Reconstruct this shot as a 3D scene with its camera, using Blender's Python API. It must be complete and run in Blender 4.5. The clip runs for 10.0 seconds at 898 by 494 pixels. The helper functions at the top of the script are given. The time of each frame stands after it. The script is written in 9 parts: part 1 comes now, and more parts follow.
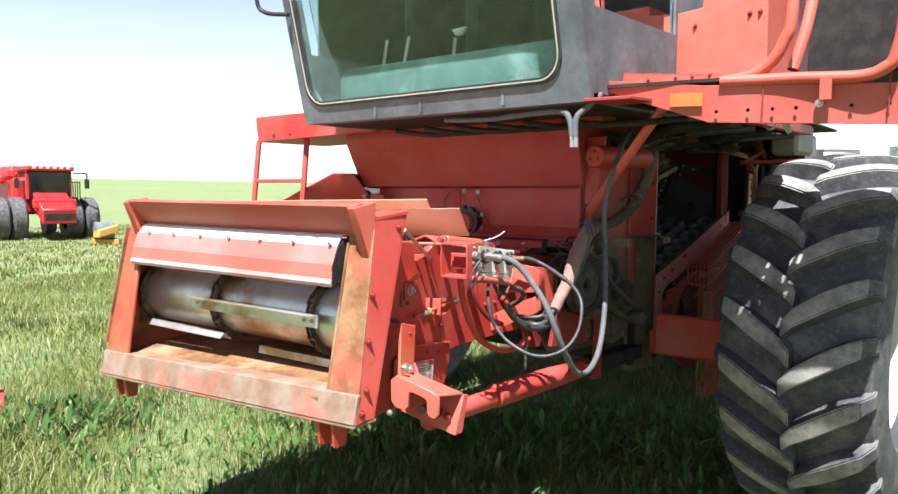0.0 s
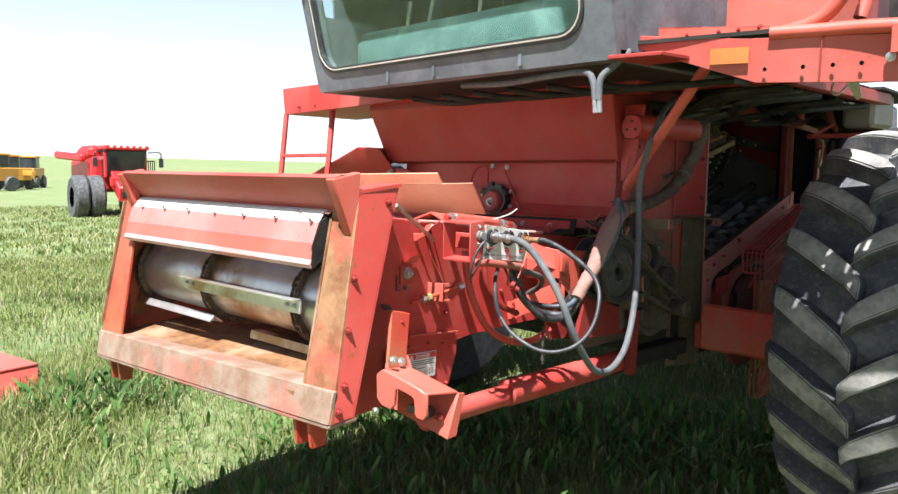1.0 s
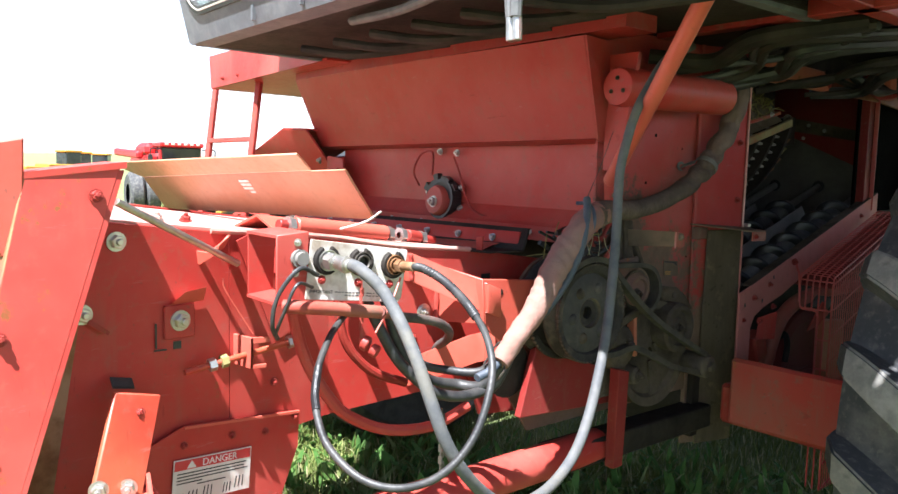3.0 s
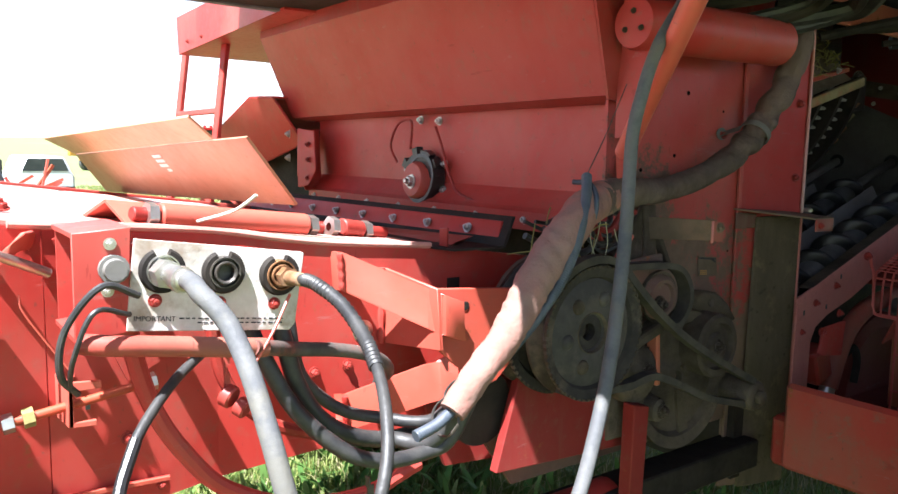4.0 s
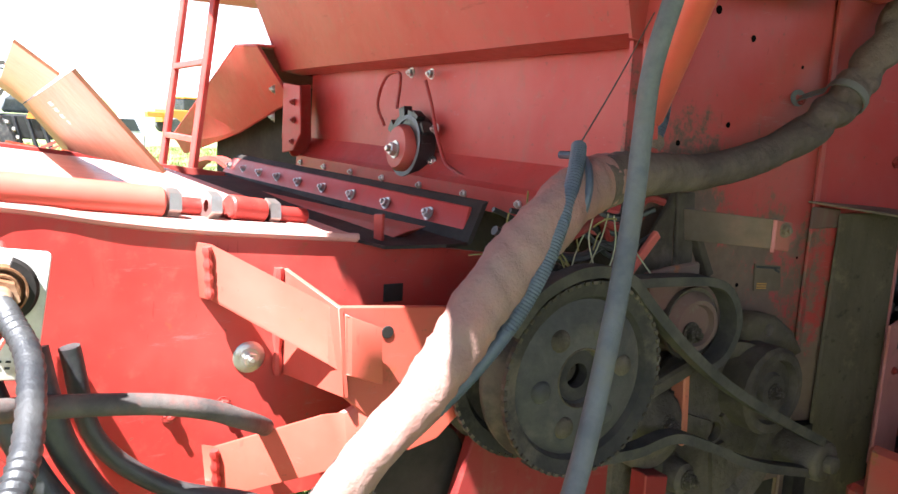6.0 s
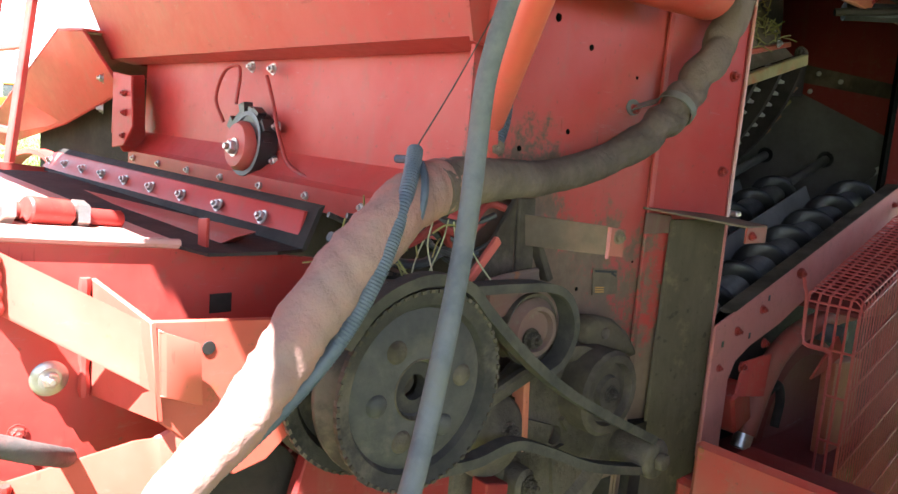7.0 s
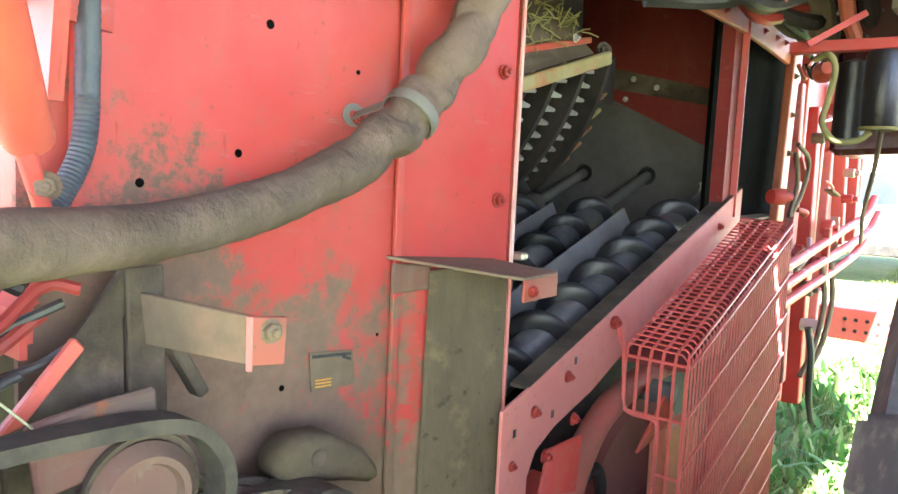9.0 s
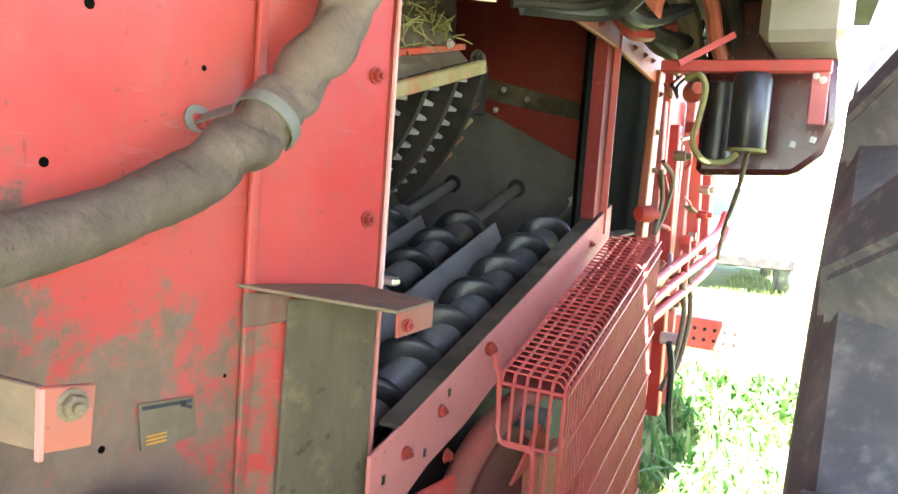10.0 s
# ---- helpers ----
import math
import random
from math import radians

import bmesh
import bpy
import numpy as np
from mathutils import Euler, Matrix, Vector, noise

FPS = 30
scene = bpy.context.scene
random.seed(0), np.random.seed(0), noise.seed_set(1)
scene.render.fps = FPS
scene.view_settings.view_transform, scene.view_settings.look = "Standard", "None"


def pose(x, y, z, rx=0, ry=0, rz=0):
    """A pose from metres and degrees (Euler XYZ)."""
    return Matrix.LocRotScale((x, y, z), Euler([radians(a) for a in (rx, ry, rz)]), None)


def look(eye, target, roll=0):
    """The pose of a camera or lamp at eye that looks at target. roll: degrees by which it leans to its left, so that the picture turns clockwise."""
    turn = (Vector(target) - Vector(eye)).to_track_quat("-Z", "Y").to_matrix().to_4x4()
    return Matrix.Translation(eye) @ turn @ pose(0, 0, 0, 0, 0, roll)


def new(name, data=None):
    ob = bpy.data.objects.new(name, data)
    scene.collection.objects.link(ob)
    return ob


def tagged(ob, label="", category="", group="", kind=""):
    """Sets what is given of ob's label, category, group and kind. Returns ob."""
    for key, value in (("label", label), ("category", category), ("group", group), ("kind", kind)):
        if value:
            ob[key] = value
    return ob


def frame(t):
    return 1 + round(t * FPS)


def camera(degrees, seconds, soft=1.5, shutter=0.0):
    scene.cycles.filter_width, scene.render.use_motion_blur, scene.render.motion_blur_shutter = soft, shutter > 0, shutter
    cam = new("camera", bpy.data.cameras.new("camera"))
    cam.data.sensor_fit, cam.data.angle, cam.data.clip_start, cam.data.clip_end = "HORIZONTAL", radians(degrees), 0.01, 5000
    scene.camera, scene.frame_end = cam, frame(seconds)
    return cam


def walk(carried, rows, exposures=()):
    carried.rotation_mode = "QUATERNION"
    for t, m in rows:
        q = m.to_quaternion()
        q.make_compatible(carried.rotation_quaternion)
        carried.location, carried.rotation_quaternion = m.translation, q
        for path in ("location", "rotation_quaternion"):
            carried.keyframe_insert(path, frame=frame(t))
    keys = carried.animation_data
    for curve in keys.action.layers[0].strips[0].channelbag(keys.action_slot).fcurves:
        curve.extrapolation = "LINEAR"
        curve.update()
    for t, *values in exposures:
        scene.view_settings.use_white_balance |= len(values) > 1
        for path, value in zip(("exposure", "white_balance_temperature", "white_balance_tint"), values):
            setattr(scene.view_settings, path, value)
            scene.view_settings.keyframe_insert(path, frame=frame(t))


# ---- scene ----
cam = camera(60.8, 10.0)
PATH = [
    (0, (0.221, 1.464, 1.608), (-1.083, 2.974, 1.465), 0.4),
    (0.5, (0.218, 1.672, 1.599), (-1.171, 3.103, 1.453), 1.8),
    (1, (0.175, 1.836, 1.578), (-1.257, 3.219, 1.386), 0.8),
    (1.5, (0.065, 2.124, 1.576), (-1.388, 3.487, 1.401), 1.6),
    (2, (-0.028, 2.36, 1.565), (-1.455, 3.751, 1.393), 1.9),
    (2.5, (-0.166, 2.671, 1.563), (-1.643, 4.008, 1.383), 2.3),
    (2.7, (-0.199, 2.768, 1.551), (-1.705, 4.072, 1.374), 2.0),
    (3.8, (-0.501, 3.263, 1.529), (-2.097, 4.446, 1.292), 0.9),
    (4, (-0.549, 3.343, 1.521), (-2.149, 4.518, 1.281), 1.1),
    (4.5, (-0.586, 3.551, 1.523), (-2.32, 4.516, 1.268), 3.1),
    (5, (-0.665, 3.668, 1.51), (-2.446, 4.532, 1.223), 2.5),
    (6.5, (-0.818, 3.745, 1.505), (-2.399, 4.929, 1.188), 3.9),
    (7, (-0.817, 3.778, 1.51), (-2.286, 5.104, 1.217), 4.7),
    (7.5, (-0.839, 3.837, 1.502), (-2.227, 5.25, 1.219), 4.0),
    (8, (-0.866, 3.989, 1.504), (-2.186, 5.467, 1.229), 3.0),
    (8.5, (-0.902, 4.157, 1.52), (-2.181, 5.68, 1.307), 3.7),
    (9, (-0.958, 4.254, 1.525), (-2.183, 5.821, 1.315), 2.7),
    (9.5, (-1.005, 4.32, 1.535), (-2.042, 6.019, 1.344), 3.3),
    (10, (-1.032, 4.343, 1.539), (-1.957, 6.107, 1.361), 4.2),
]
EXPOSURES = [(s, e, 5850, 10 + 3 * min(1, s / 6)) for s, e in ((0.0, 1.70), (2.0, 1.72), (2.5, 1.99), (4.5, 2.44), (6.5, 3.26), (7.5, 3.95), (8.0, 4.42), (8.5, 4.92), (9.0, 5.12), (10.0, 5.2))]
walk(cam, [(t, look(eye, target, roll)) for t, eye, target, roll in PATH], EXPOSURES)

# ---- light ----
SUN = Vector((0.23, -0.475, 1.0)).normalized()
world = bpy.data.worlds.new("sky")
scene.world = world
world.use_nodes = True
wn = world.node_tree.nodes
sky = wn.new("ShaderNodeTexSky")
sky.sky_type, sky.sun_disc = "NISHITA", False
sky.sun_elevation = math.asin(SUN.z)
sky.sun_rotation = math.atan2(SUN.x, SUN.y)
sky.air_density, sky.dust_density = 1.0, 0.8
wn["Background"].inputs["Strength"].default_value = 0.029
# white summer haze low over the horizon, thinning upwards
haze_dir = wn.new("ShaderNodeTexCoord")
haze_z = wn.new("ShaderNodeSeparateXYZ")
world.node_tree.links.new(haze_dir.outputs["Generated"], haze_z.inputs[0])
haze = wn.new("ShaderNodeMapRange")
haze.interpolation_type = "SMOOTHSTEP"
for k, v in (("From Min", 0.0), ("From Max", 0.48), ("To Min", 10.4), ("To Max", 0.0)):
    haze.inputs[k].default_value = v
world.node_tree.links.new(haze_z.outputs[2], haze.inputs["Value"])
haze_add = wn.new("ShaderNodeVectorMath")
haze_add.operation = "ADD"
world.node_tree.links.new(sky.outputs[0], haze_add.inputs[0])
world.node_tree.links.new(haze.outputs["Result"], haze_add.inputs[1])
world.node_tree.links.new(haze_add.outputs[0], wn["Background"].inputs["Color"])
sun_data = bpy.data.lights.new("sun", "SUN")
sun_data.energy, sun_data.angle, sun_data.color = 5.0, radians(0.6), (1.0, 0.965, 0.91)
sun_ob = new("sun", sun_data)
sun_ob.matrix_world = look((0, 0, 30), Vector((0, 0, 30)) - SUN)


# ---- materials ----
def mat_nodes(name):
    m = bpy.data.materials.new(name)
    m.use_nodes = True
    nt = m.node_tree
    return m, nt, nt.nodes["Principled BSDF"]


def node(nt, kind, **inputs):
    n = nt.nodes.new("ShaderNode" + kind)
    for k, v in inputs.items():
        n.inputs[k.replace("_", " ")].default_value = v
    return n


def noise_tex(nt, scale, detail=4.0, rough=0.55, vec=None):
    n = node(nt, "TexNoise", Scale=scale, Detail=detail, Roughness=rough)
    if vec is None:
        tc = nt.nodes.new("ShaderNodeTexCoord")
        vec = tc.outputs["Object"]
    nt.links.new(vec, n.inputs["Vector"])
    return n.outputs["Fac"]


def ramp(nt, fac, lo, hi, a=0.0, b=1.0):
    n = nt.nodes.new("ShaderNodeMapRange")
    n.interpolation_type = "SMOOTHSTEP"
    for k, v in (("From Min", lo), ("From Max", hi), ("To Min", a), ("To Max", b)):
        n.inputs[k].default_value = v
    nt.links.new(fac, n.inputs["Value"])
    return n.outputs["Result"]


def mix_col(nt, fac, a, b, kind="MIX"):
    n = nt.nodes.new("ShaderNodeMix")
    n.data_type, n.blend_type = "RGBA", kind
    if isinstance(fac, (int, float)):
        n.inputs[0].default_value = fac
    else:
        nt.links.new(fac, n.inputs[0])
    for i, v in ((6, a), (7, b)):
        if isinstance(v, (tuple, list)):
            n.inputs[i].default_value = (*v[:3], 1)
        else:
            nt.links.new(v, n.inputs[i])
    return n.outputs[2]


def math_node(nt, op, a, b=0.5):
    n = nt.nodes.new("ShaderNodeMath")
    n.operation = op
    for i, v in enumerate((a, b)):
        if isinstance(v, (int, float)):
            n.inputs[i].default_value = v
        else:
            nt.links.new(v, n.inputs[i])
    return n.outputs[0]


def bump(nt, bsdf, fac, strength=0.2, dist=0.002):
    b = node(nt, "Bump", Strength=strength, Distance=dist)
    nt.links.new(fac, b.inputs["Height"])
    nt.links.new(b.outputs[0], bsdf.inputs["Normal"])


def axis_value(nt, axis):
    tc = nt.nodes.new("ShaderNodeTexCoord")
    sx = nt.nodes.new("ShaderNodeSeparateXYZ")
    nt.links.new(tc.outputs["Object"], sx.inputs[0])
    return sx.outputs[axis]


DUST = (0.16, 0.125, 0.085)
RUST = (0.24, 0.085, 0.028)


def paint(name, col, fade, dust=0.35, rust=0.15, rough=0.42, low_dirt=None, wear=None, slope=0.0):
    """Old machine paint: faded in clouds, dusted, with rust freckles. low_dirt: height under which caked dirt begins."""
    m, nt, b = mat_nodes(name)
    big = noise_tex(nt, 2.3, 5, 0.6)
    fine = noise_tex(nt, 38, 6, 0.65)
    c = mix_col(nt, ramp(nt, big, 0.36, 0.68), col, fade)
    streak = node(nt, "Mapping")
    tc = nt.nodes.new("ShaderNodeTexCoord")
    streak.inputs["Scale"].default_value = (9, 9, 1.2)
    nt.links.new(tc.outputs["Object"], streak.inputs[0])
    st = noise_tex(nt, 3.0, 5, 0.6, streak.outputs[0])
    c = mix_col(nt, math_node(nt, "MULTIPLY", ramp(nt, st, 0.52, 0.8), dust * 0.55), c, DUST)
    c = mix_col(nt, math_node(nt, "MULTIPLY", ramp(nt, fine, 0.52, 0.75), dust * 0.7), c, DUST)
    spots = noise_tex(nt, 14, 8, 0.7)
    c = mix_col(nt, math_node(nt, "MULTIPLY", ramp(nt, spots, 0.66 - 0.1 * rust, 0.72 - 0.1 * rust), min(1.0, rust * 4)), c, RUST)
    rub = node(nt, "Mapping")
    rub.inputs["Scale"].default_value = (1.0, 0.35, 2.5)
    rub.inputs["Rotation"].default_value = (0.5, 0.2, 0.3)
    nt.links.new(tc.outputs["Object"], rub.inputs[0])
    c = mix_col(nt, ramp(nt, noise_tex(nt, 26, 8, 0.75, rub.outputs[0]), 0.60, 0.70, 0, 0.3), c, tuple(min(0.8, v * 0.5 + 0.16) for v in fade))
    scr = node(nt, "Mapping")
    scr.inputs["Scale"].default_value = (1.0, 14.0, 2.2)
    scr.inputs["Rotation"].default_value = (0.35, 0.1, 0.6)
    nt.links.new(tc.outputs["Object"], scr.inputs[0])
    c = mix_col(nt, ramp(nt, noise_tex(nt, 11, 3, 0.5, scr.outputs[0]), 0.69, 0.74, 0, 0.35), c, tuple(v * 0.45 for v in col))
    c = mix_col(nt, ramp(nt, noise_tex(nt, 85, 3, 0.5), 0.68, 0.74, 0, 0.45), c, (0.10, 0.06, 0.045))
    if wear:
        c = mix_col(nt, ramp(nt, noise_tex(nt, 5.5, 8, 0.7), 0.55, 0.62, 0, wear), c, (0.5, 0.44, 0.4))
    r = math_node(nt, "ADD", math_node(nt, "MULTIPLY", fine, 0.25), rough - 0.1)
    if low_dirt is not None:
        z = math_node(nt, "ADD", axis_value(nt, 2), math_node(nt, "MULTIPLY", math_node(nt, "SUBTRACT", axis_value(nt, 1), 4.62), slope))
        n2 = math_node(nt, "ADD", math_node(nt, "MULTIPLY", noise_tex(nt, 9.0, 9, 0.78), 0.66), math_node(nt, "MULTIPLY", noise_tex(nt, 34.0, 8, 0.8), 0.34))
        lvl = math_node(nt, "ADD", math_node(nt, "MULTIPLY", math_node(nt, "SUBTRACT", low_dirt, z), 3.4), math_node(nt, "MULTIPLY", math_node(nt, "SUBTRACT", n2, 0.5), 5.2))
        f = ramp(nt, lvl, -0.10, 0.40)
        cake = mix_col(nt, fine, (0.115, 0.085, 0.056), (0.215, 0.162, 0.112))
        # grime darker towards the drive, with the shade there put into the colour
        drive_shade = math_node(nt, "ADD", math_node(nt, "SUBTRACT", 4.78, axis_value(nt, 1)), math_node(nt, "MULTIPLY", math_node(nt, "SUBTRACT", n2, 0.5), 1.6))
        cake = mix_col(nt, ramp(nt, drive_shade, -0.1, 0.3, 0, 0.8), cake, mix_col(nt, fine, (0.060, 0.048, 0.036), (0.125, 0.098, 0.072)))
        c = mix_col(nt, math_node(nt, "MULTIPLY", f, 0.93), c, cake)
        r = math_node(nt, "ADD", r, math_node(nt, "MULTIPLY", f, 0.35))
    nt.links.new(c, b.inputs["Base Color"])
    nt.links.new(r, b.inputs["Roughness"])
    b.inputs["Specular IOR Level"].default_value = 0.5 if rough < 0.5 and dust < 0.3 else 0.28
    dents = noise_tex(nt, 5.0, 2, 0.4)
    bump(nt, b, math_node(nt, "ADD", math_node(nt, "MULTIPLY", fine, 0.35), math_node(nt, "MULTIPLY", dents, 4.0)), 0.25, 0.003)
    return m


def mottled(name, a, bcol, scale=12, rough=0.7, metal=0.0, strength=0.3, dist=0.003, spot=None):
    m, nt, b = mat_nodes(name)
    n1 = noise_tex(nt, scale, 6, 0.62)
    n2 = noise_tex(nt, scale * 7, 5, 0.6)
    c = mix_col(nt, ramp(nt, n1, 0.35, 0.65), a, bcol)
    c = mix_col(nt, math_node(nt, "MULTIPLY", n2, 0.35), c, tuple(v * 0.55 for v in a))
    if spot:
        c = mix_col(nt, ramp(nt, noise_tex(nt, scale * 0.45, 7, 0.65), 0.5, 0.66), c, spot)
    nt.links.new(c, b.inputs["Base Color"])
    nt.links.new(math_node(nt, "ADD", math_node(nt, "MULTIPLY", n2, 0.2), rough - 0.1), b.inputs["Roughness"])
    b.inputs["Metallic"].default_value = metal
    b.inputs["Specular IOR Level"].default_value = 0.5 if rough < 0.55 else 0.22
    bump(nt, b, n2, strength, dist)
    return m


def streaky(name, dark, mid, light):
    """Dirt washed down a plate in uneven upright streaks, with flaked spots."""
    m, nt, b = mat_nodes(name)
    tc = nt.nodes.new("ShaderNodeTexCoord")
    down = node(nt, "Mapping")
    down.inputs["Scale"].default_value = (13, 13, 4.0)
    nt.links.new(tc.outputs["Object"], down.inputs[0])
    st = noise_tex(nt, 1.6, 6, 0.65, down.outputs[0])
    lump = noise_tex(nt, 16, 7, 0.7)
    c = mix_col(nt, ramp(nt, st, 0.30, 0.70), dark, mid)
    c = mix_col(nt, ramp(nt, lump, 0.52, 0.70, 0, 0.7), c, light)
    c = mix_col(nt, ramp(nt, noise_tex(nt, 42, 5, 0.7), 0.60, 0.66, 0, 0.6), c, (0.045, 0.033, 0.022))
    nt.links.new(c, b.inputs["Base Color"])
    b.inputs["Roughness"].default_value = 0.9
    b.inputs["Specular IOR Level"].default_value = 0.2
    bump(nt, b, math_node(nt, "ADD", lump, st), 0.6, 0.004)
    return m


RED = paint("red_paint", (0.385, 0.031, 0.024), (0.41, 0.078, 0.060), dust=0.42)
# brighter copy of RED, sunlit tone put into the colour
RED_BRIGHT = paint("red_paint_sunlit_tone", (0.49, 0.078, 0.049), (0.53, 0.120, 0.086), dust=0.22)
# darker copy of RED, the cab's shade on the hood put in
HOOD_RED = paint("red_paint_darkened_under_cab", (0.325, 0.026, 0.021), (0.35, 0.062, 0.050), dust=0.45)
# red lightened for the deck edge, sunlight put into the colour
RED_SUN = paint("red_paint_lit_deck_edge", (0.43, 0.075, 0.056), (0.47, 0.125, 0.10), dust=0.3)
AMBER = mottled("amber_sticker", (0.40, 0.125, 0.025), (0.45, 0.16, 0.03), 10, 0.5)
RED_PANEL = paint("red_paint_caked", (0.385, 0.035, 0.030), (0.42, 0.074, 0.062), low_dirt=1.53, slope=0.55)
RED_DUSTY = paint("red_paint_dusty", (0.36, 0.04, 0.028), (0.28, 0.10, 0.07), dust=0.85, rust=0.3, rough=0.6)
RED_CAKED = paint("red_paint_under_grime", (0.17, 0.065, 0.05), (0.11, 0.085, 0.065), dust=1.2, rust=0.2, rough=0.8)
RED_RUSTY = paint("red_paint_rusted", (0.40, 0.042, 0.022), (0.34, 0.10, 0.045), rust=0.9, dust=0.5)
RED_EDGE = paint("red_paint_chipped", (0.44, 0.045, 0.034), (0.49, 0.082, 0.062), dust=0.35, rust=0.75)
RED_SCRAPED = mottled("scraped_rusty_paint", (0.22, 0.125, 0.08), (0.30, 0.225, 0.165), 9, 0.7, 0.0, 0.6, spot=(0.36, 0.12, 0.085))
RUST_FACE = mottled("rust_streaked_paint", (0.17, 0.07, 0.03), (0.30, 0.165, 0.08), 10, 0.75, 0.0, 0.5, spot=(0.38, 0.075, 0.05))
LIP_RED = paint("sun_dulled_red_paint", (0.35, 0.050, 0.036), (0.38, 0.098, 0.074), dust=0.5)
# red broken with pale patches, sunlight on the pipes put into the colour
PIPE_SUNLIT = paint("red_paint_pale_as_sunlit", (0.48, 0.05, 0.035), (0.55, 0.10, 0.08), wear=0.75)
WORN_WHITE = paint("paint_worn_to_white_primer", (0.60, 0.54, 0.50), (0.68, 0.64, 0.60), dust=0.25, rust=0.5, wear=0.6)
# dusty red made pale, full sun on top faces put into the colour
TOP_SUNLIT = paint("dusty_red_paint_sunlit_top", (0.50, 0.215, 0.175), (0.56, 0.34, 0.29), dust=0.25, rust=0.1)
# darker copy of RED
RED_DARK = paint("red_paint_dark", (0.24, 0.022, 0.017), (0.30, 0.04, 0.03), dust=0.5)
RED_FAR = paint("red_paint_new", (0.45, 0.012, 0.014), (0.5, 0.02, 0.02), dust=0.08, rust=0.0)
# orange; on beam and columns it puts sunlight into the colour
ORANGE_TONE = paint("orange_paint_and_sunlit_red", (0.40, 0.10, 0.055), (0.42, 0.16, 0.09), rust=0.4)
TAN_FLAP = paint("faded_orange_paint", (0.34, 0.145, 0.075), (0.36, 0.20, 0.12), rust=0.3)
# lighter copy of TAN_FLAP for the upper fold
TAN_FOLD = paint("paler_orange_paint", (0.44, 0.22, 0.12), (0.47, 0.28, 0.17), rust=0.2)
RUSTY = mottled("rusted_steel", (0.13, 0.055, 0.022), (0.28, 0.145, 0.065), 9, 0.75, 0.0, 0.5, spot=(0.30, 0.19, 0.115))
STEEL = mottled("worn_steel", (0.66, 0.63, 0.59), (0.46, 0.39, 0.31), 5, 0.34, 0.7, 0.1, spot=(0.28, 0.16, 0.07))
CHAIN = mottled("rusty_oily_chain", (0.085, 0.062, 0.045), (0.19, 0.135, 0.085), 22, 0.45, 0.5)
PIPE_GREY = mottled("dusty_dark_pipe", (0.060, 0.052, 0.048), (0.115, 0.098, 0.086), 18, 0.6, 0.0, spot=(0.20, 0.07, 0.055))
DARK_STEEL = mottled("dark_steel", (0.075, 0.068, 0.062), (0.14, 0.12, 0.10), 16, 0.5, 0.6)
ZINC = mottled("zinc_plated_steel", (0.62, 0.60, 0.56), (0.48, 0.44, 0.38), 30, 0.35, 0.9, 0.05)
GRIME = mottled("caked_dirt", (0.058, 0.046, 0.034), (0.115, 0.092, 0.068), 9, 0.95, 0.0, 0.7, 0.006, spot=(0.155, 0.122, 0.09))
PULLEY_FACE = mottled("worn_blue_grey_steel", (0.048, 0.044, 0.042), (0.086, 0.076, 0.067), 13, 0.6, 0.0, 0.4, spot=(0.125, 0.102, 0.08))
PULLEY = mottled("dusty_pulley_steel", (0.024, 0.021, 0.020), (0.050, 0.042, 0.035), 17, 0.75, 0.0, 0.4, spot=(0.105, 0.082, 0.062))
BELT = mottled("dusty_belt_rubber", (0.045, 0.040, 0.034), (0.085, 0.072, 0.056), 20, 0.85)
BLACK_RUBBER = mottled("black_rubber", (0.018, 0.018, 0.019), (0.05, 0.048, 0.045), 18, 0.5)
GREY_HOSE = mottled("weathered_grey_hose", (0.088, 0.091, 0.096), (0.130, 0.130, 0.128), 25, 0.65, spot=(0.12, 0.115, 0.10))
BLUE_HOSE = mottled("blue_grey_corrugated_plastic", (0.050, 0.064, 0.088), (0.075, 0.088, 0.105), 30, 0.5)
CANVAS = mottled("dirty_canvas_sheath", (0.30, 0.15, 0.12), (0.235, 0.155, 0.125), 8, 0.85, 0.0, 0.6, 0.006, spot=(0.42, 0.15, 0.115))
CANVAS_DIRT = mottled("dirt_caked_canvas_sheath", (0.082, 0.059, 0.046), (0.140, 0.104, 0.080), 8, 0.85, 0.0, 0.6, 0.009, spot=(0.165, 0.117, 0.091))
CAB_GREY = mottled("weathered_grey_plastic", (0.115, 0.125, 0.135), (0.17, 0.18, 0.185), 8, 0.6, spot=(0.09, 0.095, 0.10))
BLACK = mottled("black_enamel", (0.014, 0.014, 0.015), (0.03, 0.029, 0.028), 14, 0.35)
# near-black colour standing for the shade inside holes and openings
VOID = mottled("near_black_hollow_shade", (0.0025, 0.0022, 0.002), (0.005, 0.0045, 0.004), 9, 0.95)
# dark metal; also the colour of sheets that stand for shade
DARK = mottled("dark_grimy_metal_and_shade", (0.022, 0.019, 0.017), (0.045, 0.037, 0.03), 9, 0.7)
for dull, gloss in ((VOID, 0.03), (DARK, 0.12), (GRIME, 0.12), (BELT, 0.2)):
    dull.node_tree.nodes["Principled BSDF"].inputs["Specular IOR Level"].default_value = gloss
WHITE = mottled("dirty_white_label", (0.74, 0.73, 0.70), (0.62, 0.60, 0.55), 9, 0.5, spot=(0.50, 0.42, 0.36))
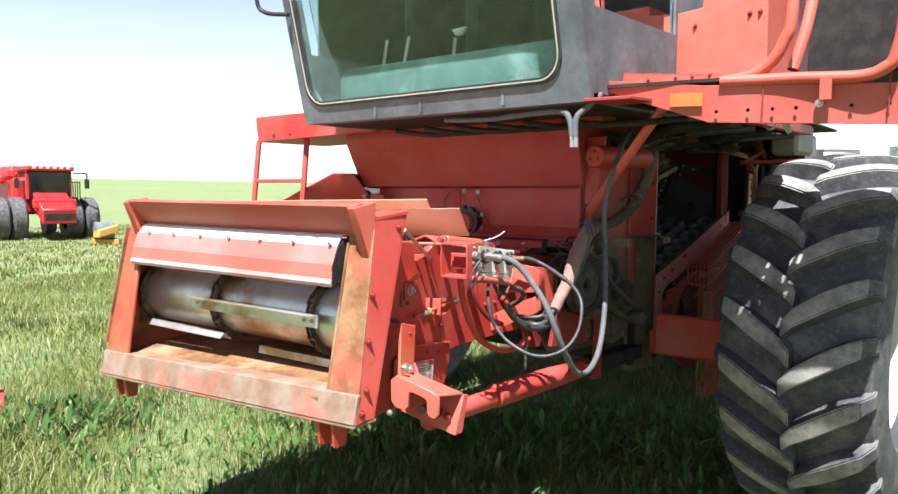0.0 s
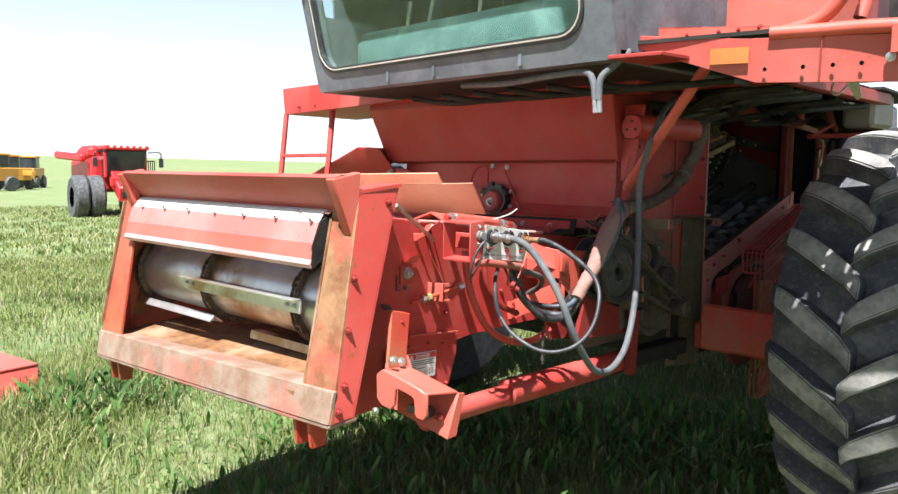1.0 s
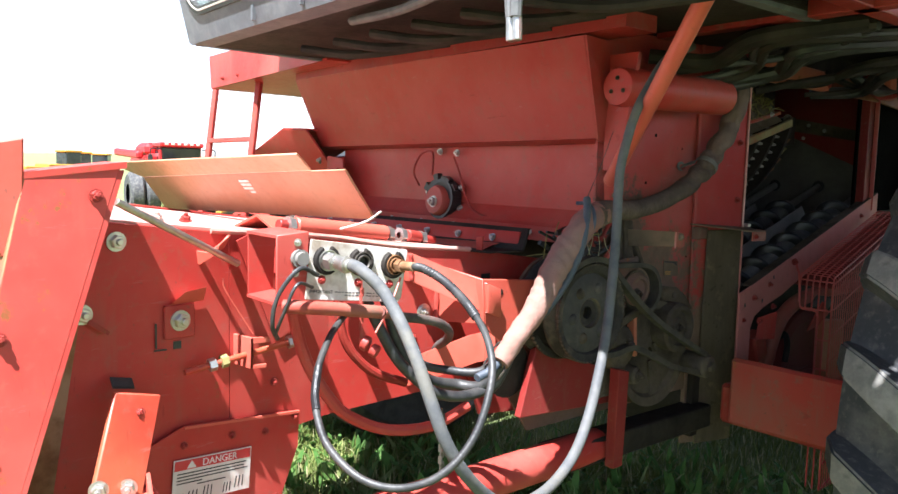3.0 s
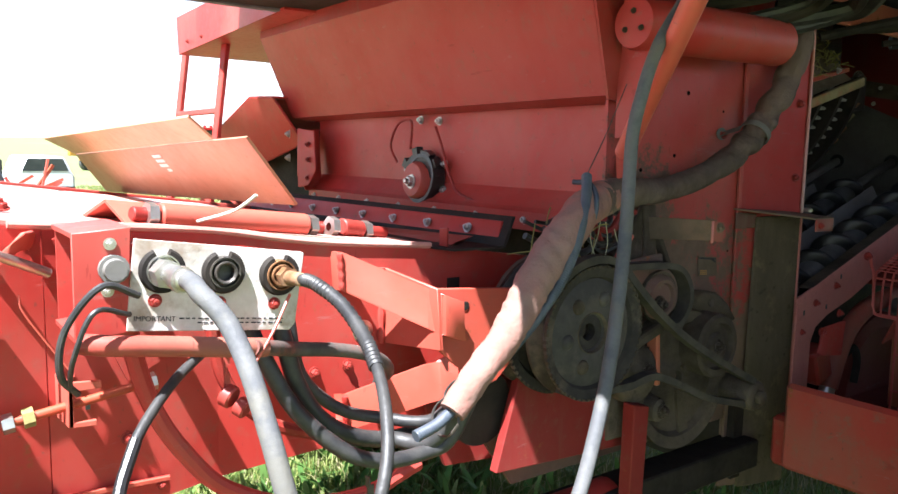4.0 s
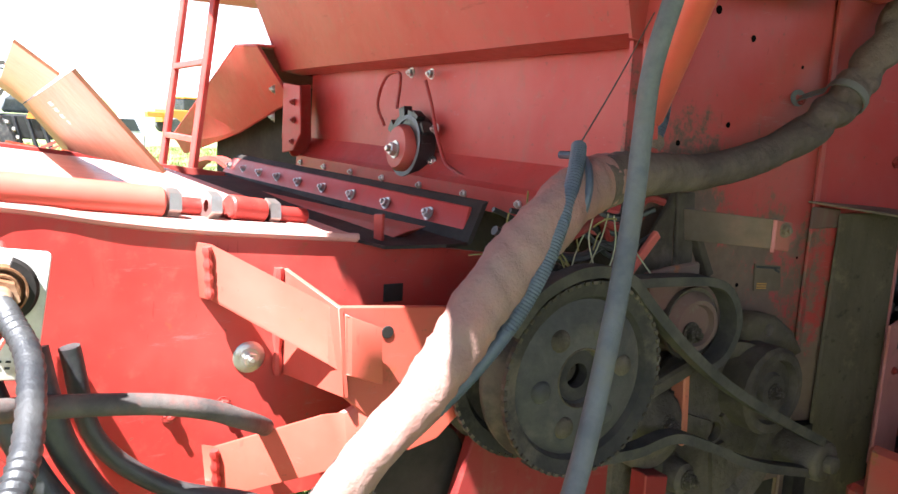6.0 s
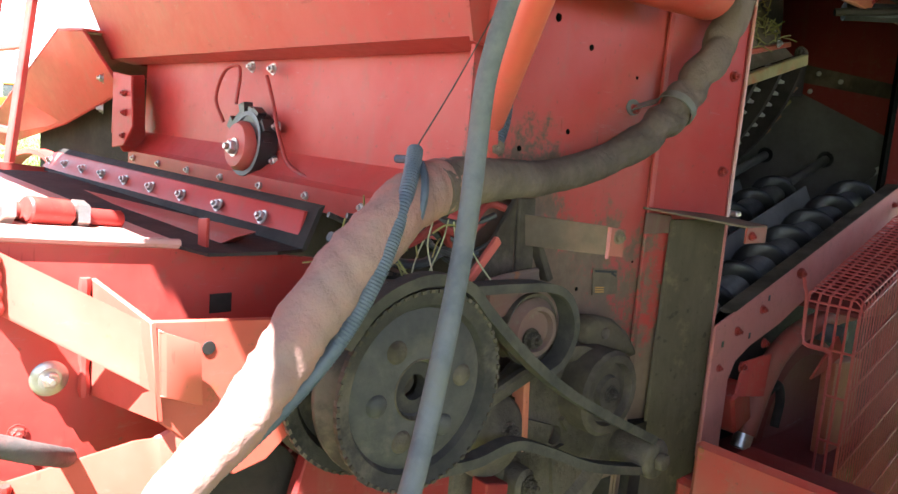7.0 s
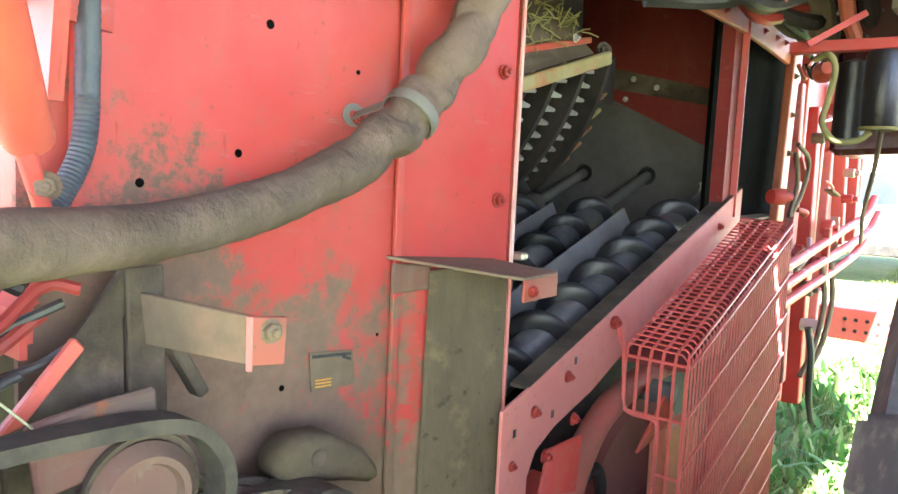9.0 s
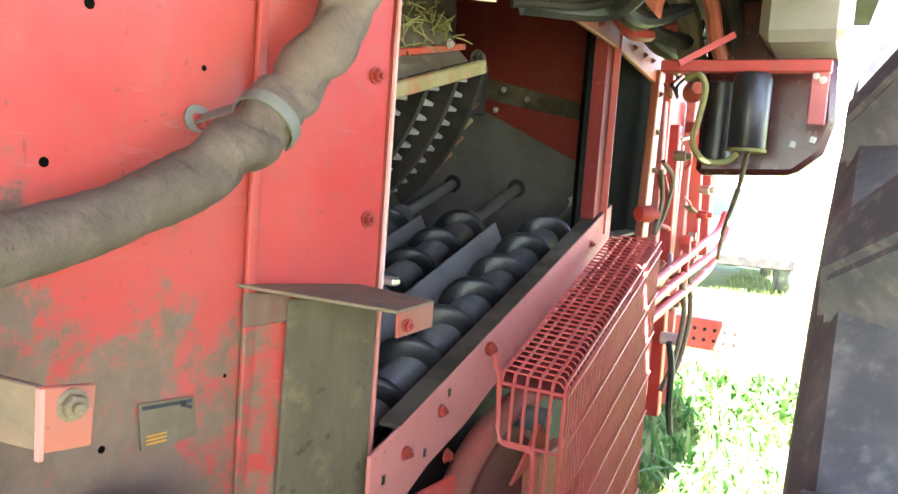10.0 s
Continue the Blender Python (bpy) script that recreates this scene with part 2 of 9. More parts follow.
STREAKED = streaky("streaked_olive_dirt", (0.088, 0.068, 0.044), (0.118, 0.093, 0.060), (0.19, 0.145, 0.080))
OLIVE = mottled("caked_olive_plate", (0.090, 0.070, 0.042), (0.135, 0.106, 0.066), 7, 0.85, 0.0, 0.6, 0.005, spot=(0.19, 0.148, 0.094))
GREY_PAN = mottled("dusty_grey_sheet", (0.24, 0.23, 0.21), (0.18, 0.17, 0.155), 6, 0.55, 0.15)
GREY_GRIME = mottled("grimy_grey_sheet", (0.115, 0.108, 0.096), (0.165, 0.155, 0.138), 6, 0.7, 0.0, spot=(0.08, 0.072, 0.06))
# dark copy of RED, shade of low and inner parts put in
RED_SHADE = paint("red_paint_darkened_for_shade", (0.19, 0.018, 0.015), (0.22, 0.03, 0.025), dust=0.35, rough=0.6)
AUGER = mottled("worn_auger_steel", (0.018, 0.018, 0.02), (0.05, 0.049, 0.048), 9, 0.4, 0.2)
AUGER_TUBE = mottled("dusty_auger_tube", (0.15, 0.145, 0.14), (0.24, 0.23, 0.21), 14, 0.45, 0.3)
PINK = paint("dust_bleached_red_paint", (0.45, 0.12, 0.10), (0.50, 0.19, 0.165), dust=0.45, rust=0.1, rough=0.55)
CHAFF_BAR = mottled("chaff_dusted_bar", (0.24, 0.20, 0.085), (0.30, 0.25, 0.12), 12, 0.9, spot=(0.32, 0.09, 0.04))
MAROON_FAN = paint("dull_maroon_paint", (0.17, 0.026, 0.026), (0.21, 0.045, 0.042), dust=0.3, rust=0.05, rough=0.75)
FINGER = mottled("worn_grate_steel", (0.24, 0.225, 0.19), (0.32, 0.30, 0.25), 16, 0.6)
PINK_DIRT = mottled("pale_dusty_paint", (0.145, 0.108, 0.070), (0.20, 0.152, 0.102), 9, 0.8, 0.0, 0.5, spot=(0.22, 0.135, 0.09))
KHAKI = mottled("khaki_plastic", (0.20, 0.175, 0.125), (0.25, 0.22, 0.16), 5, 0.5)
MAROON = mottled("dark_maroon_paint", (0.050, 0.011, 0.010), (0.075, 0.018, 0.016), 6, 0.25)
BARE_EDGE = paint("paint_worn_bare", (0.55, 0.22, 0.19), (0.62, 0.45, 0.42), dust=0.3, wear=0.8)
YELLOW = mottled("amber_reflector", (0.52, 0.24, 0.03), (0.58, 0.28, 0.04), 10, 0.5)
LABEL_DIRTY = mottled("grimy_white_label", (0.72, 0.70, 0.66), (0.55, 0.51, 0.45), 13, 0.5, 0.0, 0.3, spot=(0.30, 0.23, 0.17))
DECAL_RED = mottled("decal_red", (0.55, 0.03, 0.03), (0.5, 0.05, 0.05), 40, 0.5)
INK = mottled("black_ink", (0.03, 0.03, 0.03), (0.06, 0.06, 0.06), 40, 0.6)
ORANGE_SIGN = mottled("orange_reflector", (0.85, 0.22, 0.03), (0.8, 0.2, 0.03), 40, 0.5)
BIN_STEEL = mottled("galvanised_bin_steel", (0.62, 0.64, 0.66), (0.55, 0.57, 0.58), 1, 0.45, 0.4)
TEAL = mottled("dusty_green_ledge", (0.055, 0.105, 0.095), (0.090, 0.140, 0.125), 9, 0.8, spot=(0.13, 0.19, 0.17))
STRAW_PALE = mottled("pale_straw", (0.40, 0.39, 0.25), (0.32, 0.33, 0.18), 20, 0.8)
CHAFF = mottled("straw_coloured_chaff", (0.30, 0.24, 0.10), (0.22, 0.22, 0.07), 20, 0.9)
RED_WIRE = paint("red_wire_coating", (0.50, 0.062, 0.054), (0.54, 0.11, 0.092), dust=0.15)
SEAT = mottled("dark_seat_cloth", (0.02, 0.022, 0.02), (0.035, 0.035, 0.03), 15, 0.9)
IVORY = mottled("ivory_plastic", (0.55, 0.53, 0.46), (0.5, 0.47, 0.4), 20, 0.5)


def make_rubber():
    m, nt, b = mat_nodes("tyre_rubber")
    n1 = noise_tex(nt, 7, 7, 0.65)
    n2 = noise_tex(nt, 60, 5, 0.6)
    c = mix_col(nt, ramp(nt, n1, 0.42, 0.68), (0.046, 0.047, 0.050), (0.125, 0.120, 0.110))
    c = mix_col(nt, math_node(nt, "MULTIPLY", ramp(nt, n2, 0.5, 0.75), 0.5), c, (0.20, 0.185, 0.155))
    nt.links.new(c, b.inputs["Base Color"])
    b.inputs["Roughness"].default_value = 0.72
    bump(nt, b, n2, 0.35, 0.003)
    return m


TYRE = make_rubber()
# dusty lug tops, made paler still with sunlight put into the colour
TYRE_LUG = mottled("dusty_sunlit_tyre_lug_rubber", (0.185, 0.177, 0.162), (0.35, 0.325, 0.285), 14, 0.8, 0.0, 0.4, 0.003, spot=(0.12, 0.115, 0.105))


def make_glass(name, tint, rough=0.02):
    m, nt, b = mat_nodes(name)
    b.inputs["Base Color"].default_value = (*tint, 1)
    b.inputs["Transmission Weight"].default_value = 1.0
    b.inputs["IOR"].default_value = 1.45
    n = noise_tex(nt, 9, 6, 0.6)
    nt.links.new(ramp(nt, n, 0.45, 0.8, rough, rough + 0.12), b.inputs["Roughness"])
    return m


GLASS = make_glass("green_tinted_glass", (0.72, 0.86, 0.82))
GLASS_FAR = mottled("dark_window_glass", (0.02, 0.025, 0.03), (0.035, 0.04, 0.045), 2, 0.08)


def make_grass(name, lo, hi, dry):
    m, nt, b = mat_nodes(name)
    geo = nt.nodes.new("ShaderNodeNewGeometry")
    rnd = geo.outputs["Random Per Island"]
    c = mix_col(nt, rnd, lo, hi)
    c = mix_col(nt, ramp(nt, noise_tex(nt, 0.9, 4, 0.6), 0.5, 0.72), c, tuple(v * 0.7 for v in lo))
    c = mix_col(nt, ramp(nt, rnd, 0.78, 0.90), c, dry)
    nt.links.new(c, b.inputs["Base Color"])
    b.inputs["Roughness"].default_value = 0.7
    b.inputs["Specular IOR Level"].default_value = 0.3
    b.inputs["Subsurface Weight"].default_value = 0.0
    tr = nt.nodes.new("ShaderNodeBsdfTranslucent")
    nt.links.new(c, tr.inputs["Color"])
    mx = nt.nodes.new("ShaderNodeMixShader")
    mx.inputs[0].default_value = 0.35
    out = nt.nodes["Material Output"]
    nt.links.new(b.outputs[0], mx.inputs[1])
    nt.links.new(tr.outputs[0], mx.inputs[2])
    nt.links.new(mx.outputs[0], out.inputs["Surface"])
    return m


GRASS = make_grass("meadow_grass", (0.100, 0.140, 0.028), (0.235, 0.268, 0.072), (0.40, 0.36, 0.19))
WEED = make_grass("broad_weed_leaves", (0.055, 0.135, 0.024), (0.12, 0.225, 0.05), (0.20, 0.24, 0.08))


def make_field():
    m, nt, b = mat_nodes("field")
    n0 = noise_tex(nt, 0.035, 4, 0.6)
    n1 = noise_tex(nt, 0.5, 6, 0.65)
    n2 = noise_tex(nt, 9, 6, 0.7)
    c = mix_col(nt, ramp(nt, n1, 0.35, 0.68), (0.085, 0.135, 0.036), (0.145, 0.195, 0.062))
    c = mix_col(nt, ramp(nt, n2, 0.4, 0.7), c, (0.22, 0.215, 0.10))
    c = mix_col(nt, ramp(nt, n0, 0.55, 0.7, 0, 0.6), c, (0.22, 0.20, 0.10))
    nt.links.new(c, b.inputs["Base Color"])
    b.inputs["Roughness"].default_value = 0.9
    bump(nt, b, n2, 0.8, 0.05)
    return m


FIELD = make_field()


# ---- mesh helpers ----
def V(*a):
    return Vector(a)


def part(name, bm, material, parent=None, label="", bevel=0.0, smooth=35):
    """Links a bmesh as one mesh object under a thing or a part."""
    if bevel > 0:
        bmesh.ops.recalc_face_normals(bm, faces=bm.faces)
        sharp = [e for e in bm.edges if len(e.link_faces) == 2 and e.calc_face_angle(0) > 0.6]
        bmesh.ops.bevel(bm, geom=sharp, offset=bevel, segments=1, affect="EDGES", clamp_overlap=True)
    bmesh.ops.recalc_face_normals(bm, faces=bm.faces)
    me = bpy.data.meshes.new(name)
    bm.to_mesh(me)
    bm.free()
    if SHIFT[0] is not None:
        me.transform(SHIFT[0])
    me.polygons.foreach_set("use_smooth", [True] * len(me.polygons))
    me.set_sharp_from_angle(angle=radians(smooth))
    me.materials.append(material)
    ob = new(name, me)
    under(ob, parent)
    if label:
        ob["label"] = label
    return ob


BASES = {}
SHIFT = [None]


def under(ob, parent):
    if parent is not None:
        ob.parent = parent
        if parent.name in BASES:
            ob.matrix_parent_inverse = Matrix.Translation(-BASES[parent.name])
        elif parent.parent is not None and parent.matrix_basis != Matrix.Identity(4):
            ob.matrix_parent_inverse = parent.matrix_basis.inverted()


def thing(name, base, label, category, group="", kind=""):
    e = new(name)
    e.location = base
    BASES[e.name] = Vector(base)
    return tagged(e, label, category, group, kind)


def box(bm, c, s, rot=None):
    m = Matrix.Translation(c) @ (rot.to_4x4() if rot else Matrix.Identity(4)) @ Matrix.Diagonal((*s, 1))
    bmesh.ops.create_cube(bm, size=1, matrix=m)
    return bm


def slab(bm, pts, vec):
    """A solid plate: an outline of points, thickened along vec."""
    vec = Vector(vec)
    a = [bm.verts.new(p) for p in pts]
    b = [bm.verts.new(Vector(p) + vec) for p in pts]
    bm.faces.new(a)
    bm.faces.new(b[::-1])
    n = len(a)
    for i in range(n):
        bm.faces.new((a[i], b[i], b[(i + 1) % n], a[(i + 1) % n]))
    return bm


def sheet(bm, pts, x0, x1, th):
    """A bent sheet: a profile of (y, z) run from x0 to x1, th thick."""
    prof = [V(0, y, z) for y, z in pts]
    off = []
    for i, p in enumerate(prof):
        d = (prof[min(i + 1, len(prof) - 1)] - prof[max(i - 1, 0)]).normalized()
        off.append(p + V(0, -d.z, d.y) * th)
    ring = prof + off[::-1]
    slab(bm, [V(x0, p.y, p.z) for p in ring], (x1 - x0, 0, 0))
    return bm


def beam(bm, a, b, w, h, up=(0, 0, 1)):
    a, b = Vector(a), Vector(b)
    d = (b - a).normalized()
    s = d.cross(Vector(up)).normalized()
    u = s.cross(d)
    ring = [a + s * (w / 2) * i + u * (h / 2) * j for i, j in ((-1, -1), (1, -1), (1, 1), (-1, 1))]
    return slab(bm, ring, b - a)


def spline(pts, n=8):
    pts = [Vector(p) for p in pts]
    q = [2 * pts[0] - pts[1]] + pts + [2 * pts[-1] - pts[-2]]
    out = []
    for i in range(1, len(q) - 2):
        p0, p1, p2, p3 = q[i - 1:i + 3]
        for k in range(n):
            t = k / n
            out.append(0.5 * (2 * p1 + (p2 - p0) * t + (2 * p0 - 5 * p1 + 4 * p2 - p3) * t * t + (3 * p1 - p0 - 3 * p2 + p3) * t ** 3))
    out.append(pts[-1])
    return out


def tube(bm, pts, r, seg=12, n=8, smooth=True, rfun=None):
    """A round tube through points; rfun(i, count, angle) scales its radius."""
    path = spline(pts, n) if smooth else [Vector(p) for p in pts]
    d0 = (path[1] - path[0]).normalized()
    nrm = d0.orthogonal().normalized()
    rings = []
    for i, p in enumerate(path):
        d = (path[min(i + 1, len(path) - 1)] - path[max(i - 1, 0)]).normalized()
        nrm = (nrm - d * nrm.dot(d)).normalized()
        bi = d.cross(nrm)
        ring = []
        for k in range(seg):
            a = 2 * math.pi * k / seg
            rr = r * (rfun(i, len(path), a) if rfun else 1)
            ring.append(bm.verts.new(p + (nrm * math.cos(a) + bi * math.sin(a)) * rr))
        rings.append(ring)
    for a, b in zip(rings, rings[1:]):
        for k in range(seg):
            bm.faces.new((a[k], a[(k + 1) % seg], b[(k + 1) % seg], b[k]))
    bm.faces.new(rings[0][::-1])
    bm.faces.new(rings[-1])
    return bm


def lathe(bm, prof, origin, axis, seg=32, closed=False):
    """Revolves a profile of (along, radius) about an axis."""
    axis = Vector(axis).normalized()
    u = axis.orthogonal().normalized()
    w = axis.cross(u)
    origin = Vector(origin)
    rings = []
    for h, r in prof:
        if r < 1e-6:
            rings.append([bm.verts.new(origin + axis * h)])
        else:
            rings.append([bm.verts.new(origin + axis * h + (u * math.cos(t) + w * math.sin(t)) * r) for t in (2 * math.pi * k / seg for k in range(seg))])
    pairs = list(zip(rings, rings[1:]))
    if closed:
        pairs.append((rings[-1], rings[0]))
    for a, b in pairs:
        for k in range(seg):
            k2 = (k + 1) % seg
            if len(a) == 1 and len(b) == 1:
                break
            if len(a) == 1:
                bm.faces.new((a[0], b[k], b[k2]))
            elif len(b) == 1:
                bm.faces.new((a[k], a[k2], b[0]))
            else:
                bm.faces.new((a[k], a[k2], b[k2], b[k]))
    return bm


def rod(bm, a, b, r, seg=16):
    a, b = Vector(a), Vector(b)
    L = (b - a).length
    c = min(r * 0.15, L * 0.2)
    return lathe(bm, [(0, 0), (0, r - c), (c, r), (L - c, r), (L, r - c), (L, 0)], a, b - a, seg)


def strap(bm, pts, w, th, side=(1, 0, 0)):
    """A flat bar bent through points; w wide across side."""
    pts = [Vector(p) for p in pts]
    side = Vector(side).normalized()
    L, R = [], []
    for i, p in enumerate(pts):
        d = (pts[min(i + 1, len(pts) - 1)] - pts[max(i - 1, 0)]).normalized()
        n = side.cross(d).normalized() * th
        L.append((p - side * w / 2, p - side * w / 2 + n))
        R.append((p + side * w / 2, p + side * w / 2 + n))
    rings = [[bm.verts.new(q) for q in (l[0], r[0], r[1], l[1])] for l, r in zip(L, R)]
    for a, b in zip(rings, rings[1:]):
        for k in range(4):
            bm.faces.new((a[k], a[(k + 1) % 4], b[(k + 1) % 4], b[k]))
    bm.faces.new(rings[0][::-1])
    bm.faces.new(rings[-1])
    return bm


B = bmesh.new
# frames of the drawing: the mouth stands a little askew to the machine
FEEDER = Matrix(((1, 0, 0, -0.03), (0, 1.045, 0, -0.2058), (0, 0, 1, 0.034), (0, 0, 0, 1)))
PORTS = Matrix.Translation((-0.050, 0.012, 0.047)) @ Matrix(((1, 0, 0, 0), (0, 1.045, 0, -0.2058), (0, 0, 1, 0), (0, 0, 0, 1)))
MOUTH = Matrix(((0.9396, 0, 0, -0.147), (0.0403, 1, 0, 0.073), (0, 0, 1, 0.018), (0, 0, 0, 1)))


def make_bolt_mesh():
    bm = B()
    lathe(bm, [(0, 0), (0, 1.0), (0.18, 1.0), (0.18, 0)], (0, 0, 0), (0, 0, 1), 16)
    lathe(bm, [(0.18, 0), (0.18, 0.74), (0.72, 0.74), (0.8, 0.62), (0.8, 0)], (0, 0, 0), (0, 0, 1), 6)
    lathe(bm, [(0.8, 0), (0.8, 0.36), (1.2, 0.34), (1.25, 0.25), (1.25, 0)], (0, 0, 0), (0, 0, 1), 10)
    me = bpy.data.meshes.new("bolt")
    bm.to_mesh(me)
    bm.free()
    me.materials.append(ZINC)
    return me


BOLT = make_bolt_mesh()
BOLT_RED = BOLT.copy()
BOLT_RED.materials[0] = RED_DARK
BOLT_PINK = BOLT.copy()
BOLT_PINK.materials[0] = PINK_DIRT
BOLT_PULLEY = BOLT.copy()
BOLT_PULLEY.materials[0] = PULLEY
BOLT_DIRT = BOLT.copy()
BOLT_DIRT.materials[0] = GRIME


def bolt(at, normal, r, parent, me=None):
    ob = new("bolt", me or BOLT)
    under(ob, parent)
    q = Vector(normal).to_track_quat("Z", "Y")
    at = SHIFT[0] @ Vector(at) if SHIFT[0] is not None else Vector(at)
    ob.matrix_basis = Matrix.LocRotScale(at, q, (r, r, r))
    return ob


def lettering(text, size, m, material, parent):
    """Raised letters in the built-in font, as a mesh."""
    cu = bpy.data.curves.new("lettering", "FONT")
    cu.body, cu.size, cu.extrude, cu.align_x = text, size, 0.0003, "LEFT"
    tmp = new("lettering_curve", cu)
    bpy.context.view_layer.update()
    me = bpy.data.meshes.new_from_object(tmp.evaluated_get(bpy.context.evaluated_depsgraph_get()))
    bpy.data.objects.remove(tmp)
    me.materials.clear()
    me.materials.append(material)
    ob = new("lettering", me)
    under(ob, parent)
    ob.matrix_basis = Matrix.Translation(SHIFT[0] @ m.translation - m.translation) @ m if SHIFT[0] is not None else m
    return ob


def facing_x(y, z, x, tilt=0.0):
    """A pose whose +X runs along the walk of +y and whose face looks to +x."""
    return Matrix.Translation((x, y, z)) @ Matrix(((0, 0, 1), (1, 0, 0), (0, 1, 0))).to_4x4() @ pose(0, 0, 0, 0, 0, tilt)

# ---- setting ----
GROUND = 0.06


def ground_height(x, y):
    """Nearly flat meadow, dipping a little towards -x, with low hills far away."""
    d = math.hypot(x + 2, y - 4)
    far = max(0.0, min(1.0, (d - 120) / 400))
    a = math.atan2(y - 4, x + 2)
    hill = 7.0 + 3.0 * math.sin(a * 3.0 + 0.6) + 1.6 * math.sin(a * 7.0)
    k = max(0.0, min(1.0, (-x - 4) / 30))
    dip = 0.65 * k * k * (3 - 2 * k)
    return GROUND - dip + hill * far * far * (3 - 2 * far) + 0.012 * math.sin(x * 1.3) * math.sin(y * 1.1 + 0.5)


def build_ground():
    bm = B()
    radii = [0, 1.5, 3, 4.5, 6, 8, 10, 13, 17, 22, 30, 42, 60, 90, 130, 180, 240, 320, 420, 540, 800, 1600]
    seg = 96
    rings = []
    for r in radii:
        if r == 0:
            rings.append([bm.verts.new((-2, 4, ground_height(-2, 4)))])
        else:
            rings.append([bm.verts.new((x, y, ground_height(x, y))) for x, y in ((-2 + r * math.cos(t), 4 + r * math.sin(t)) for t in (2 * math.pi * k / seg for k in range(seg)))])
    for a, b in zip(rings, rings[1:]):
        for k in range(seg):
            if len(a) == 1:
                bm.faces.new((a[0], b[k], b[(k + 1) % seg]))
            else:
                bm.faces.new((a[k], a[(k + 1) % seg], b[(k + 1) % seg], b[k]))
    return tagged(part("ground", bm, FIELD, smooth=80), "flat green meadow with low hills far away", "ground", kind="structure")


build_ground()

# ---- combine harvester ----
combine = thing("combine_harvester", (-2.25, 5.5, GROUND), "old faded red combine harvester without header, parked on grass", "combine harvester")


def build_feeder():
    # side wall facing the walk, leaning inwards to the rear
    SHIFT[0] = None
    bends = ((3.20, -1.602), (3.50, -1.652), (3.74, -1.69), (4.40, -1.695))

    def wx(y):
        for (ya, xa), (yb, xb) in zip(bends, bends[1:]):
            if y <= yb:
                return xa + (xb - xa) * max(0.0, (y - ya) / (yb - ya))
        return bends[-1][1]
    W = lambda y, z, d=0.0: V(wx(y) + d, y, z)
    bm = B()
    slab(bm, [W(y, z) for y, z in ((3.22, 1.452), (3.36, 1.436), (3.50, 1.419), (3.50, 0.86), (3.10, 0.85), (3.10, 0.95))], (-0.012, 0, 0))
    house = part("feeder_house", bm, RED, combine, "faded red feeder house with rusty mouth", bevel=0.002)
    bm = B()
    slab(bm, [W(y, z) for y, z in ((3.50, 1.419), (3.74, 1.397), (3.74, 1.01), (3.66, 1.005), (3.62, 0.86), (3.50, 0.86))], (-0.012, 0, 0))
    part("side_wall", bm, RED, house)
    bm = B()
    slab(bm, [W(y, z) for y, z in ((3.74, 1.397), (3.94, 1.368), (4.16, 1.352), (4.40, 1.318), (4.40, 1.02), (4.02, 1.02), (3.74, 1.01))], (-0.012, 0, 0))
    part("side_wall", bm, RED, house)
    SHIFT[0] = FEEDER
    bm = B()
    slab(bm, [V(-2.98, y, z) for y, z in ((3.20, 1.42), (3.60, 1.395), (4.36, 1.30), (4.36, 1.10), (3.66, 1.0), (3.60, 0.78), (3.06, 0.78))], (0.012, 0, 0))
    part("side_wall", bm, RED, house, bevel=0.002)
    SHIFT[0] = None
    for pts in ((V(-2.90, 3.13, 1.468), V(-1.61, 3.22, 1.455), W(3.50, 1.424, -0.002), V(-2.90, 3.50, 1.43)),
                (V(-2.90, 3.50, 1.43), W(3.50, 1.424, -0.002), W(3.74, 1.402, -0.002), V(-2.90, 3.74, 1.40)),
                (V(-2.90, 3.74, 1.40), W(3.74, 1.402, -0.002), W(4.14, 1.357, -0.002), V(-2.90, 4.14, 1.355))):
        part("top_sheet", slab(B(), pts, (0, 0, -0.008)), TOP_SUNLIT, house, "dusty top sheet with sunlight put into its pale red")
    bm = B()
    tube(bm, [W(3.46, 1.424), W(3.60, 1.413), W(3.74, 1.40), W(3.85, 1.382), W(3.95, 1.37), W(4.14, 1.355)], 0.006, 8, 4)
    part("rolled_edge", bm, TOP_SUNLIT, house, "rounded top edge of the side wall")
    SHIFT[0] = FEEDER
    bm = B()
    slab(bm, [V(x, y, z) for x, y, z in ((-2.86, 3.05, 0.90), (-1.60, 3.05, 0.93), (-1.652, 3.65, 1.0), (-2.86, 3.65, 0.97))], (0, 0, -0.012))
    part("floor", bm, RUSTY, house, "rust-brown worn feeder floor")
    bm = B()
    slab(bm, [V(x, y, z) for x, y, z in ((-2.86, 3.65, 0.97), (-1.66, 3.65, 1.0), (-1.675, 4.36, 1.12), (-2.86, 4.36, 1.10))], (0, 0, -0.012))
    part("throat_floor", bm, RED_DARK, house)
    SHIFT[0] = MOUTH
    # right column of the mouth
    bm = B()
    slab(bm, [V(-1.395, 2.968, 0.888), V(-1.468, 3.118, 1.505), V(-1.572, 3.112, 1.505), V(-1.545, 2.965, 0.884)], (0, 0.012, 0))
    part("column_face", bm, RUST_FACE, house, "rust-streaked front face", bevel=0.002)
    bm = B()
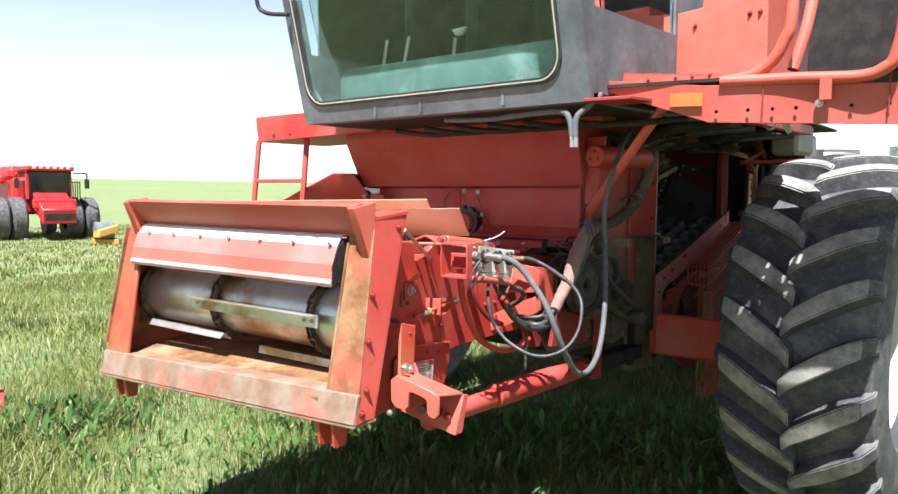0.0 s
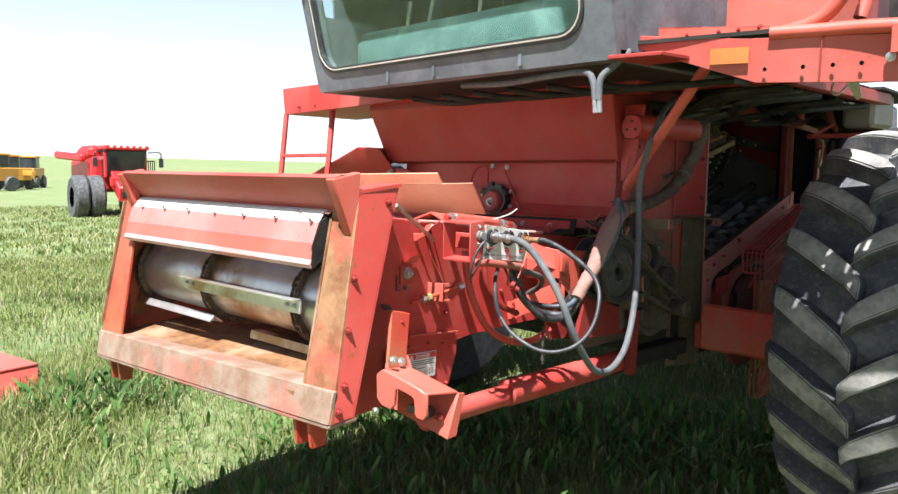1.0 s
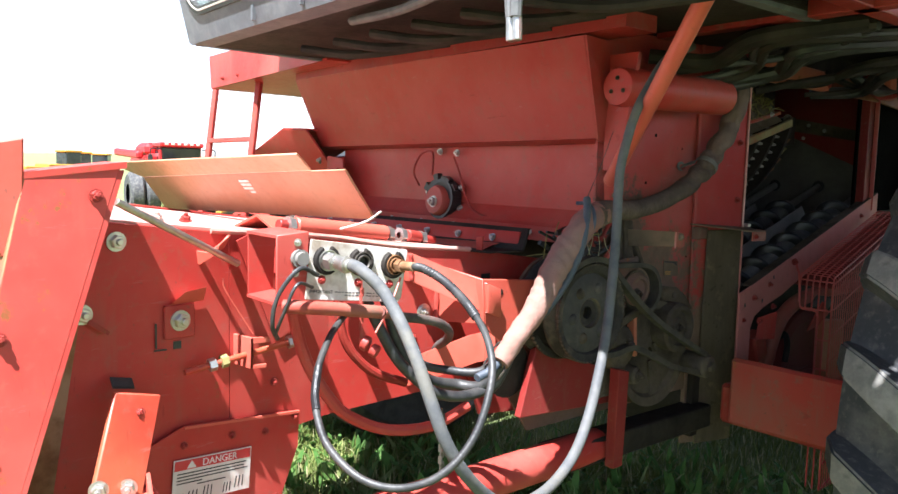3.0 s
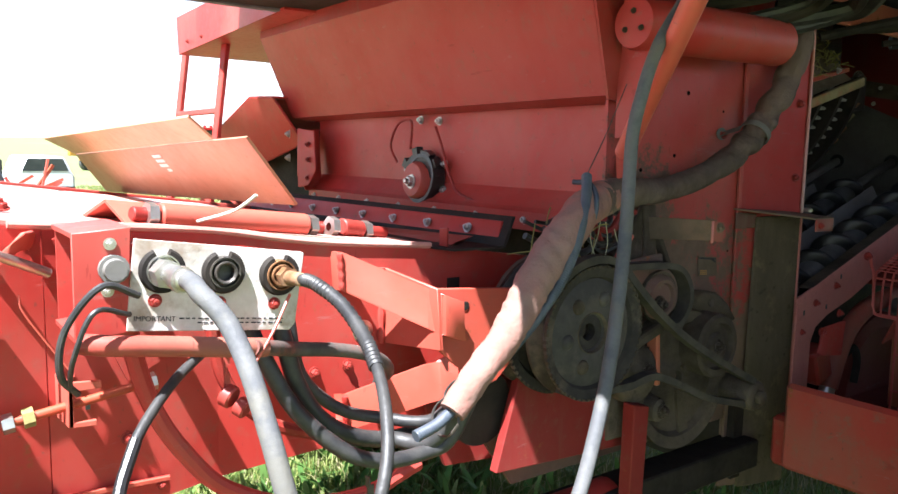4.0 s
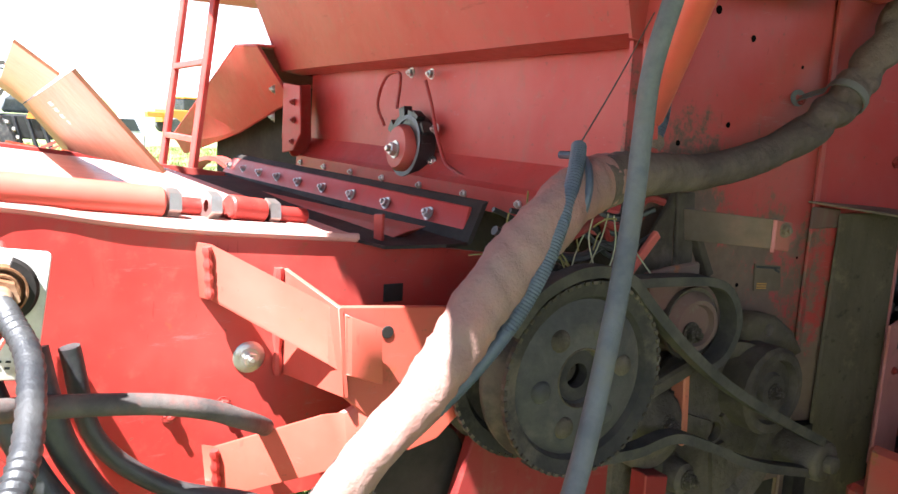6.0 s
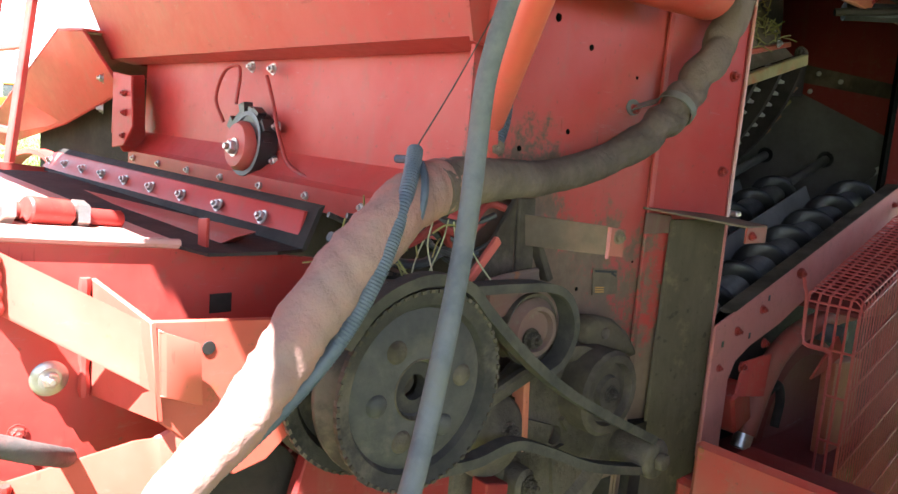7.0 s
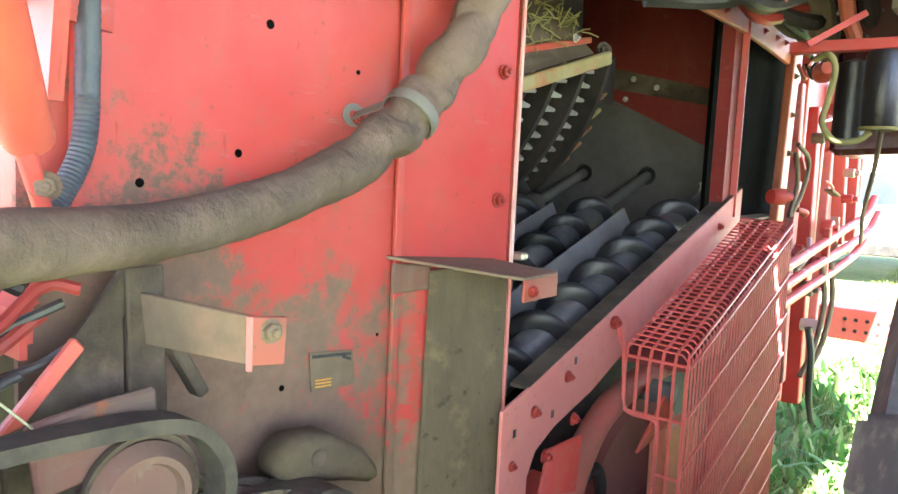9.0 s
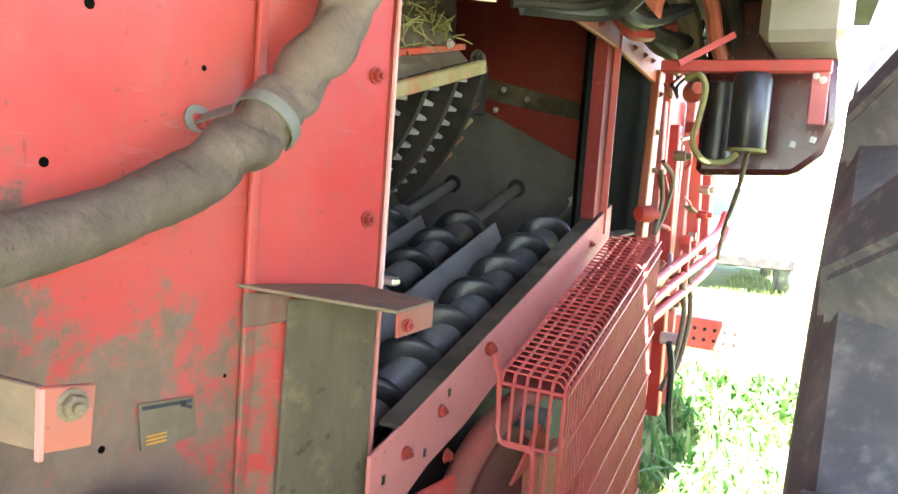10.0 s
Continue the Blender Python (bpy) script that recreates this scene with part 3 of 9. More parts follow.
    slab(bm, [V(-1.395, 2.968, 0.888), V(-1.468, 3.118, 1.505), V(-1.468, 3.256, 1.522), V(-1.40, 3.045, 0.892)], (-0.012, 0, 0))
    col = part("column_side", bm, RED_EDGE, house, bevel=0.003)
    for y, z in ((3.215, 1.475), (3.075, 1.27), (3.045, 1.13), (3.02, 0.985), (2.995, 0.92)):
        bolt((-1.464 + (1.50 - z) * 0.115, y, z), (1, 0, 0.1), 0.011, col, BOLT_RED)
    bm = B()
    slab(bm, [V(-1.468, 3.25, 1.515), V(-1.40, 3.04, 0.892), V(-1.56, 3.045, 0.895), V(-1.56, 3.25, 1.44)], (0, 0.01, 0))
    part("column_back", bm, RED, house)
    bm = B()
    slab(bm, [V(-1.467, 3.108, 1.508), V(-1.462, 3.262, 1.528), V(-1.58, 3.262, 1.528), V(-1.58, 3.108, 1.508)], (0, 0, -0.01))
    part("column_cap", bm, RED_EDGE, house)
    # left column
    bm = B()
    slab(bm, [V(-2.99, 2.965, 0.822), V(-2.965, 3.105, 1.52), V(-2.86, 3.10, 1.52), V(-2.80, 2.962, 0.822)], (0, 0.012, 0))
    slab(bm, [V(-2.99, 2.965, 0.822), V(-2.965, 3.105, 1.52), V(-2.965, 3.25, 1.53), V(-2.99, 3.06, 0.822)], (0.012, 0, 0))
    part("column_face", bm, RED_RUSTY, house, bevel=0.002)
    # jambs inside the mouth
    for x in (-1.55, -2.985):
        bm = B()
        slab(bm, [V(x, 2.98, 0.95), V(x - 0.02, 3.09, 1.43), V(x - 0.02, 3.24, 1.43), V(x, 3.16, 0.965)], (-0.01 if x < -2 else 0.01, 0, 0))
        j = part("jamb", bm, RUSTY, house, "rust-orange jamb plate")
        for z in (1.03, 1.11, 1.19, 1.27, 1.35):
            bolt((x + (0.0 if x < -2 else -0.02), 3.02 + (z - 0.98) * 0.22, z), (1 if x < -2 else -1, 0, 0), 0.009, j, BOLT_RED)
    # sill
    bm = B()
    slab(bm, [V(-2.99, 2.958, 0.822), V(-1.40, 2.962, 0.888), V(-1.40, 2.98, 0.978), V(-2.99, 2.975, 0.918)], (0, 0.015, 0))
    sill = part("sill", bm, RED_SCRAPED, house, "scraped rusty bottom sill", bevel=0.003)
    bm = B()
    slab(bm, [V(-2.98, 2.975, 0.918), V(-1.54, 2.98, 0.974), V(-1.54, 3.08, 0.965), V(-2.98, 3.08, 0.91)], (0, 0, -0.012))
    part("sill_top", bm, RED_SCRAPED, sill, bevel=0.003)
    bm = B()
    slab(bm, [V(-2.99, 2.96, 0.822), V(-1.40, 2.965, 0.888), V(-1.40, 3.06, 0.892), V(-2.99, 3.06, 0.822)], (0, 0, -0.012))
    part("sill_bottom", bm, RED_SCRAPED, sill, bevel=0.003)
    # feet under the sill
    for x, z in ((-1.60, 0.872), (-1.53, 0.875), (-2.92, 0.818), (-2.85, 0.821)):
        bm = B()
        slab(bm, [V(x, 2.98, z), V(x, 3.045, z), V(x, 3.035, z - 0.085), V(x, 2.99, z - 0.085)], (0.018, 0, 0))
        part("foot_lug", bm, RED_RUSTY, house, bevel=0.003)
    # hanging visor over the drum
    bm = B()
    sheet(bm, [(3.13, 1.46), (3.09, 1.448), (3.065, 1.415)], -2.85, -1.594, 0.004)
    v = part("visor", bm, WORN_WHITE, house, "visor plate worn to bare white metal")
    bm = B()
    sheet(bm, [(3.065, 1.416), (3.044, 1.356)], -2.86, -1.584, 0.004)
    sk = part("visor_skirt", bm, PINK, house, "pale scuffed pink-red visor skirt")
    bm = B()
    sheet(bm, [(3.0438, 1.3555), (3.032, 1.305), (3.04, 1.29)], -2.86, -1.584, 0.004)
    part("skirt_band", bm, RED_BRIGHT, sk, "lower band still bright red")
    bm = B()
    sheet(bm, [(3.0335, 1.312), (3.029, 1.298), (3.036, 1.286)], -2.862, -1.582, 0.003)
    part("visor_edge", bm, BARE_EDGE, v, "lower edge worn to bare metal")
    for i in range(7):
        bolt((-2.76 + i * 0.19, 3.06, 1.423), (0, -0.8, 0.6), 0.008, v)
    bm = B()
    slab(bm, [V(-1.588, 3.13, 1.46), V(-1.588, 3.065, 1.416), V(-1.588, 3.04, 1.35), V(-1.588, 3.035, 1.285), V(-1.588, 3.08, 1.31), V(-1.588, 3.11, 1.40)], (0.006, 0, 0))
    part("visor_end", bm, DARK, house)
    # awning lip over the mouth
    bm = B()
    sheet(bm, [(3.115, 1.445), (3.045, 1.53), (3.036, 1.54), (3.06, 1.548), (3.11, 1.535)], -2.90, -1.468, 0.005)
    part("lip", bm, LIP_RED, house, "faded orange-red lip plate", smooth=20)
    for x in (-2.905, -1.50):
        bm = B()
        slab(bm, [V(x, 3.115, 1.385), V(x, 3.085, 1.385), V(x, 3.025, 1.54), V(x, 3.12, 1.56)], (0.035, 0, 0))
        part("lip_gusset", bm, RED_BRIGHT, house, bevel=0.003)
    # feeder drum with chains and slats
    c, r = V(0, 3.245, 1.150), 0.122
    bm = B()
    lathe(bm, [(0, 0), (0, r), (1.37, r), (1.37, 0)], V(-2.97, c.y, c.z), (1, 0, 0), 48)
    drum = part("drum", bm, STEEL, house, "worn shiny feeder drum with rust stains")
    for cx in (-2.93, -2.377, -1.79):
        bm = B()
        n = 24
        for k in range(n):
            a = 2 * math.pi * k / n
            p = V(cx, c.y + math.cos(a) * (r + 0.012), c.z + math.sin(a) * (r + 0.012))
            rot = Matrix.Rotation(a, 3, "X")
            off = 0.010 if k % 2 else 0.016
            for s in (-off, off):
                box(bm, p + V(s, 0, 0), (0.005, 0.020, 0.036), rot)
            rod(bm, p - V(0.020, 0, 0), p + V(0.020, 0, 0), 0.007, 8)
        part("chain", bm, CHAIN, drum, "oily steel conveyor chain")

    def slat(x0, x1, ang):
        q = V(0, c.y + math.cos(ang) * (r + 0.035), c.z + math.sin(ang) * (r + 0.035))
        rot = Matrix.Rotation(ang, 3, "X")
        bm = B()
        box(bm, q + V((x0 + x1) / 2, 0, 0), (x1 - x0, 0.006, 0.045), rot)
        box(bm, q + V((x0 + x1) / 2, 0, 0) + rot @ V(0, 0.012, -0.02), (x1 - x0, 0.03, 0.005), rot)
        s = part("slat", bm, STEEL, drum, "bright worn conveyor slat", bevel=0.001)
        for x in (x0 + 0.03, x0 + 0.07, x1 - 0.07, x1 - 0.03):
            bolt(q + V(x, 0, 0) + rot @ V(0, 0.003, 0.0), rot @ V(0, 1, 0), 0.009, s)
    slat(-2.478, -1.717, radians(178))
    slat(-2.96, -2.335, radians(230))
    slat(-2.21, -1.765, radians(262))
    slat(-2.80, -2.30, radians(120))
    SHIFT[0] = FEEDER
    # dark sheet across the throat, standing for the shade deep inside
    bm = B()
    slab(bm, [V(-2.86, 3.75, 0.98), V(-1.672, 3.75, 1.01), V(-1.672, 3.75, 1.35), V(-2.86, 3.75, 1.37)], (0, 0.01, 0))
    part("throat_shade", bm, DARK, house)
    # lower skirt plate with warning sign
    SHIFT[0] = None
    bm = B()
    slab(bm, [W(y, z, 0.006) for y, z in ((3.30, 0.86), (3.60, 0.835), (3.655, 0.965), (3.658, 1.04), (3.40, 1.066), (3.30, 1.03))], (0.004, 0, 0))
    skirt = part("skirt_plate", bm, RED, house)
    for y, z in ((3.50, 1.025), (3.575, 1.015), (3.40, 1.03), (3.60, 0.87), (3.645, 1.03)):
        bolt(W(y, z, 0.010), (1, 0.2, 0), 0.008, skirt, BOLT_RED)
    bm = B()
    slab(bm, [W(3.40, 1.062, 0.011), W(3.656, 1.036, 0.011), W(3.656, 1.041, 0.011), W(3.40, 1.067, 0.011)], (0.006, 0, 0))
    part("skirt_edge", bm, RED_BRIGHT, skirt)
    ex = V(-0.0262, 0.16, -0.013).normalized()
    ez = V(0.97, 0.25, 0.0)
    ez = (ez - ex * ez.dot(ex)).normalized()
    ey = ez.cross(ex)
    m = Matrix((ex, ey, ez)).transposed().to_4x4()
    m.translation = W(3.372, 0.924, 0.014)
    cell = lambda x0, y0, x1, y1, z: [m @ V(x0, y0, z), m @ V(x1, y0, z), m @ V(x1, y1, z), m @ V(x0, y1, z)]
    bm = B()
    slab(bm, cell(0, 0, 0.165, 0.083, 0), ez * 0.0012)
    sign = part("warning_sign", bm, WHITE, house, "white and red danger label")
    bm = B()
    slab(bm, cell(0.002, 0.063, 0.163, 0.081, 0.0012), ez * 0.0006)
    part("sign_band", bm, DECAL_RED, sign)
    lettering("DANGER", 0.0185, m @ pose(0.058, 0.0655, 0.0021), WHITE, sign)
    bm = B()
    slab(bm, [m @ V(0.026, 0.065, 0.0018), m @ V(0.046, 0.065, 0.0018), m @ V(0.036, 0.079, 0.0018)], ez * 0.0004)
    part("sign_triangle", bm, WHITE, sign)
    for k, (x1, y) in enumerate(((0.155, 0.055), (0.150, 0.049), (0.158, 0.043), (0.06, 0.037), (0.11, 0.031))):
        bm = B()
        slab(bm, cell(0.008 if k != 4 else 0.05, y, x1, y + 0.0022, 0.0012), ez * 0.0004)
        part("sign_line", bm, INK, sign)
    for x0, y0, w, h in ((0.008, 0.004, 0.016, 0.014), (0.03, 0.006, 0.026, 0.016), (0.062, 0.005, 0.024, 0.020), (0.105, 0.004, 0.020, 0.018), (0.13, 0.008, 0.024, 0.022)):
        bm = B()
        for k in range(3):
            slab(bm, [m @ V(x0 + w * 0.35 * k, y0, 0.0012), m @ V(x0 + w * 0.35 * k + 0.0022, y0, 0.0012), m @ V(x0 + w * (0.15 + 0.3 * k) + 0.0022, y0 + h, 0.0012), m @ V(x0 + w * (0.15 + 0.3 * k), y0 + h, 0.0012)], ez * 0.0004)
        part("sign_picture", bm, INK, sign)
    # latch strip with two bolts and its hinge
    bm = B()
    slab(bm, [V(-1.541, 3.253, 1.176), V(-1.546, 3.328, 1.158), V(-1.514, 3.285, 1.003), V(-1.495, 3.200, 1.016)], (0.009, 0.003, 0))
    st = part("latch_strip", bm, RED_RUSTY, house, bevel=0.002)
    bolt((-1.476, 3.214, 1.043), (1, -0.4, 0), 0.015, st)
    bolt((-1.500, 3.264, 1.026), (1, -0.4, 0), 0.015, st)
    bolt((-1.532, 3.293, 1.138), (1, -0.4, 0), 0.009, st, BOLT_RED)
    bm = B()
    rod(bm, (-1.483, 3.180, 1.004), (-1.520, 3.300, 0.985), 0.010, 10)
    part("latch_hinge", bm, DARK_STEEL, st)
    for y, x in ((3.188, -1.478), (3.296, -1.512)):
        bm = B()
        slab(bm, [V(x, y, 1.04), V(x + 0.02, y, 1.0), V(x + 0.012, y, 0.975), V(x - 0.012, y, 0.98)], (0.001, 0.007, 0))
        part("hinge_ear", bm, RED_BRIGHT, st, bevel=0.001)
    bm = B()
    slab(bm, [V(-1.60, 3.266, 1.185), V(-1.60, 3.302, 1.178), V(-1.585, 3.302, 1.166), V(-1.585, 3.266, 1.172)], (0, 0, -0.004))
    part("slot_hole", bm, BLACK, house)
    # latch hook: slotted front plate on a box
    bm = B()
    hp = [(-1.492, 1.008), (-1.470, 1.026), (-1.345, 0.990), (-1.322, 0.978), (-1.322, 0.918), (-1.332, 0.905), (-1.352, 0.907), (-1.360, 0.918), (-1.363, 0.958), (-1.372, 0.966), (-1.415, 0.978), (-1.425, 0.974), (-1.428, 0.930), (-1.440, 0.916), (-1.474, 0.922), (-1.490, 0.940)]
    slab(bm, [V(x, 3.168 + (x + 1.483) * 0.22, z) for x, z in hp], (0, 0.010, 0))
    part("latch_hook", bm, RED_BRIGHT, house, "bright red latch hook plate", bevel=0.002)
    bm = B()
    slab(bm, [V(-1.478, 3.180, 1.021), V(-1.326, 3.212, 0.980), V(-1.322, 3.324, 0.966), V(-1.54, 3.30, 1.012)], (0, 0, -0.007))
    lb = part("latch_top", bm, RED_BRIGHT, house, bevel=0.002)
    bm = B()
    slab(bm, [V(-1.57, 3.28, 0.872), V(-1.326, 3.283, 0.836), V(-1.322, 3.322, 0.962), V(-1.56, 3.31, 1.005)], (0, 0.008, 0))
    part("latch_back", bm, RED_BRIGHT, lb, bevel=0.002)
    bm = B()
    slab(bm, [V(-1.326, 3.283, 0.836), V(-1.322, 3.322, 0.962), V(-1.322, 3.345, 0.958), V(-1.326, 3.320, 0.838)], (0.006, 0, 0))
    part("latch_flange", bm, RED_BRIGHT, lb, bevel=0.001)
    bm = B()
    rod(bm, (-1.445, 3.285, 0.905), (-1.42, 3.235, 0.91), 0.014, 6)
    rod(bm, (-1.395, 3.285, 0.90), (-1.385, 3.255, 0.90), 0.018, 14)
    part("latch_pin", bm, DARK_STEEL, house)
    bolt((-1.352, 3.283, 0.893), (0, -1, 0), 0.014, lb, BOLT_RED)
    bolt((-1.50, 3.17, 0.90), (1, -1, 0), 0.010, house, BOLT)
    SHIFT[0] = FEEDER
    # side plate left of the mouth
    bm = B()
    slab(bm, [V(-2.90, 3.10, 0.82), V(-3.0, 3.14, 0.86), V(-3.0, 3.14, 0.98), V(-2.90, 3.10, 1.04)], (0, 0.01, 0))
    part("side_lug", bm, RED_DARK, house)
    # square plate with bolt, slots
    SHIFT[0] = None
    bm = B()
    box(bm, W(3.395, 1.262, 0.004), (0.008, 0.058, 0.062), Matrix.Rotation(0.16, 3, "Z"))
    sq = part("square_plate", bm, RED, house, bevel=0.002)
    bolt(W(3.395, 1.264, 0.008), (1, 0.15, 0), 0.019, sq)
    bm = B()
    slab(bm, [W(3.378, 1.292, 0.002), W(3.398, 1.316, 0.026), W(3.440, 1.321, 0.026), W(3.444, 1.294, 0.002)], (0.004, 0, 0.003))
    part("clip_plate", bm, RED_BRIGHT, house, bevel=0.001)
    for y, z in ((3.284, 1.412), (3.226, 1.294)):
        bolt(W(y, z), (1, 0.15, 0), 0.017, house)
    bm = B()
    slab(bm, [W(3.235, 1.288, 0.001), W(3.268, 1.262, 0.001), W(3.265, 1.256, 0.001), W(3.232, 1.28, 0.001)], (0.012, 0, 0))
    part("wall_tab", bm, RED_DARK, house)
    for y, z, w, h in ((3.392, 1.218, 0.014, 0.014), (3.352, 1.24, 0.003, 0.045), (3.36, 1.213, 0.022, 0.003), (3.548, 1.17, 0.006, 0.012)):
        bm = B()
        box(bm, W(y, z, 0.001), (0.003, w, h))
        part("slot_hole", bm, BLACK, house)
    # threaded adjuster rod in its bracket
    bm = B()
    rod(bm, (-1.606, 3.395, 1.172), (-1.604, 3.628, 1.207), 0.006)
    rd = part("adjuster_rod", bm, RED_RUSTY, house, "rusty threaded adjuster rod")
    for y in (3.440, 3.463, 3.598, 3.612):
        bm = B()
        lathe(bm, [(0, 0.005), (0, 0.0125), (0.013, 0.0125), (0.013, 0.005)], (-1.6055, y, 1.172 + (y - 3.395) * 0.15), (0, 1, 0.15), 6)
        part("nut", bm, ZINC if y > 3.5 or y < 3.45 else CHAFF, rd)
    bm = B()
    slab(bm, [V(-1.655, 3.508, 1.222), V(-1.585, 3.512, 1.226), V(-1.585, 3.512, 1.166), V(-1.655, 3.508, 1.162)], (0, 0.006, 0))
    slab(bm, [V(-1.585, 3.512, 1.226), V(-1.585, 3.552, 1.223), V(-1.585, 3.552, 1.213), V(-1.585, 3.518, 1.213), V(-1.585, 3.518, 1.172), V(-1.585, 3.545, 1.172), V(-1.585, 3.545, 1.164), V(-1.585, 3.512, 1.166)], (-0.006, 0, 0))
    part("rod_bracket", bm, RED_BRIGHT, house, bevel=0.001)
    part("hanging_wire", tube(B(), [V(-1.60, 3.465, 1.34), V(-1.598, 3.47, 1.315), V(-1.596, 3.522, 1.23)], 0.0012, 5, 4), RED_BRIGHT, house)
    # slanted rod near the top corner
    bm = B()
    rod(bm, (-1.520, 3.258, 1.484), (-1.618, 3.502, 1.362), 0.0065)
    part("support_rod", bm, ZINC, house, "bare slanted steel rod")
    bm = B()
    strap(bm, [V(-1.655, 3.425, 1.376), V(-1.628, 3.44, 1.374), V(-1.600, 3.455, 1.392), V(-1.598, 3.470, 1.404), V(-1.622, 3.484, 1.404), V(-1.650, 3.49, 1.398)], 0.030, 0.005, (0.55, 0.2, 0.8))
    part("rod_clip", bm, RED_BRIGHT, house, bevel=0.001)
    bm = B()
    strap(bm, [W(3.535, 1.412, 0.008), W(3.58, 1.31, 0.008), W(3.625, 1.205, 0.008)], 0.052, 0.004, (-0.15, 0.92, 0.38))
    part("stiffener", bm, RED, house)
    # roof-like cover on the top sheet
    bm = B()
    slab(bm, [V(-1.741, 3.596, 1.442), V(-1.672, 3.612, 1.408), V(-1.685, 3.72, 1.398), V(-1.752, 3.70, 1.430)], (0, 0, 0.005))
    slab(bm, [V(-1.741, 3.596, 1.442), V(-1.812, 3.580, 1.415), V(-1.82, 3.69, 1.405), V(-1.752, 3.70, 1.430)], (0, 0, 0.005))
    part("ridge_cover", bm, RED_BRIGHT, house)
    bolt((-1.76, 3.40, 1.437), (0.2, 0, 1), 0.013, house)
    bolt((-1.80, 3.47, 1.432), (0.2, 0, 1), 0.013, house, BOLT_RED)
    SHIFT[0] = None
    bm = B()
    slab(bm, [V(-3.23, 3.92, 1.380), V(-1.789, 3.919, 1.427), V(-1.759, 3.817, 1.542), V(-3.20, 3.826, 1.498)], (0, 0.004, 0.003))
    fl = part("shield_flap", bm, TAN_FLAP, house, "sun-bleached orange shield flap", smooth=20)
    bm = B()
    slab(bm, [V(-1.915, 3.816, 1.540), V(-3.20, 3.824, 1.500), V(-3.44, 3.772, 1.548), V(-1.888, 3.765, 1.576)], (0, 0.002, 0.004))
    part("flap_fold", bm, TAN_FOLD, fl, "paler folded upper edge")
    on_flap = lambda a, b: V(-1.90, 3.817, 1.542) + V(-1.271, 0.008, -0.039) * a + V(-0.030, 0.102, -0.115) * b + V(0, -0.003, -0.002)
    for k in range(4):
        bm = B()
        slab(bm, [on_flap(0.365, 0.16 + 0.09 * k), on_flap(0.315, 0.16 + 0.09 * k), on_flap(0.315, 0.215 + 0.09 * k), on_flap(0.365, 0.215 + 0.09 * k)], (0, -0.0015, -0.001))
        part("flap_print", bm, WHITE, fl)
    # adjuster tube with nuts on the top edge
    bm = B()
    rod(bm, (-1.694, 3.659, 1.425), (-1.722, 3.905, 1.399), 0.019)
    tb = part("adjuster_tube", bm, RED_BRIGHT, house, "faded red adjuster tube")
    bm = B()
    rod(bm, (-1.690, 3.62, 1.429), (-1.80, 4.108, 1.370), 0.011)
    rod(bm, (-1.757, 3.99, 1.389), (-1.775, 4.04, 1.381), 0.016)
    part("adjuster_bar", bm, RED_DARK, tb)
    for x, y, z in ((-1.692, 3.640, 1.427), (-1.723, 3.908, 1.398), (-1.745, 3.960, 1.392), (-1.778, 4.045, 1.379)):
        bm = B()
        lathe(bm, [(0, 0.008), (0, 0.019), (0.014, 0.019), (0.014, 0.008)], (x, y, z), (-0.15, 1, -0.107), 6)
        part("nut", bm, ZINC, tb)
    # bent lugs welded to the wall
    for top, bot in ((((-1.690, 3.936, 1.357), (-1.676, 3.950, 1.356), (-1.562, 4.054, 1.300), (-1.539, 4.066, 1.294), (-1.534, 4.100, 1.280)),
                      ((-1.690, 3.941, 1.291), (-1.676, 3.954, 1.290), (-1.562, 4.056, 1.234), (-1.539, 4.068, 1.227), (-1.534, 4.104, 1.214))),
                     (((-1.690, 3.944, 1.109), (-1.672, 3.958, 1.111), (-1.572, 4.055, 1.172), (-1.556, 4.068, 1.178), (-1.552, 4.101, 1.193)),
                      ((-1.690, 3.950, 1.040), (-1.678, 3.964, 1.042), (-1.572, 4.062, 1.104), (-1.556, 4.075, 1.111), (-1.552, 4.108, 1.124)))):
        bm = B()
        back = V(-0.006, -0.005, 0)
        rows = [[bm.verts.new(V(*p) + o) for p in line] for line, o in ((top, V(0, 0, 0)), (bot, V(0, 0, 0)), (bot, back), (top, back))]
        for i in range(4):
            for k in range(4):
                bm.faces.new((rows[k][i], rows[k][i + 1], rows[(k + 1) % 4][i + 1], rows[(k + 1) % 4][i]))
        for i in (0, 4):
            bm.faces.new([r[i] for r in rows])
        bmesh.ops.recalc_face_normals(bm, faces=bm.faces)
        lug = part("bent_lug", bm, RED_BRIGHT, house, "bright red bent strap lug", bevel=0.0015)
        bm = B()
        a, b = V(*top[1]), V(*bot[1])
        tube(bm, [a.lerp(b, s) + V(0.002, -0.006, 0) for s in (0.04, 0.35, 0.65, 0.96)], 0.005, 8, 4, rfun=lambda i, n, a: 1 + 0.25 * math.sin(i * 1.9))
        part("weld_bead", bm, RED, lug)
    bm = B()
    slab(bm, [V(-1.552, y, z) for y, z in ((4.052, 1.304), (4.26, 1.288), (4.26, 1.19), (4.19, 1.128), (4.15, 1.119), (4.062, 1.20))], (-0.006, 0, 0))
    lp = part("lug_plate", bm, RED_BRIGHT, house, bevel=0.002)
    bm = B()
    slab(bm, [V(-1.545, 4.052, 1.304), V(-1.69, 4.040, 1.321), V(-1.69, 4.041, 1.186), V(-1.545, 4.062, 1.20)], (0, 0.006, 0))
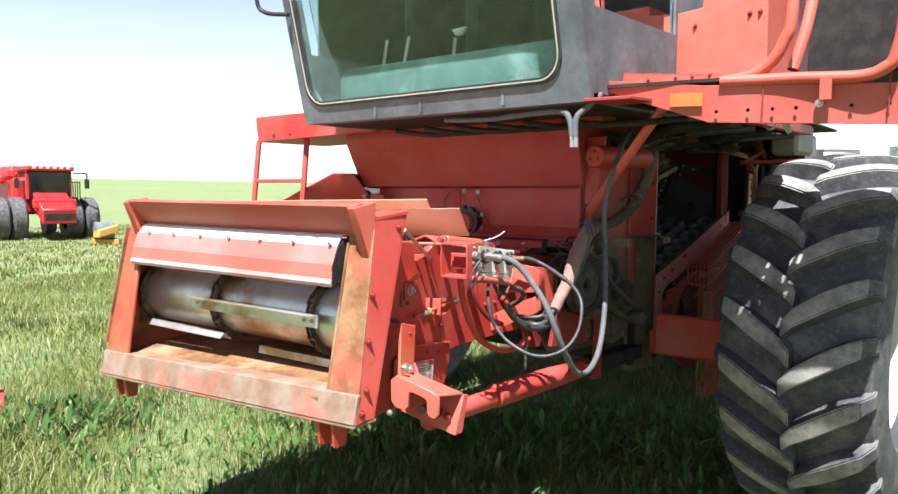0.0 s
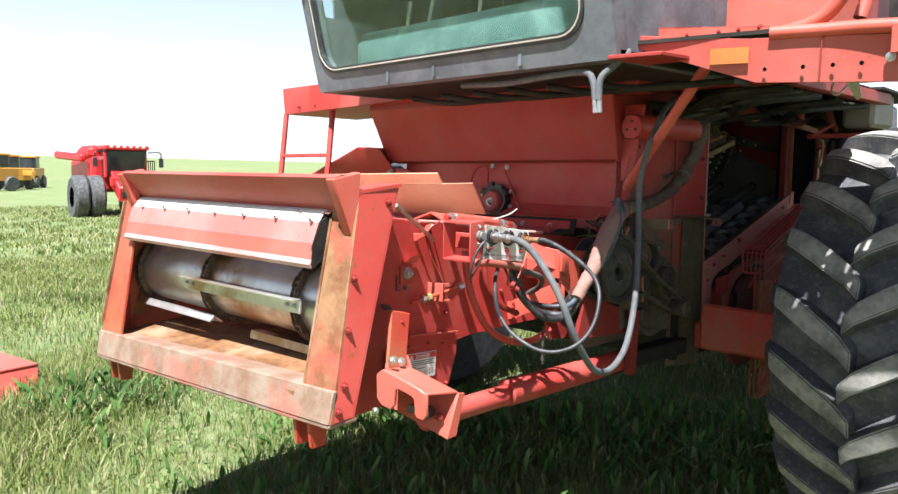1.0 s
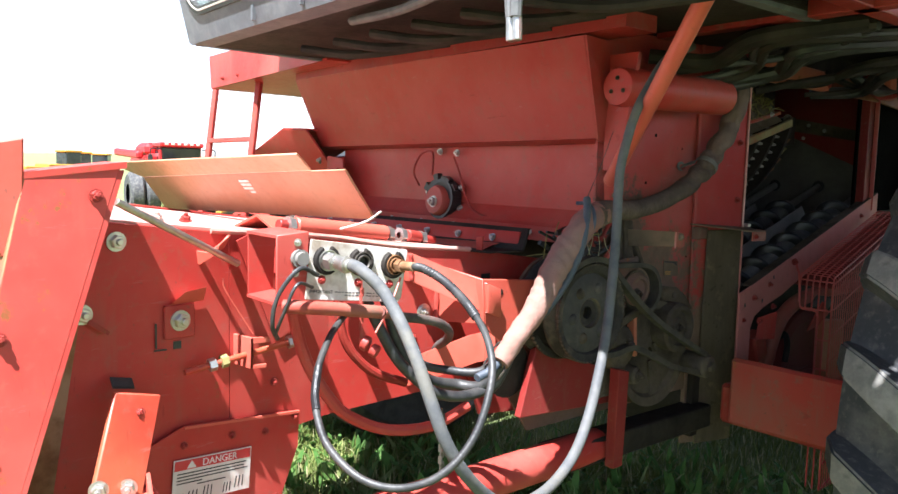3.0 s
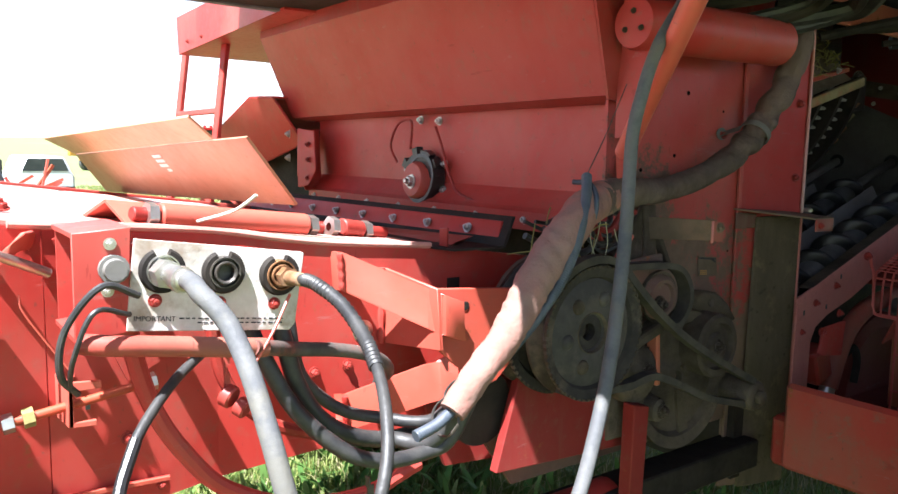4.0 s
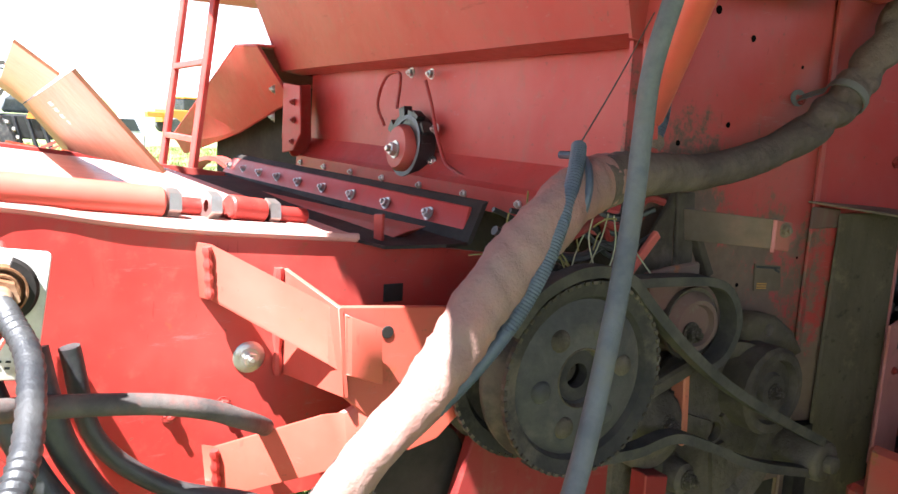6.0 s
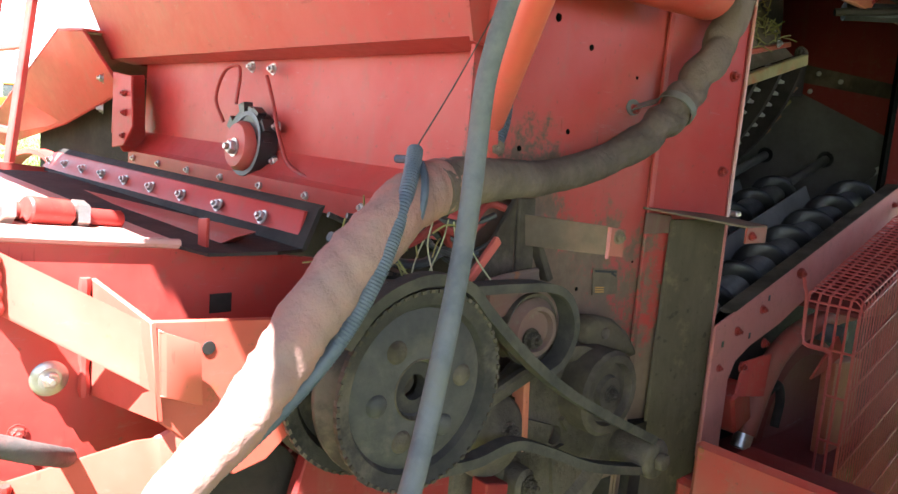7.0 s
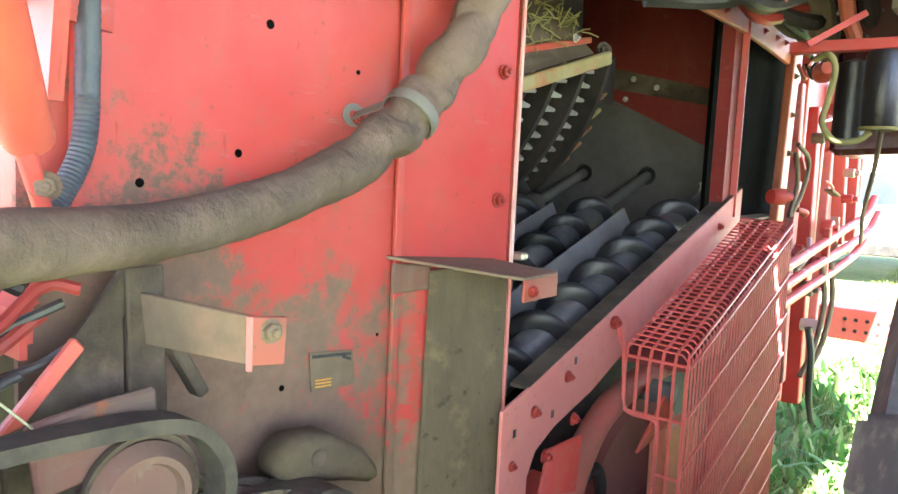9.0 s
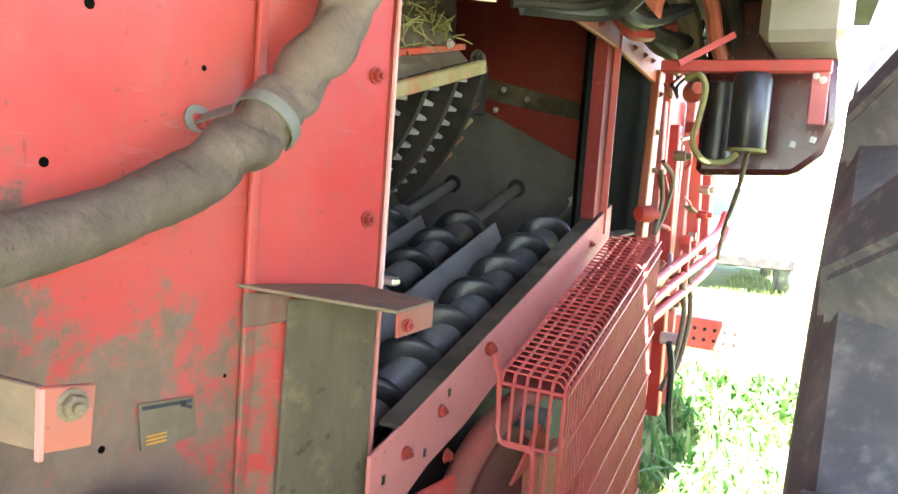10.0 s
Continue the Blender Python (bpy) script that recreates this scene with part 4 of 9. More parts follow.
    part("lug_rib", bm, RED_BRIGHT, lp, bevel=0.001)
    bm = B()
    tube(bm, [V(-1.688, 4.034, z) for z in (1.322, 1.28, 1.23, 1.186)], 0.006, 8, 4, rfun=lambda i, n, a: 1 + 0.25 * math.sin(i * 1.9))
    part("weld_bead", bm, RED, lp)
    bm = B()
    rod(bm, (-1.553, 4.116, 1.269), (-1.5505, 4.116, 1.269), 0.0075)
    part("hole", bm, DARK, lp)
    bm = B()
    box(bm, (-1.694, 4.194, 1.279), (0.006, 0.028, 0.024))
    part("hole", bm, DARK, lp)
    bm = B()
    lathe(bm, [(0, 0), (0, 0.019), (0.004, 0.020), (0.006, 0.017), (0.006, 0)], (-1.695, 3.999, 1.212), (1, 0, 0), 24)
    w = part("washer", bm, ZINC, house, "large bright washer and nut")
    bolt((-1.689, 3.999, 1.212), (1, 0, 0), 0.012, w)
    for y, z in ((3.905, 1.152), (3.968, 1.156), (3.60, 1.11)):
        bolt(W(y, z), (1, 0, 0), 0.010, house, BOLT_RED)
    # lift bar below
    bm = B()
    SHIFT[0] = None
    rod(bm, (-1.53, 3.38, 0.82), (-1.60, 4.55, 0.80), 0.036)
    rod(bm, (-1.55, 3.78, 0.82), (-1.60, 4.55, 0.80), 0.046)
    part("lift_cylinder", bm, RED, combine, "long red hydraulic lift cylinder under the feeder")
    return house


house = build_feeder()


def build_ports():
    px = -1.455
    bm = B()
    slab(bm, [V(px - 0.004, y, z) for y, z in ((3.566, 1.412), (3.770, 1.388), (3.757, 1.296), (3.557, 1.318))], (-0.026, 0, 0))
    for y, z in ((3.60, 1.36), (3.735, 1.345)):
        beam(bm, (-1.48, y, z), (-1.66, y, z), 0.02, 0.05)
    blk = part("port_box", bm, RED, combine, "red bracket with three hydraulic couplers", bevel=0.002)
    ex, ey = V(0, 3.76 - 3.553, 1.291 - 1.314).normalized(), V(0, 0.1, 1).normalized()
    ey = (ey - ex * ey.dot(ex)).normalized()
    m = Matrix((ex, ey, V(1, 0, 0))).transposed().to_4x4()
    m.translation = V(px, 3.553, 1.314)
    bm = B()
    slab(bm, [V(px, y, z) for y, z in ((3.553, 1.314), (3.752, 1.292), (3.760, 1.300), (3.773, 1.390), (3.770, 1.3925), (3.564, 1.420))], (0.004, 0, 0))
    pl = part("port_plate", bm, LABEL_DIRTY, blk, "scuffed dirty white coupler label plate", bevel=0.001)
    lettering("IMPORTANT", 0.0085, m @ pose(0.006, 0.012, 0.0045), INK, pl)
    for k, (a, b) in enumerate(((0.058, 0.200), (0.080, 0.196))):
        for c in range(int((b - a) / 0.0075)):
            bm = B()
            slab(bm, [m @ V(a + 0.0075 * c + dx, 0.0145 - k * 0.0052 + dy, 0.004) for dx, dy in ((0, 0), (0.006 - 0.0012 * (c % 3), 0), (0.006 - 0.0012 * (c % 3), 0.0018), (0, 0.0018))], (0.0006, 0, 0))
            part("label_line", bm, INK, pl)
    for i, (y, z) in enumerate(((3.593, 1.382), (3.665, 1.375), (3.737, 1.366))):
        bm = B()
        # split rubber ring, open at the top
        n = 40
        rings = []
        for k in range(n + 1):
            a = radians(90 + 22) + radians(316) * k / n
            rad = V(0, math.cos(a), math.sin(a))
            rings.append([bm.verts.new(V(px, y, z) + V(h, 0, 0) + rad * r) for h, r in ((0.003, 0.0175), (0.003, 0.0255), (0.010, 0.0265), (0.014, 0.024), (0.014, 0.0175))])
        for a, b in zip(rings, rings[1:]):
            for k in range(5):
                bm.faces.new((a[k], a[(k + 1) % 5], b[(k + 1) % 5], b[k]))
        bm.faces.new(rings[0])
        bm.faces.new(rings[-1][::-1])
        bmesh.ops.recalc_face_normals(bm, faces=bm.faces)
        ring = part("coupler_ring", bm, DARK, blk, "dark split rubber coupler ring")
        bm = B()
        lathe(bm, [(0.002, 0.010), (0.016, 0.010), (0.018, 0.012), (0.018, 0.0135), (0.008, 0.0145), (0.008, 0.0165), (0.015, 0.0175), (0.015, 0.019), (0, 0.0195)], (px + 0.002, y, z), (1, 0, 0), 24)
        part("coupler_socket", bm, (ZINC, DARK_STEEL, RUSTY)[i], ring)
        bm = B()
        lathe(bm, [(0.0055, 0), (0.0060, 0.0105)], (px + 0.002, y, z), (1, 0, 0), 20)
        part("coupler_bore", bm, BLACK, ring)
    for y, z in ((3.585, 1.347), (3.661, 1.337), (3.731, 1.329)):
        bolt((px + 0.004, y, z), (1, 0, 0), 0.008, pl, BOLT_RED)
    # open red end bracket with grey nut
    SHIFT[0] = None
    eb = part("end_bracket", slab(B(), [V(-1.455, 3.500, 1.428), V(-1.455, 3.562, 1.433), V(-1.455, 3.556, 1.312), V(-1.455, 3.500, 1.306)], (-0.005, 0, 0)), RED, blk, bevel=0.001)
    for name, pts, vec in (("bracket_floor", [V(-1.460, 3.500, 1.306), V(-1.460, 3.556, 1.312), V(-1.575, 3.556, 1.312), V(-1.575, 3.500, 1.306)], (0, 0, 0.005)),
                           ("bracket_top", [V(-1.460, 3.500, 1.428), V(-1.460, 3.562, 1.433), V(-1.575, 3.562, 1.433), V(-1.575, 3.500, 1.428)], (0, 0, -0.005)),
                           ("bracket_back", [V(-1.575, 3.504, 1.422), V(-1.575, 3.558, 1.427), V(-1.575, 3.552, 1.318), V(-1.575, 3.504, 1.312)], (-0.005, 0, 0))):
        part(name, slab(B(), pts, vec), RED, eb)
    bm = B()
    lathe(bm, [(0, 0), (0, 0.016), (0.010, 0.0165), (0.010, 0.013), (0.018, 0.012), (0.018, 0)], (-1.454, 3.541, 1.387), (1, 0, 0), 14)
    part("switch_knob", bm, GREY_PAN, eb, "grey notched knob")
    for y, z in ((3.539, 1.415), (3.535, 1.362)):
        bolt((-1.454, y, z), (1, 0, 0), 0.007, eb)
    # hydraulic pipe under the plate, bending down
    bm = B()
    tube(bm, [V(-1.42, 3.69, 1.284), V(-1.45, 3.735, 1.270), V(-1.48, 3.775, 1.257), V(-1.50, 3.85, 1.241), V(-1.51, 3.905, 1.224), V(-1.53, 3.945, 1.200), V(-1.58, 3.982, 1.168), V(-1.645, 4.005, 1.135), V(-1.675, 4.012, 1.09)], 0.0100, 12)
    sp = part("steel_pipe", bm, PIPE_GREY, combine, "dusty grey hydraulic pipe under the coupler box")
    bm = B()
    tube(bm, [V(-1.44, 3.505, 1.308), V(-1.42, 3.532, 1.307), V(-1.42, 3.608, 1.296), V(-1.42, 3.66, 1.288), V(-1.43, 3.71, 1.279)], 0.0120, 12)
    part("red_sleeve", bm, RED_DUSTY, sp, "faded red sleeve")
    bm = B()
    tube(bm, [V(-1.55, 3.575, 1.33), V(-1.55, 3.584, 1.26), V(-1.55, 3.607, 1.183), V(-1.55, 3.646, 1.115), V(-1.55, 3.70, 1.054), V(-1.55, 3.80, 1.003), V(-1.55, 3.92, 0.988), V(-1.56, 4.03, 1.01)], 0.012, 10)
    part("steel_pipe", bm, RED, combine)
    bm = B()
    tube(bm, [V(-1.575, 3.69, 1.30), V(-1.575, 3.71, 1.20), V(-1.57, 3.77, 1.13), V(-1.57, 3.86, 1.09)], 0.010, 10)
    part("steel_pipe", bm, RED_DARK, combine)
    SHIFT[0] = PORTS
    # quick coupler cap on a wire and its chain
    bm = B()
    for k in range(9):
        z = 1.285 - k * 0.013
        box(bm, (-1.395, 3.692 + 0.002 * (k % 2), z), (0.002 if k % 2 else 0.007, 0.007 if k % 2 else 0.002, 0.016))
    part("cap_chain", bm, RED, blk)
    bm = B()
    rod(bm, (-1.372, 3.682, 1.185), (-1.362, 3.690, 1.180), 0.014)
    rod(bm, (-1.362, 3.694, 1.172), (-1.352, 3.702, 1.166), 0.012)
    part("dust_cap", bm, RED_DARK, blk, "pair of dark red dust caps")
    bm = B()
    tube(bm, [V(-1.385, 3.77, 1.295), V(-1.37, 3.74, 1.25), V(-1.365, 3.705, 1.20)], 0.002, 6)
    part("cap_cord", bm, RED_BRIGHT, blk)
    bm = B()
    tube(bm, [V(-1.45, 3.68, 1.385), V(-1.42, 3.715, 1.40), V(-1.40, 3.735, 1.42)], 0.0022, 8)
    part("zip_tie", bm, IVORY, blk)
    bm = B()
    for k in range(10):
        z = 1.0 - k * 0.013
        box(bm, (-1.42, 3.90 + 0.004 * (k % 2), z), (0.003 if k % 2 else 0.010, 0.010 if k % 2 else 0.003, 0.016))
    part("hanging_chain", bm, DARK_STEEL, combine)
    SHIFT[0] = None


build_ports()


def build_hoses():
    bm = B()
    tube(bm, [V(-1.42, 3.59, 1.382), V(-1.37, 3.60, 1.380), V(-1.334, 3.60, 1.372), V(-1.306, 3.618, 1.344), V(-1.268, 3.626, 1.30), V(-1.225, 3.629, 1.245), V(-1.195, 3.635, 1.187), V(-1.177, 3.655, 1.117), V(-1.175, 3.702, 1.048), V(-1.19, 3.785, 0.978), V(-1.206, 3.87, 0.95), V(-1.227, 3.96, 0.953), V(-1.247, 4.045, 0.99), V(-1.265, 4.105, 1.052), V(-1.284, 4.155, 1.130), V(-1.308, 4.203, 1.208), V(-1.332, 4.243, 1.29), V(-1.354, 4.277, 1.368), V(-1.372, 4.302, 1.436), V(-1.383, 4.316, 1.50), V(-1.383, 4.320, 1.563), V(-1.375, 4.327, 1.62), V(-1.37, 4.344, 1.678), V(-1.37, 4.378, 1.732), V(-1.40, 4.5, 1.83), V(-1.5, 4.75, 1.90)], 0.0108, 14)
    h = part("hydraulic_hose", bm, GREY_HOSE, combine, "long weathered grey hydraulic hose")
    bm = B()
    rod(bm, (-1.47, 3.585, 1.383), (-1.375, 3.599, 1.380), 0.0125)
    lathe(bm, [(0, 0.005), (0, 0.017), (0.018, 0.017), (0.018, 0.005)], (-1.43, 3.589, 1.382), (1, 0.1, -0.03), 6)
    lathe(bm, [(0, 0.005), (0, 0.0145), (0.004, 0.0155), (0.010, 0.0145), (0.010, 0.005)], (-1.392, 3.596, 1.380), (1, 0.1, -0.03), 14)
    part("hose_fitting", bm, ZINC, h)
    bm = B()
    tube(bm, [V(-1.42, 3.737, 1.368), V(-1.385, 3.736, 1.37), V(-1.35, 3.741, 1.367), V(-1.305, 3.750, 1.350), V(-1.244, 3.745, 1.324), V(-1.188, 3.729, 1.300), V(-1.143, 3.710, 1.275), V(-1.113, 3.692, 1.242), V(-1.098, 3.670, 1.200), V(-1.093, 3.643, 1.154), V(-1.099, 3.610, 1.116), V(-1.119, 3.578, 1.089), V(-1.155, 3.548, 1.074), V(-1.193, 3.522, 1.076), V(-1.230, 3.504, 1.092), V(-1.28, 3.498, 1.117), V(-1.322, 3.506, 1.146), V(-1.357, 3.521, 1.174), V(-1.387, 3.544, 1.208), V(-1.42, 3.578, 1.236), V(-1.448, 3.61, 1.255), V(-1.48, 3.655, 1.275)], 0.0062, 12)
    h = part("looped_hose", bm, BLACK_RUBBER, combine, "thin black hose hanging in a loop")
    bm = B()
    tube(bm, [V(-1.375, 3.737, 1.370), V(-1.35, 3.741, 1.367), V(-1.305, 3.750, 1.350), V(-1.244, 3.745, 1.324), V(-1.20, 3.733, 1.305)], 0.0074, 12, 14, rfun=lambda i, n, a: 1.0 + 0.16 * (i % 2))
    part("spring_guard", bm, BLACK_RUBBER, h)
    bm = B()
    rod(bm, (-1.47, 3.738, 1.364), (-1.38, 3.736, 1.369), 0.0085)
    lathe(bm, [(0, 0.004), (0, 0.013), (0.014, 0.013), (0.014, 0.004)], (-1.43, 3.737, 1.366), (1, 0, 0.05), 6)
    part("hose_fitting", bm, RUSTY, h)
    bm = B()
    tube(bm, [V(-1.33, 3.509, 1.153), V(-1.357, 3.521, 1.174), V(-1.387, 3.544, 1.208)], 0.0072, 10)
    part("tape_wrap", bm, BLACK, h)

    # thick canvas sheath over a bundle of hoses
    def crumple(i, n, a):
        return 1.0 + 0.09 * math.sin(i * 0.8 + 2.2 * math.sin(a * 1.5 + i * 0.21)) + 0.05 * math.sin(a * 3 + i * 0.37) + 0.03 * math.sin(i * 2.1 + a * 5)

    def folds(i, n, a):
        # slack cloth: shallow at first, then sharp slanting pleats with soft bellies
        k = min(1.0, max(0.0, (i - 98) / 50))
        fine = min(1.0, max(0.0, (i - 120) / 50))
        pleat = abs(math.sin(i * 0.115 + 0.9 * math.sin(a + i * 0.013) + 0.5 * math.sin(2 * a - i * 0.031)))
        return (0.93 + 0.14 * k - 0.08 * fine + 0.24 * max(0.0, 1 - i / 60)) * (1 + (0.05 + 0.30 * k) * (pleat ** 0.6 - 0.75) + 0.03 * math.sin(a * 3 + i * 0.17) + 0.012 * math.sin(i * 0.9 + a * 5) + 0.15 * fine * abs(math.sin(i * 0.17 + 1.3 * math.sin(a + 0.6) + 0.4 * math.sin(i * 0.07))))
    SHIFT[0] = Matrix.Translation((0, 0.012, 0))
    bm = B()
    tube(bm, [V(-1.41, 3.974, 1.150), V(-1.412, 4.019, 1.195), V(-1.417, 4.066, 1.234), V(-1.42, 4.097, 1.266), V(-1.427, 4.124, 1.296), V(-1.432, 4.154, 1.330), V(-1.438, 4.190, 1.366), V(-1.442, 4.226, 1.398), V(-1.452, 4.274, 1.431), V(-1.462, 4.312, 1.446), V(-1.470, 4.345, 1.452)], 0.0315, 20, 10, rfun=lambda i, n, a: (0.66 + 0.34 * min(1, i / 55)) * (1 + 0.45 * (crumple(i, n, a) - 1)))
    part("hose_sheath", bm, CANVAS, combine, "faded red canvas sheath round a hose bundle")
    bm = B()
    tube(bm, [V(-1.462, 4.315, 1.4465), V(-1.475, 4.37, 1.455), V(-1.50, 4.46, 1.458), V(-1.54, 4.58, 1.458), V(-1.55, 4.716, 1.482), V(-1.55, 4.797, 1.511), V(-1.55, 4.868, 1.548), V(-1.55, 4.915, 1.582), V(-1.55, 4.960, 1.628), V(-1.55, 5.028, 1.70), V(-1.56, 5.09, 1.80), V(-1.60, 5.13, 1.92)], 0.027, 28, 24, rfun=folds)
    part("hose_sheath", bm, CANVAS_DIRT, combine, "dirt-caked canvas sheath round a hose bundle")
    bm = B()
    tube(bm, [V(-1.49, 4.285, 1.478), V(-1.455, 4.290, 1.476), V(-1.425, 4.275, 1.450), V(-1.425, 4.268, 1.415), V(-1.45, 4.275, 1.398)], 0.0045, 8)
    part("sheath_tie", bm, BLUE_HOSE, combine)
    SHIFT[0] = None
    # clamp with bolt on the sheath
    bm = B()
    q, d = V(-1.55, 4.927, 1.582), V(0, 0.72, 0.69)
    v = d.cross(V(1, 0, 0))
    strap(bm, [V(-1.620, 4.905, 1.580), V(-1.60, 4.91, 1.588)] + [q + (V(1, 0, 0) * math.cos(radians(a)) - v * math.sin(radians(a))) * 0.0345 for a in range(150, -71, -20)], 0.014, 0.0025, d)
    cl = part("hose_clamp", bm, GREY_GRIME, combine, "dusty metal strap round the sheath")
    bm = B()
    lathe(bm, [(0, 0.006), (0, 0.014), (0.0025, 0.014), (0.0025, 0.006)], (-1.622, 4.906, 1.580), (1, -0.3, 0.1), 18)
    part("washer", bm, GREY_PAN, cl)
    bolt((-1.618, 4.910, 1.577), (1, -0.3, 0), 0.0085, cl, BOLT_RED)
    # thin wire from the tie up to the hood
    part("tie_wire", tube(B(), [V(-1.462, 4.30, 1.49), V(-1.48, 4.365, 1.565), V(-1.51, 4.445, 1.655)], 0.0009, 6), DARK_STEEL, combine)
    # corrugated conduit
    bm = B()
    tube(bm, [V(-1.462, 4.300, 1.490), V(-1.440, 4.278, 1.458), V(-1.422, 4.252, 1.418), V(-1.412, 4.230, 1.380), V(-1.410, 4.207, 1.340), V(-1.414, 4.180, 1.298), V(-1.420, 4.140, 1.252), V(-1.424, 4.084, 1.205), V(-1.416, 4.023, 1.172), V(-1.410, 3.966, 1.139), V(-1.405, 3.92, 1.128)], 0.0085, 12, 26, rfun=lambda i, n, a: 1.0 + 0.08 * (i % 2))
    part("conduit", bm, BLUE_HOSE, combine, "blue-grey corrugated cable conduit")
    bm = B()
    tube(bm, [V(-1.55, 4.58, 1.80), V(-1.60, 4.578, 1.70), V(-1.605, 4.578, 1.60), V(-1.605, 4.574, 1.53), V(-1.60, 4.55, 1.482), V(-1.59, 4.52, 1.45)], 0.010, 12, 26, rfun=lambda i, n, a: 1.0 + 0.09 * (i % 2))
    part("conduit", bm, BLUE_HOSE, combine)
    # black hoses coming out of the sheath, running forward under the ports
    for pts, r in (([(-1.41, 4.02, 1.175), (-1.45, 3.98, 1.095), (-1.50, 3.946, 1.088), (-1.50, 3.877, 1.107), (-1.50, 3.82, 1.146), (-1.50, 3.786, 1.20), (-1.50, 3.77, 1.25), (-1.51, 3.76, 1.30)], 0.0125),
                   ([(-1.42, 4.05, 1.20), (-1.44, 4.01, 1.10), (-1.45, 3.97, 1.080), (-1.45, 3.90, 1.082), (-1.46, 3.84, 1.105), (-1.48, 3.775, 1.17), (-1.50, 3.735, 1.25), (-1.52, 3.72, 1.30)], 0.0115),
                   ([(-1.43, 4.04, 1.20), (-1.47, 4.0, 1.12), (-1.53, 3.94, 1.115), (-1.54, 3.87, 1.14), (-1.54, 3.81, 1.20), (-1.54, 3.79, 1.29)], 0.0095)):
        bm = B()
        tube(bm, [V(*p) for p in pts], r, 12)
        part("bundle_hose", bm, BLACK_RUBBER, combine, "black hose under the coupler box")
    for y, z in ((3.99, 1.135), (4.012, 1.16)):
        bm = B()
        tube(bm, [V(-1.43 + 0.032 * math.cos(a), y + 0.010 * math.sin(a), z + 0.026 * math.sin(a)) for a in (0, 1.05, 2.1, 3.14, 4.2, 5.25, 6.28)], 0.0022, 6, 4)
        part("wire_tie", bm, DARK_STEEL, combine)
    # wires twisted at the end of the box
    bm = B()
    tube(bm, [V(-1.42, 3.56, 1.36), V(-1.41, 3.52, 1.375), V(-1.42, 3.485, 1.33), V(-1.43, 3.48, 1.28), V(-1.45, 3.50, 1.25)], 0.004, 8)
    tube(bm, [V(-1.42, 3.55, 1.34), V(-1.40, 3.51, 1.35), V(-1.41, 3.49, 1.30), V(-1.44, 3.49, 1.26)], 0.003, 8)
    part("cable", bm, BLACK_RUBBER, combine)


build_hoses()


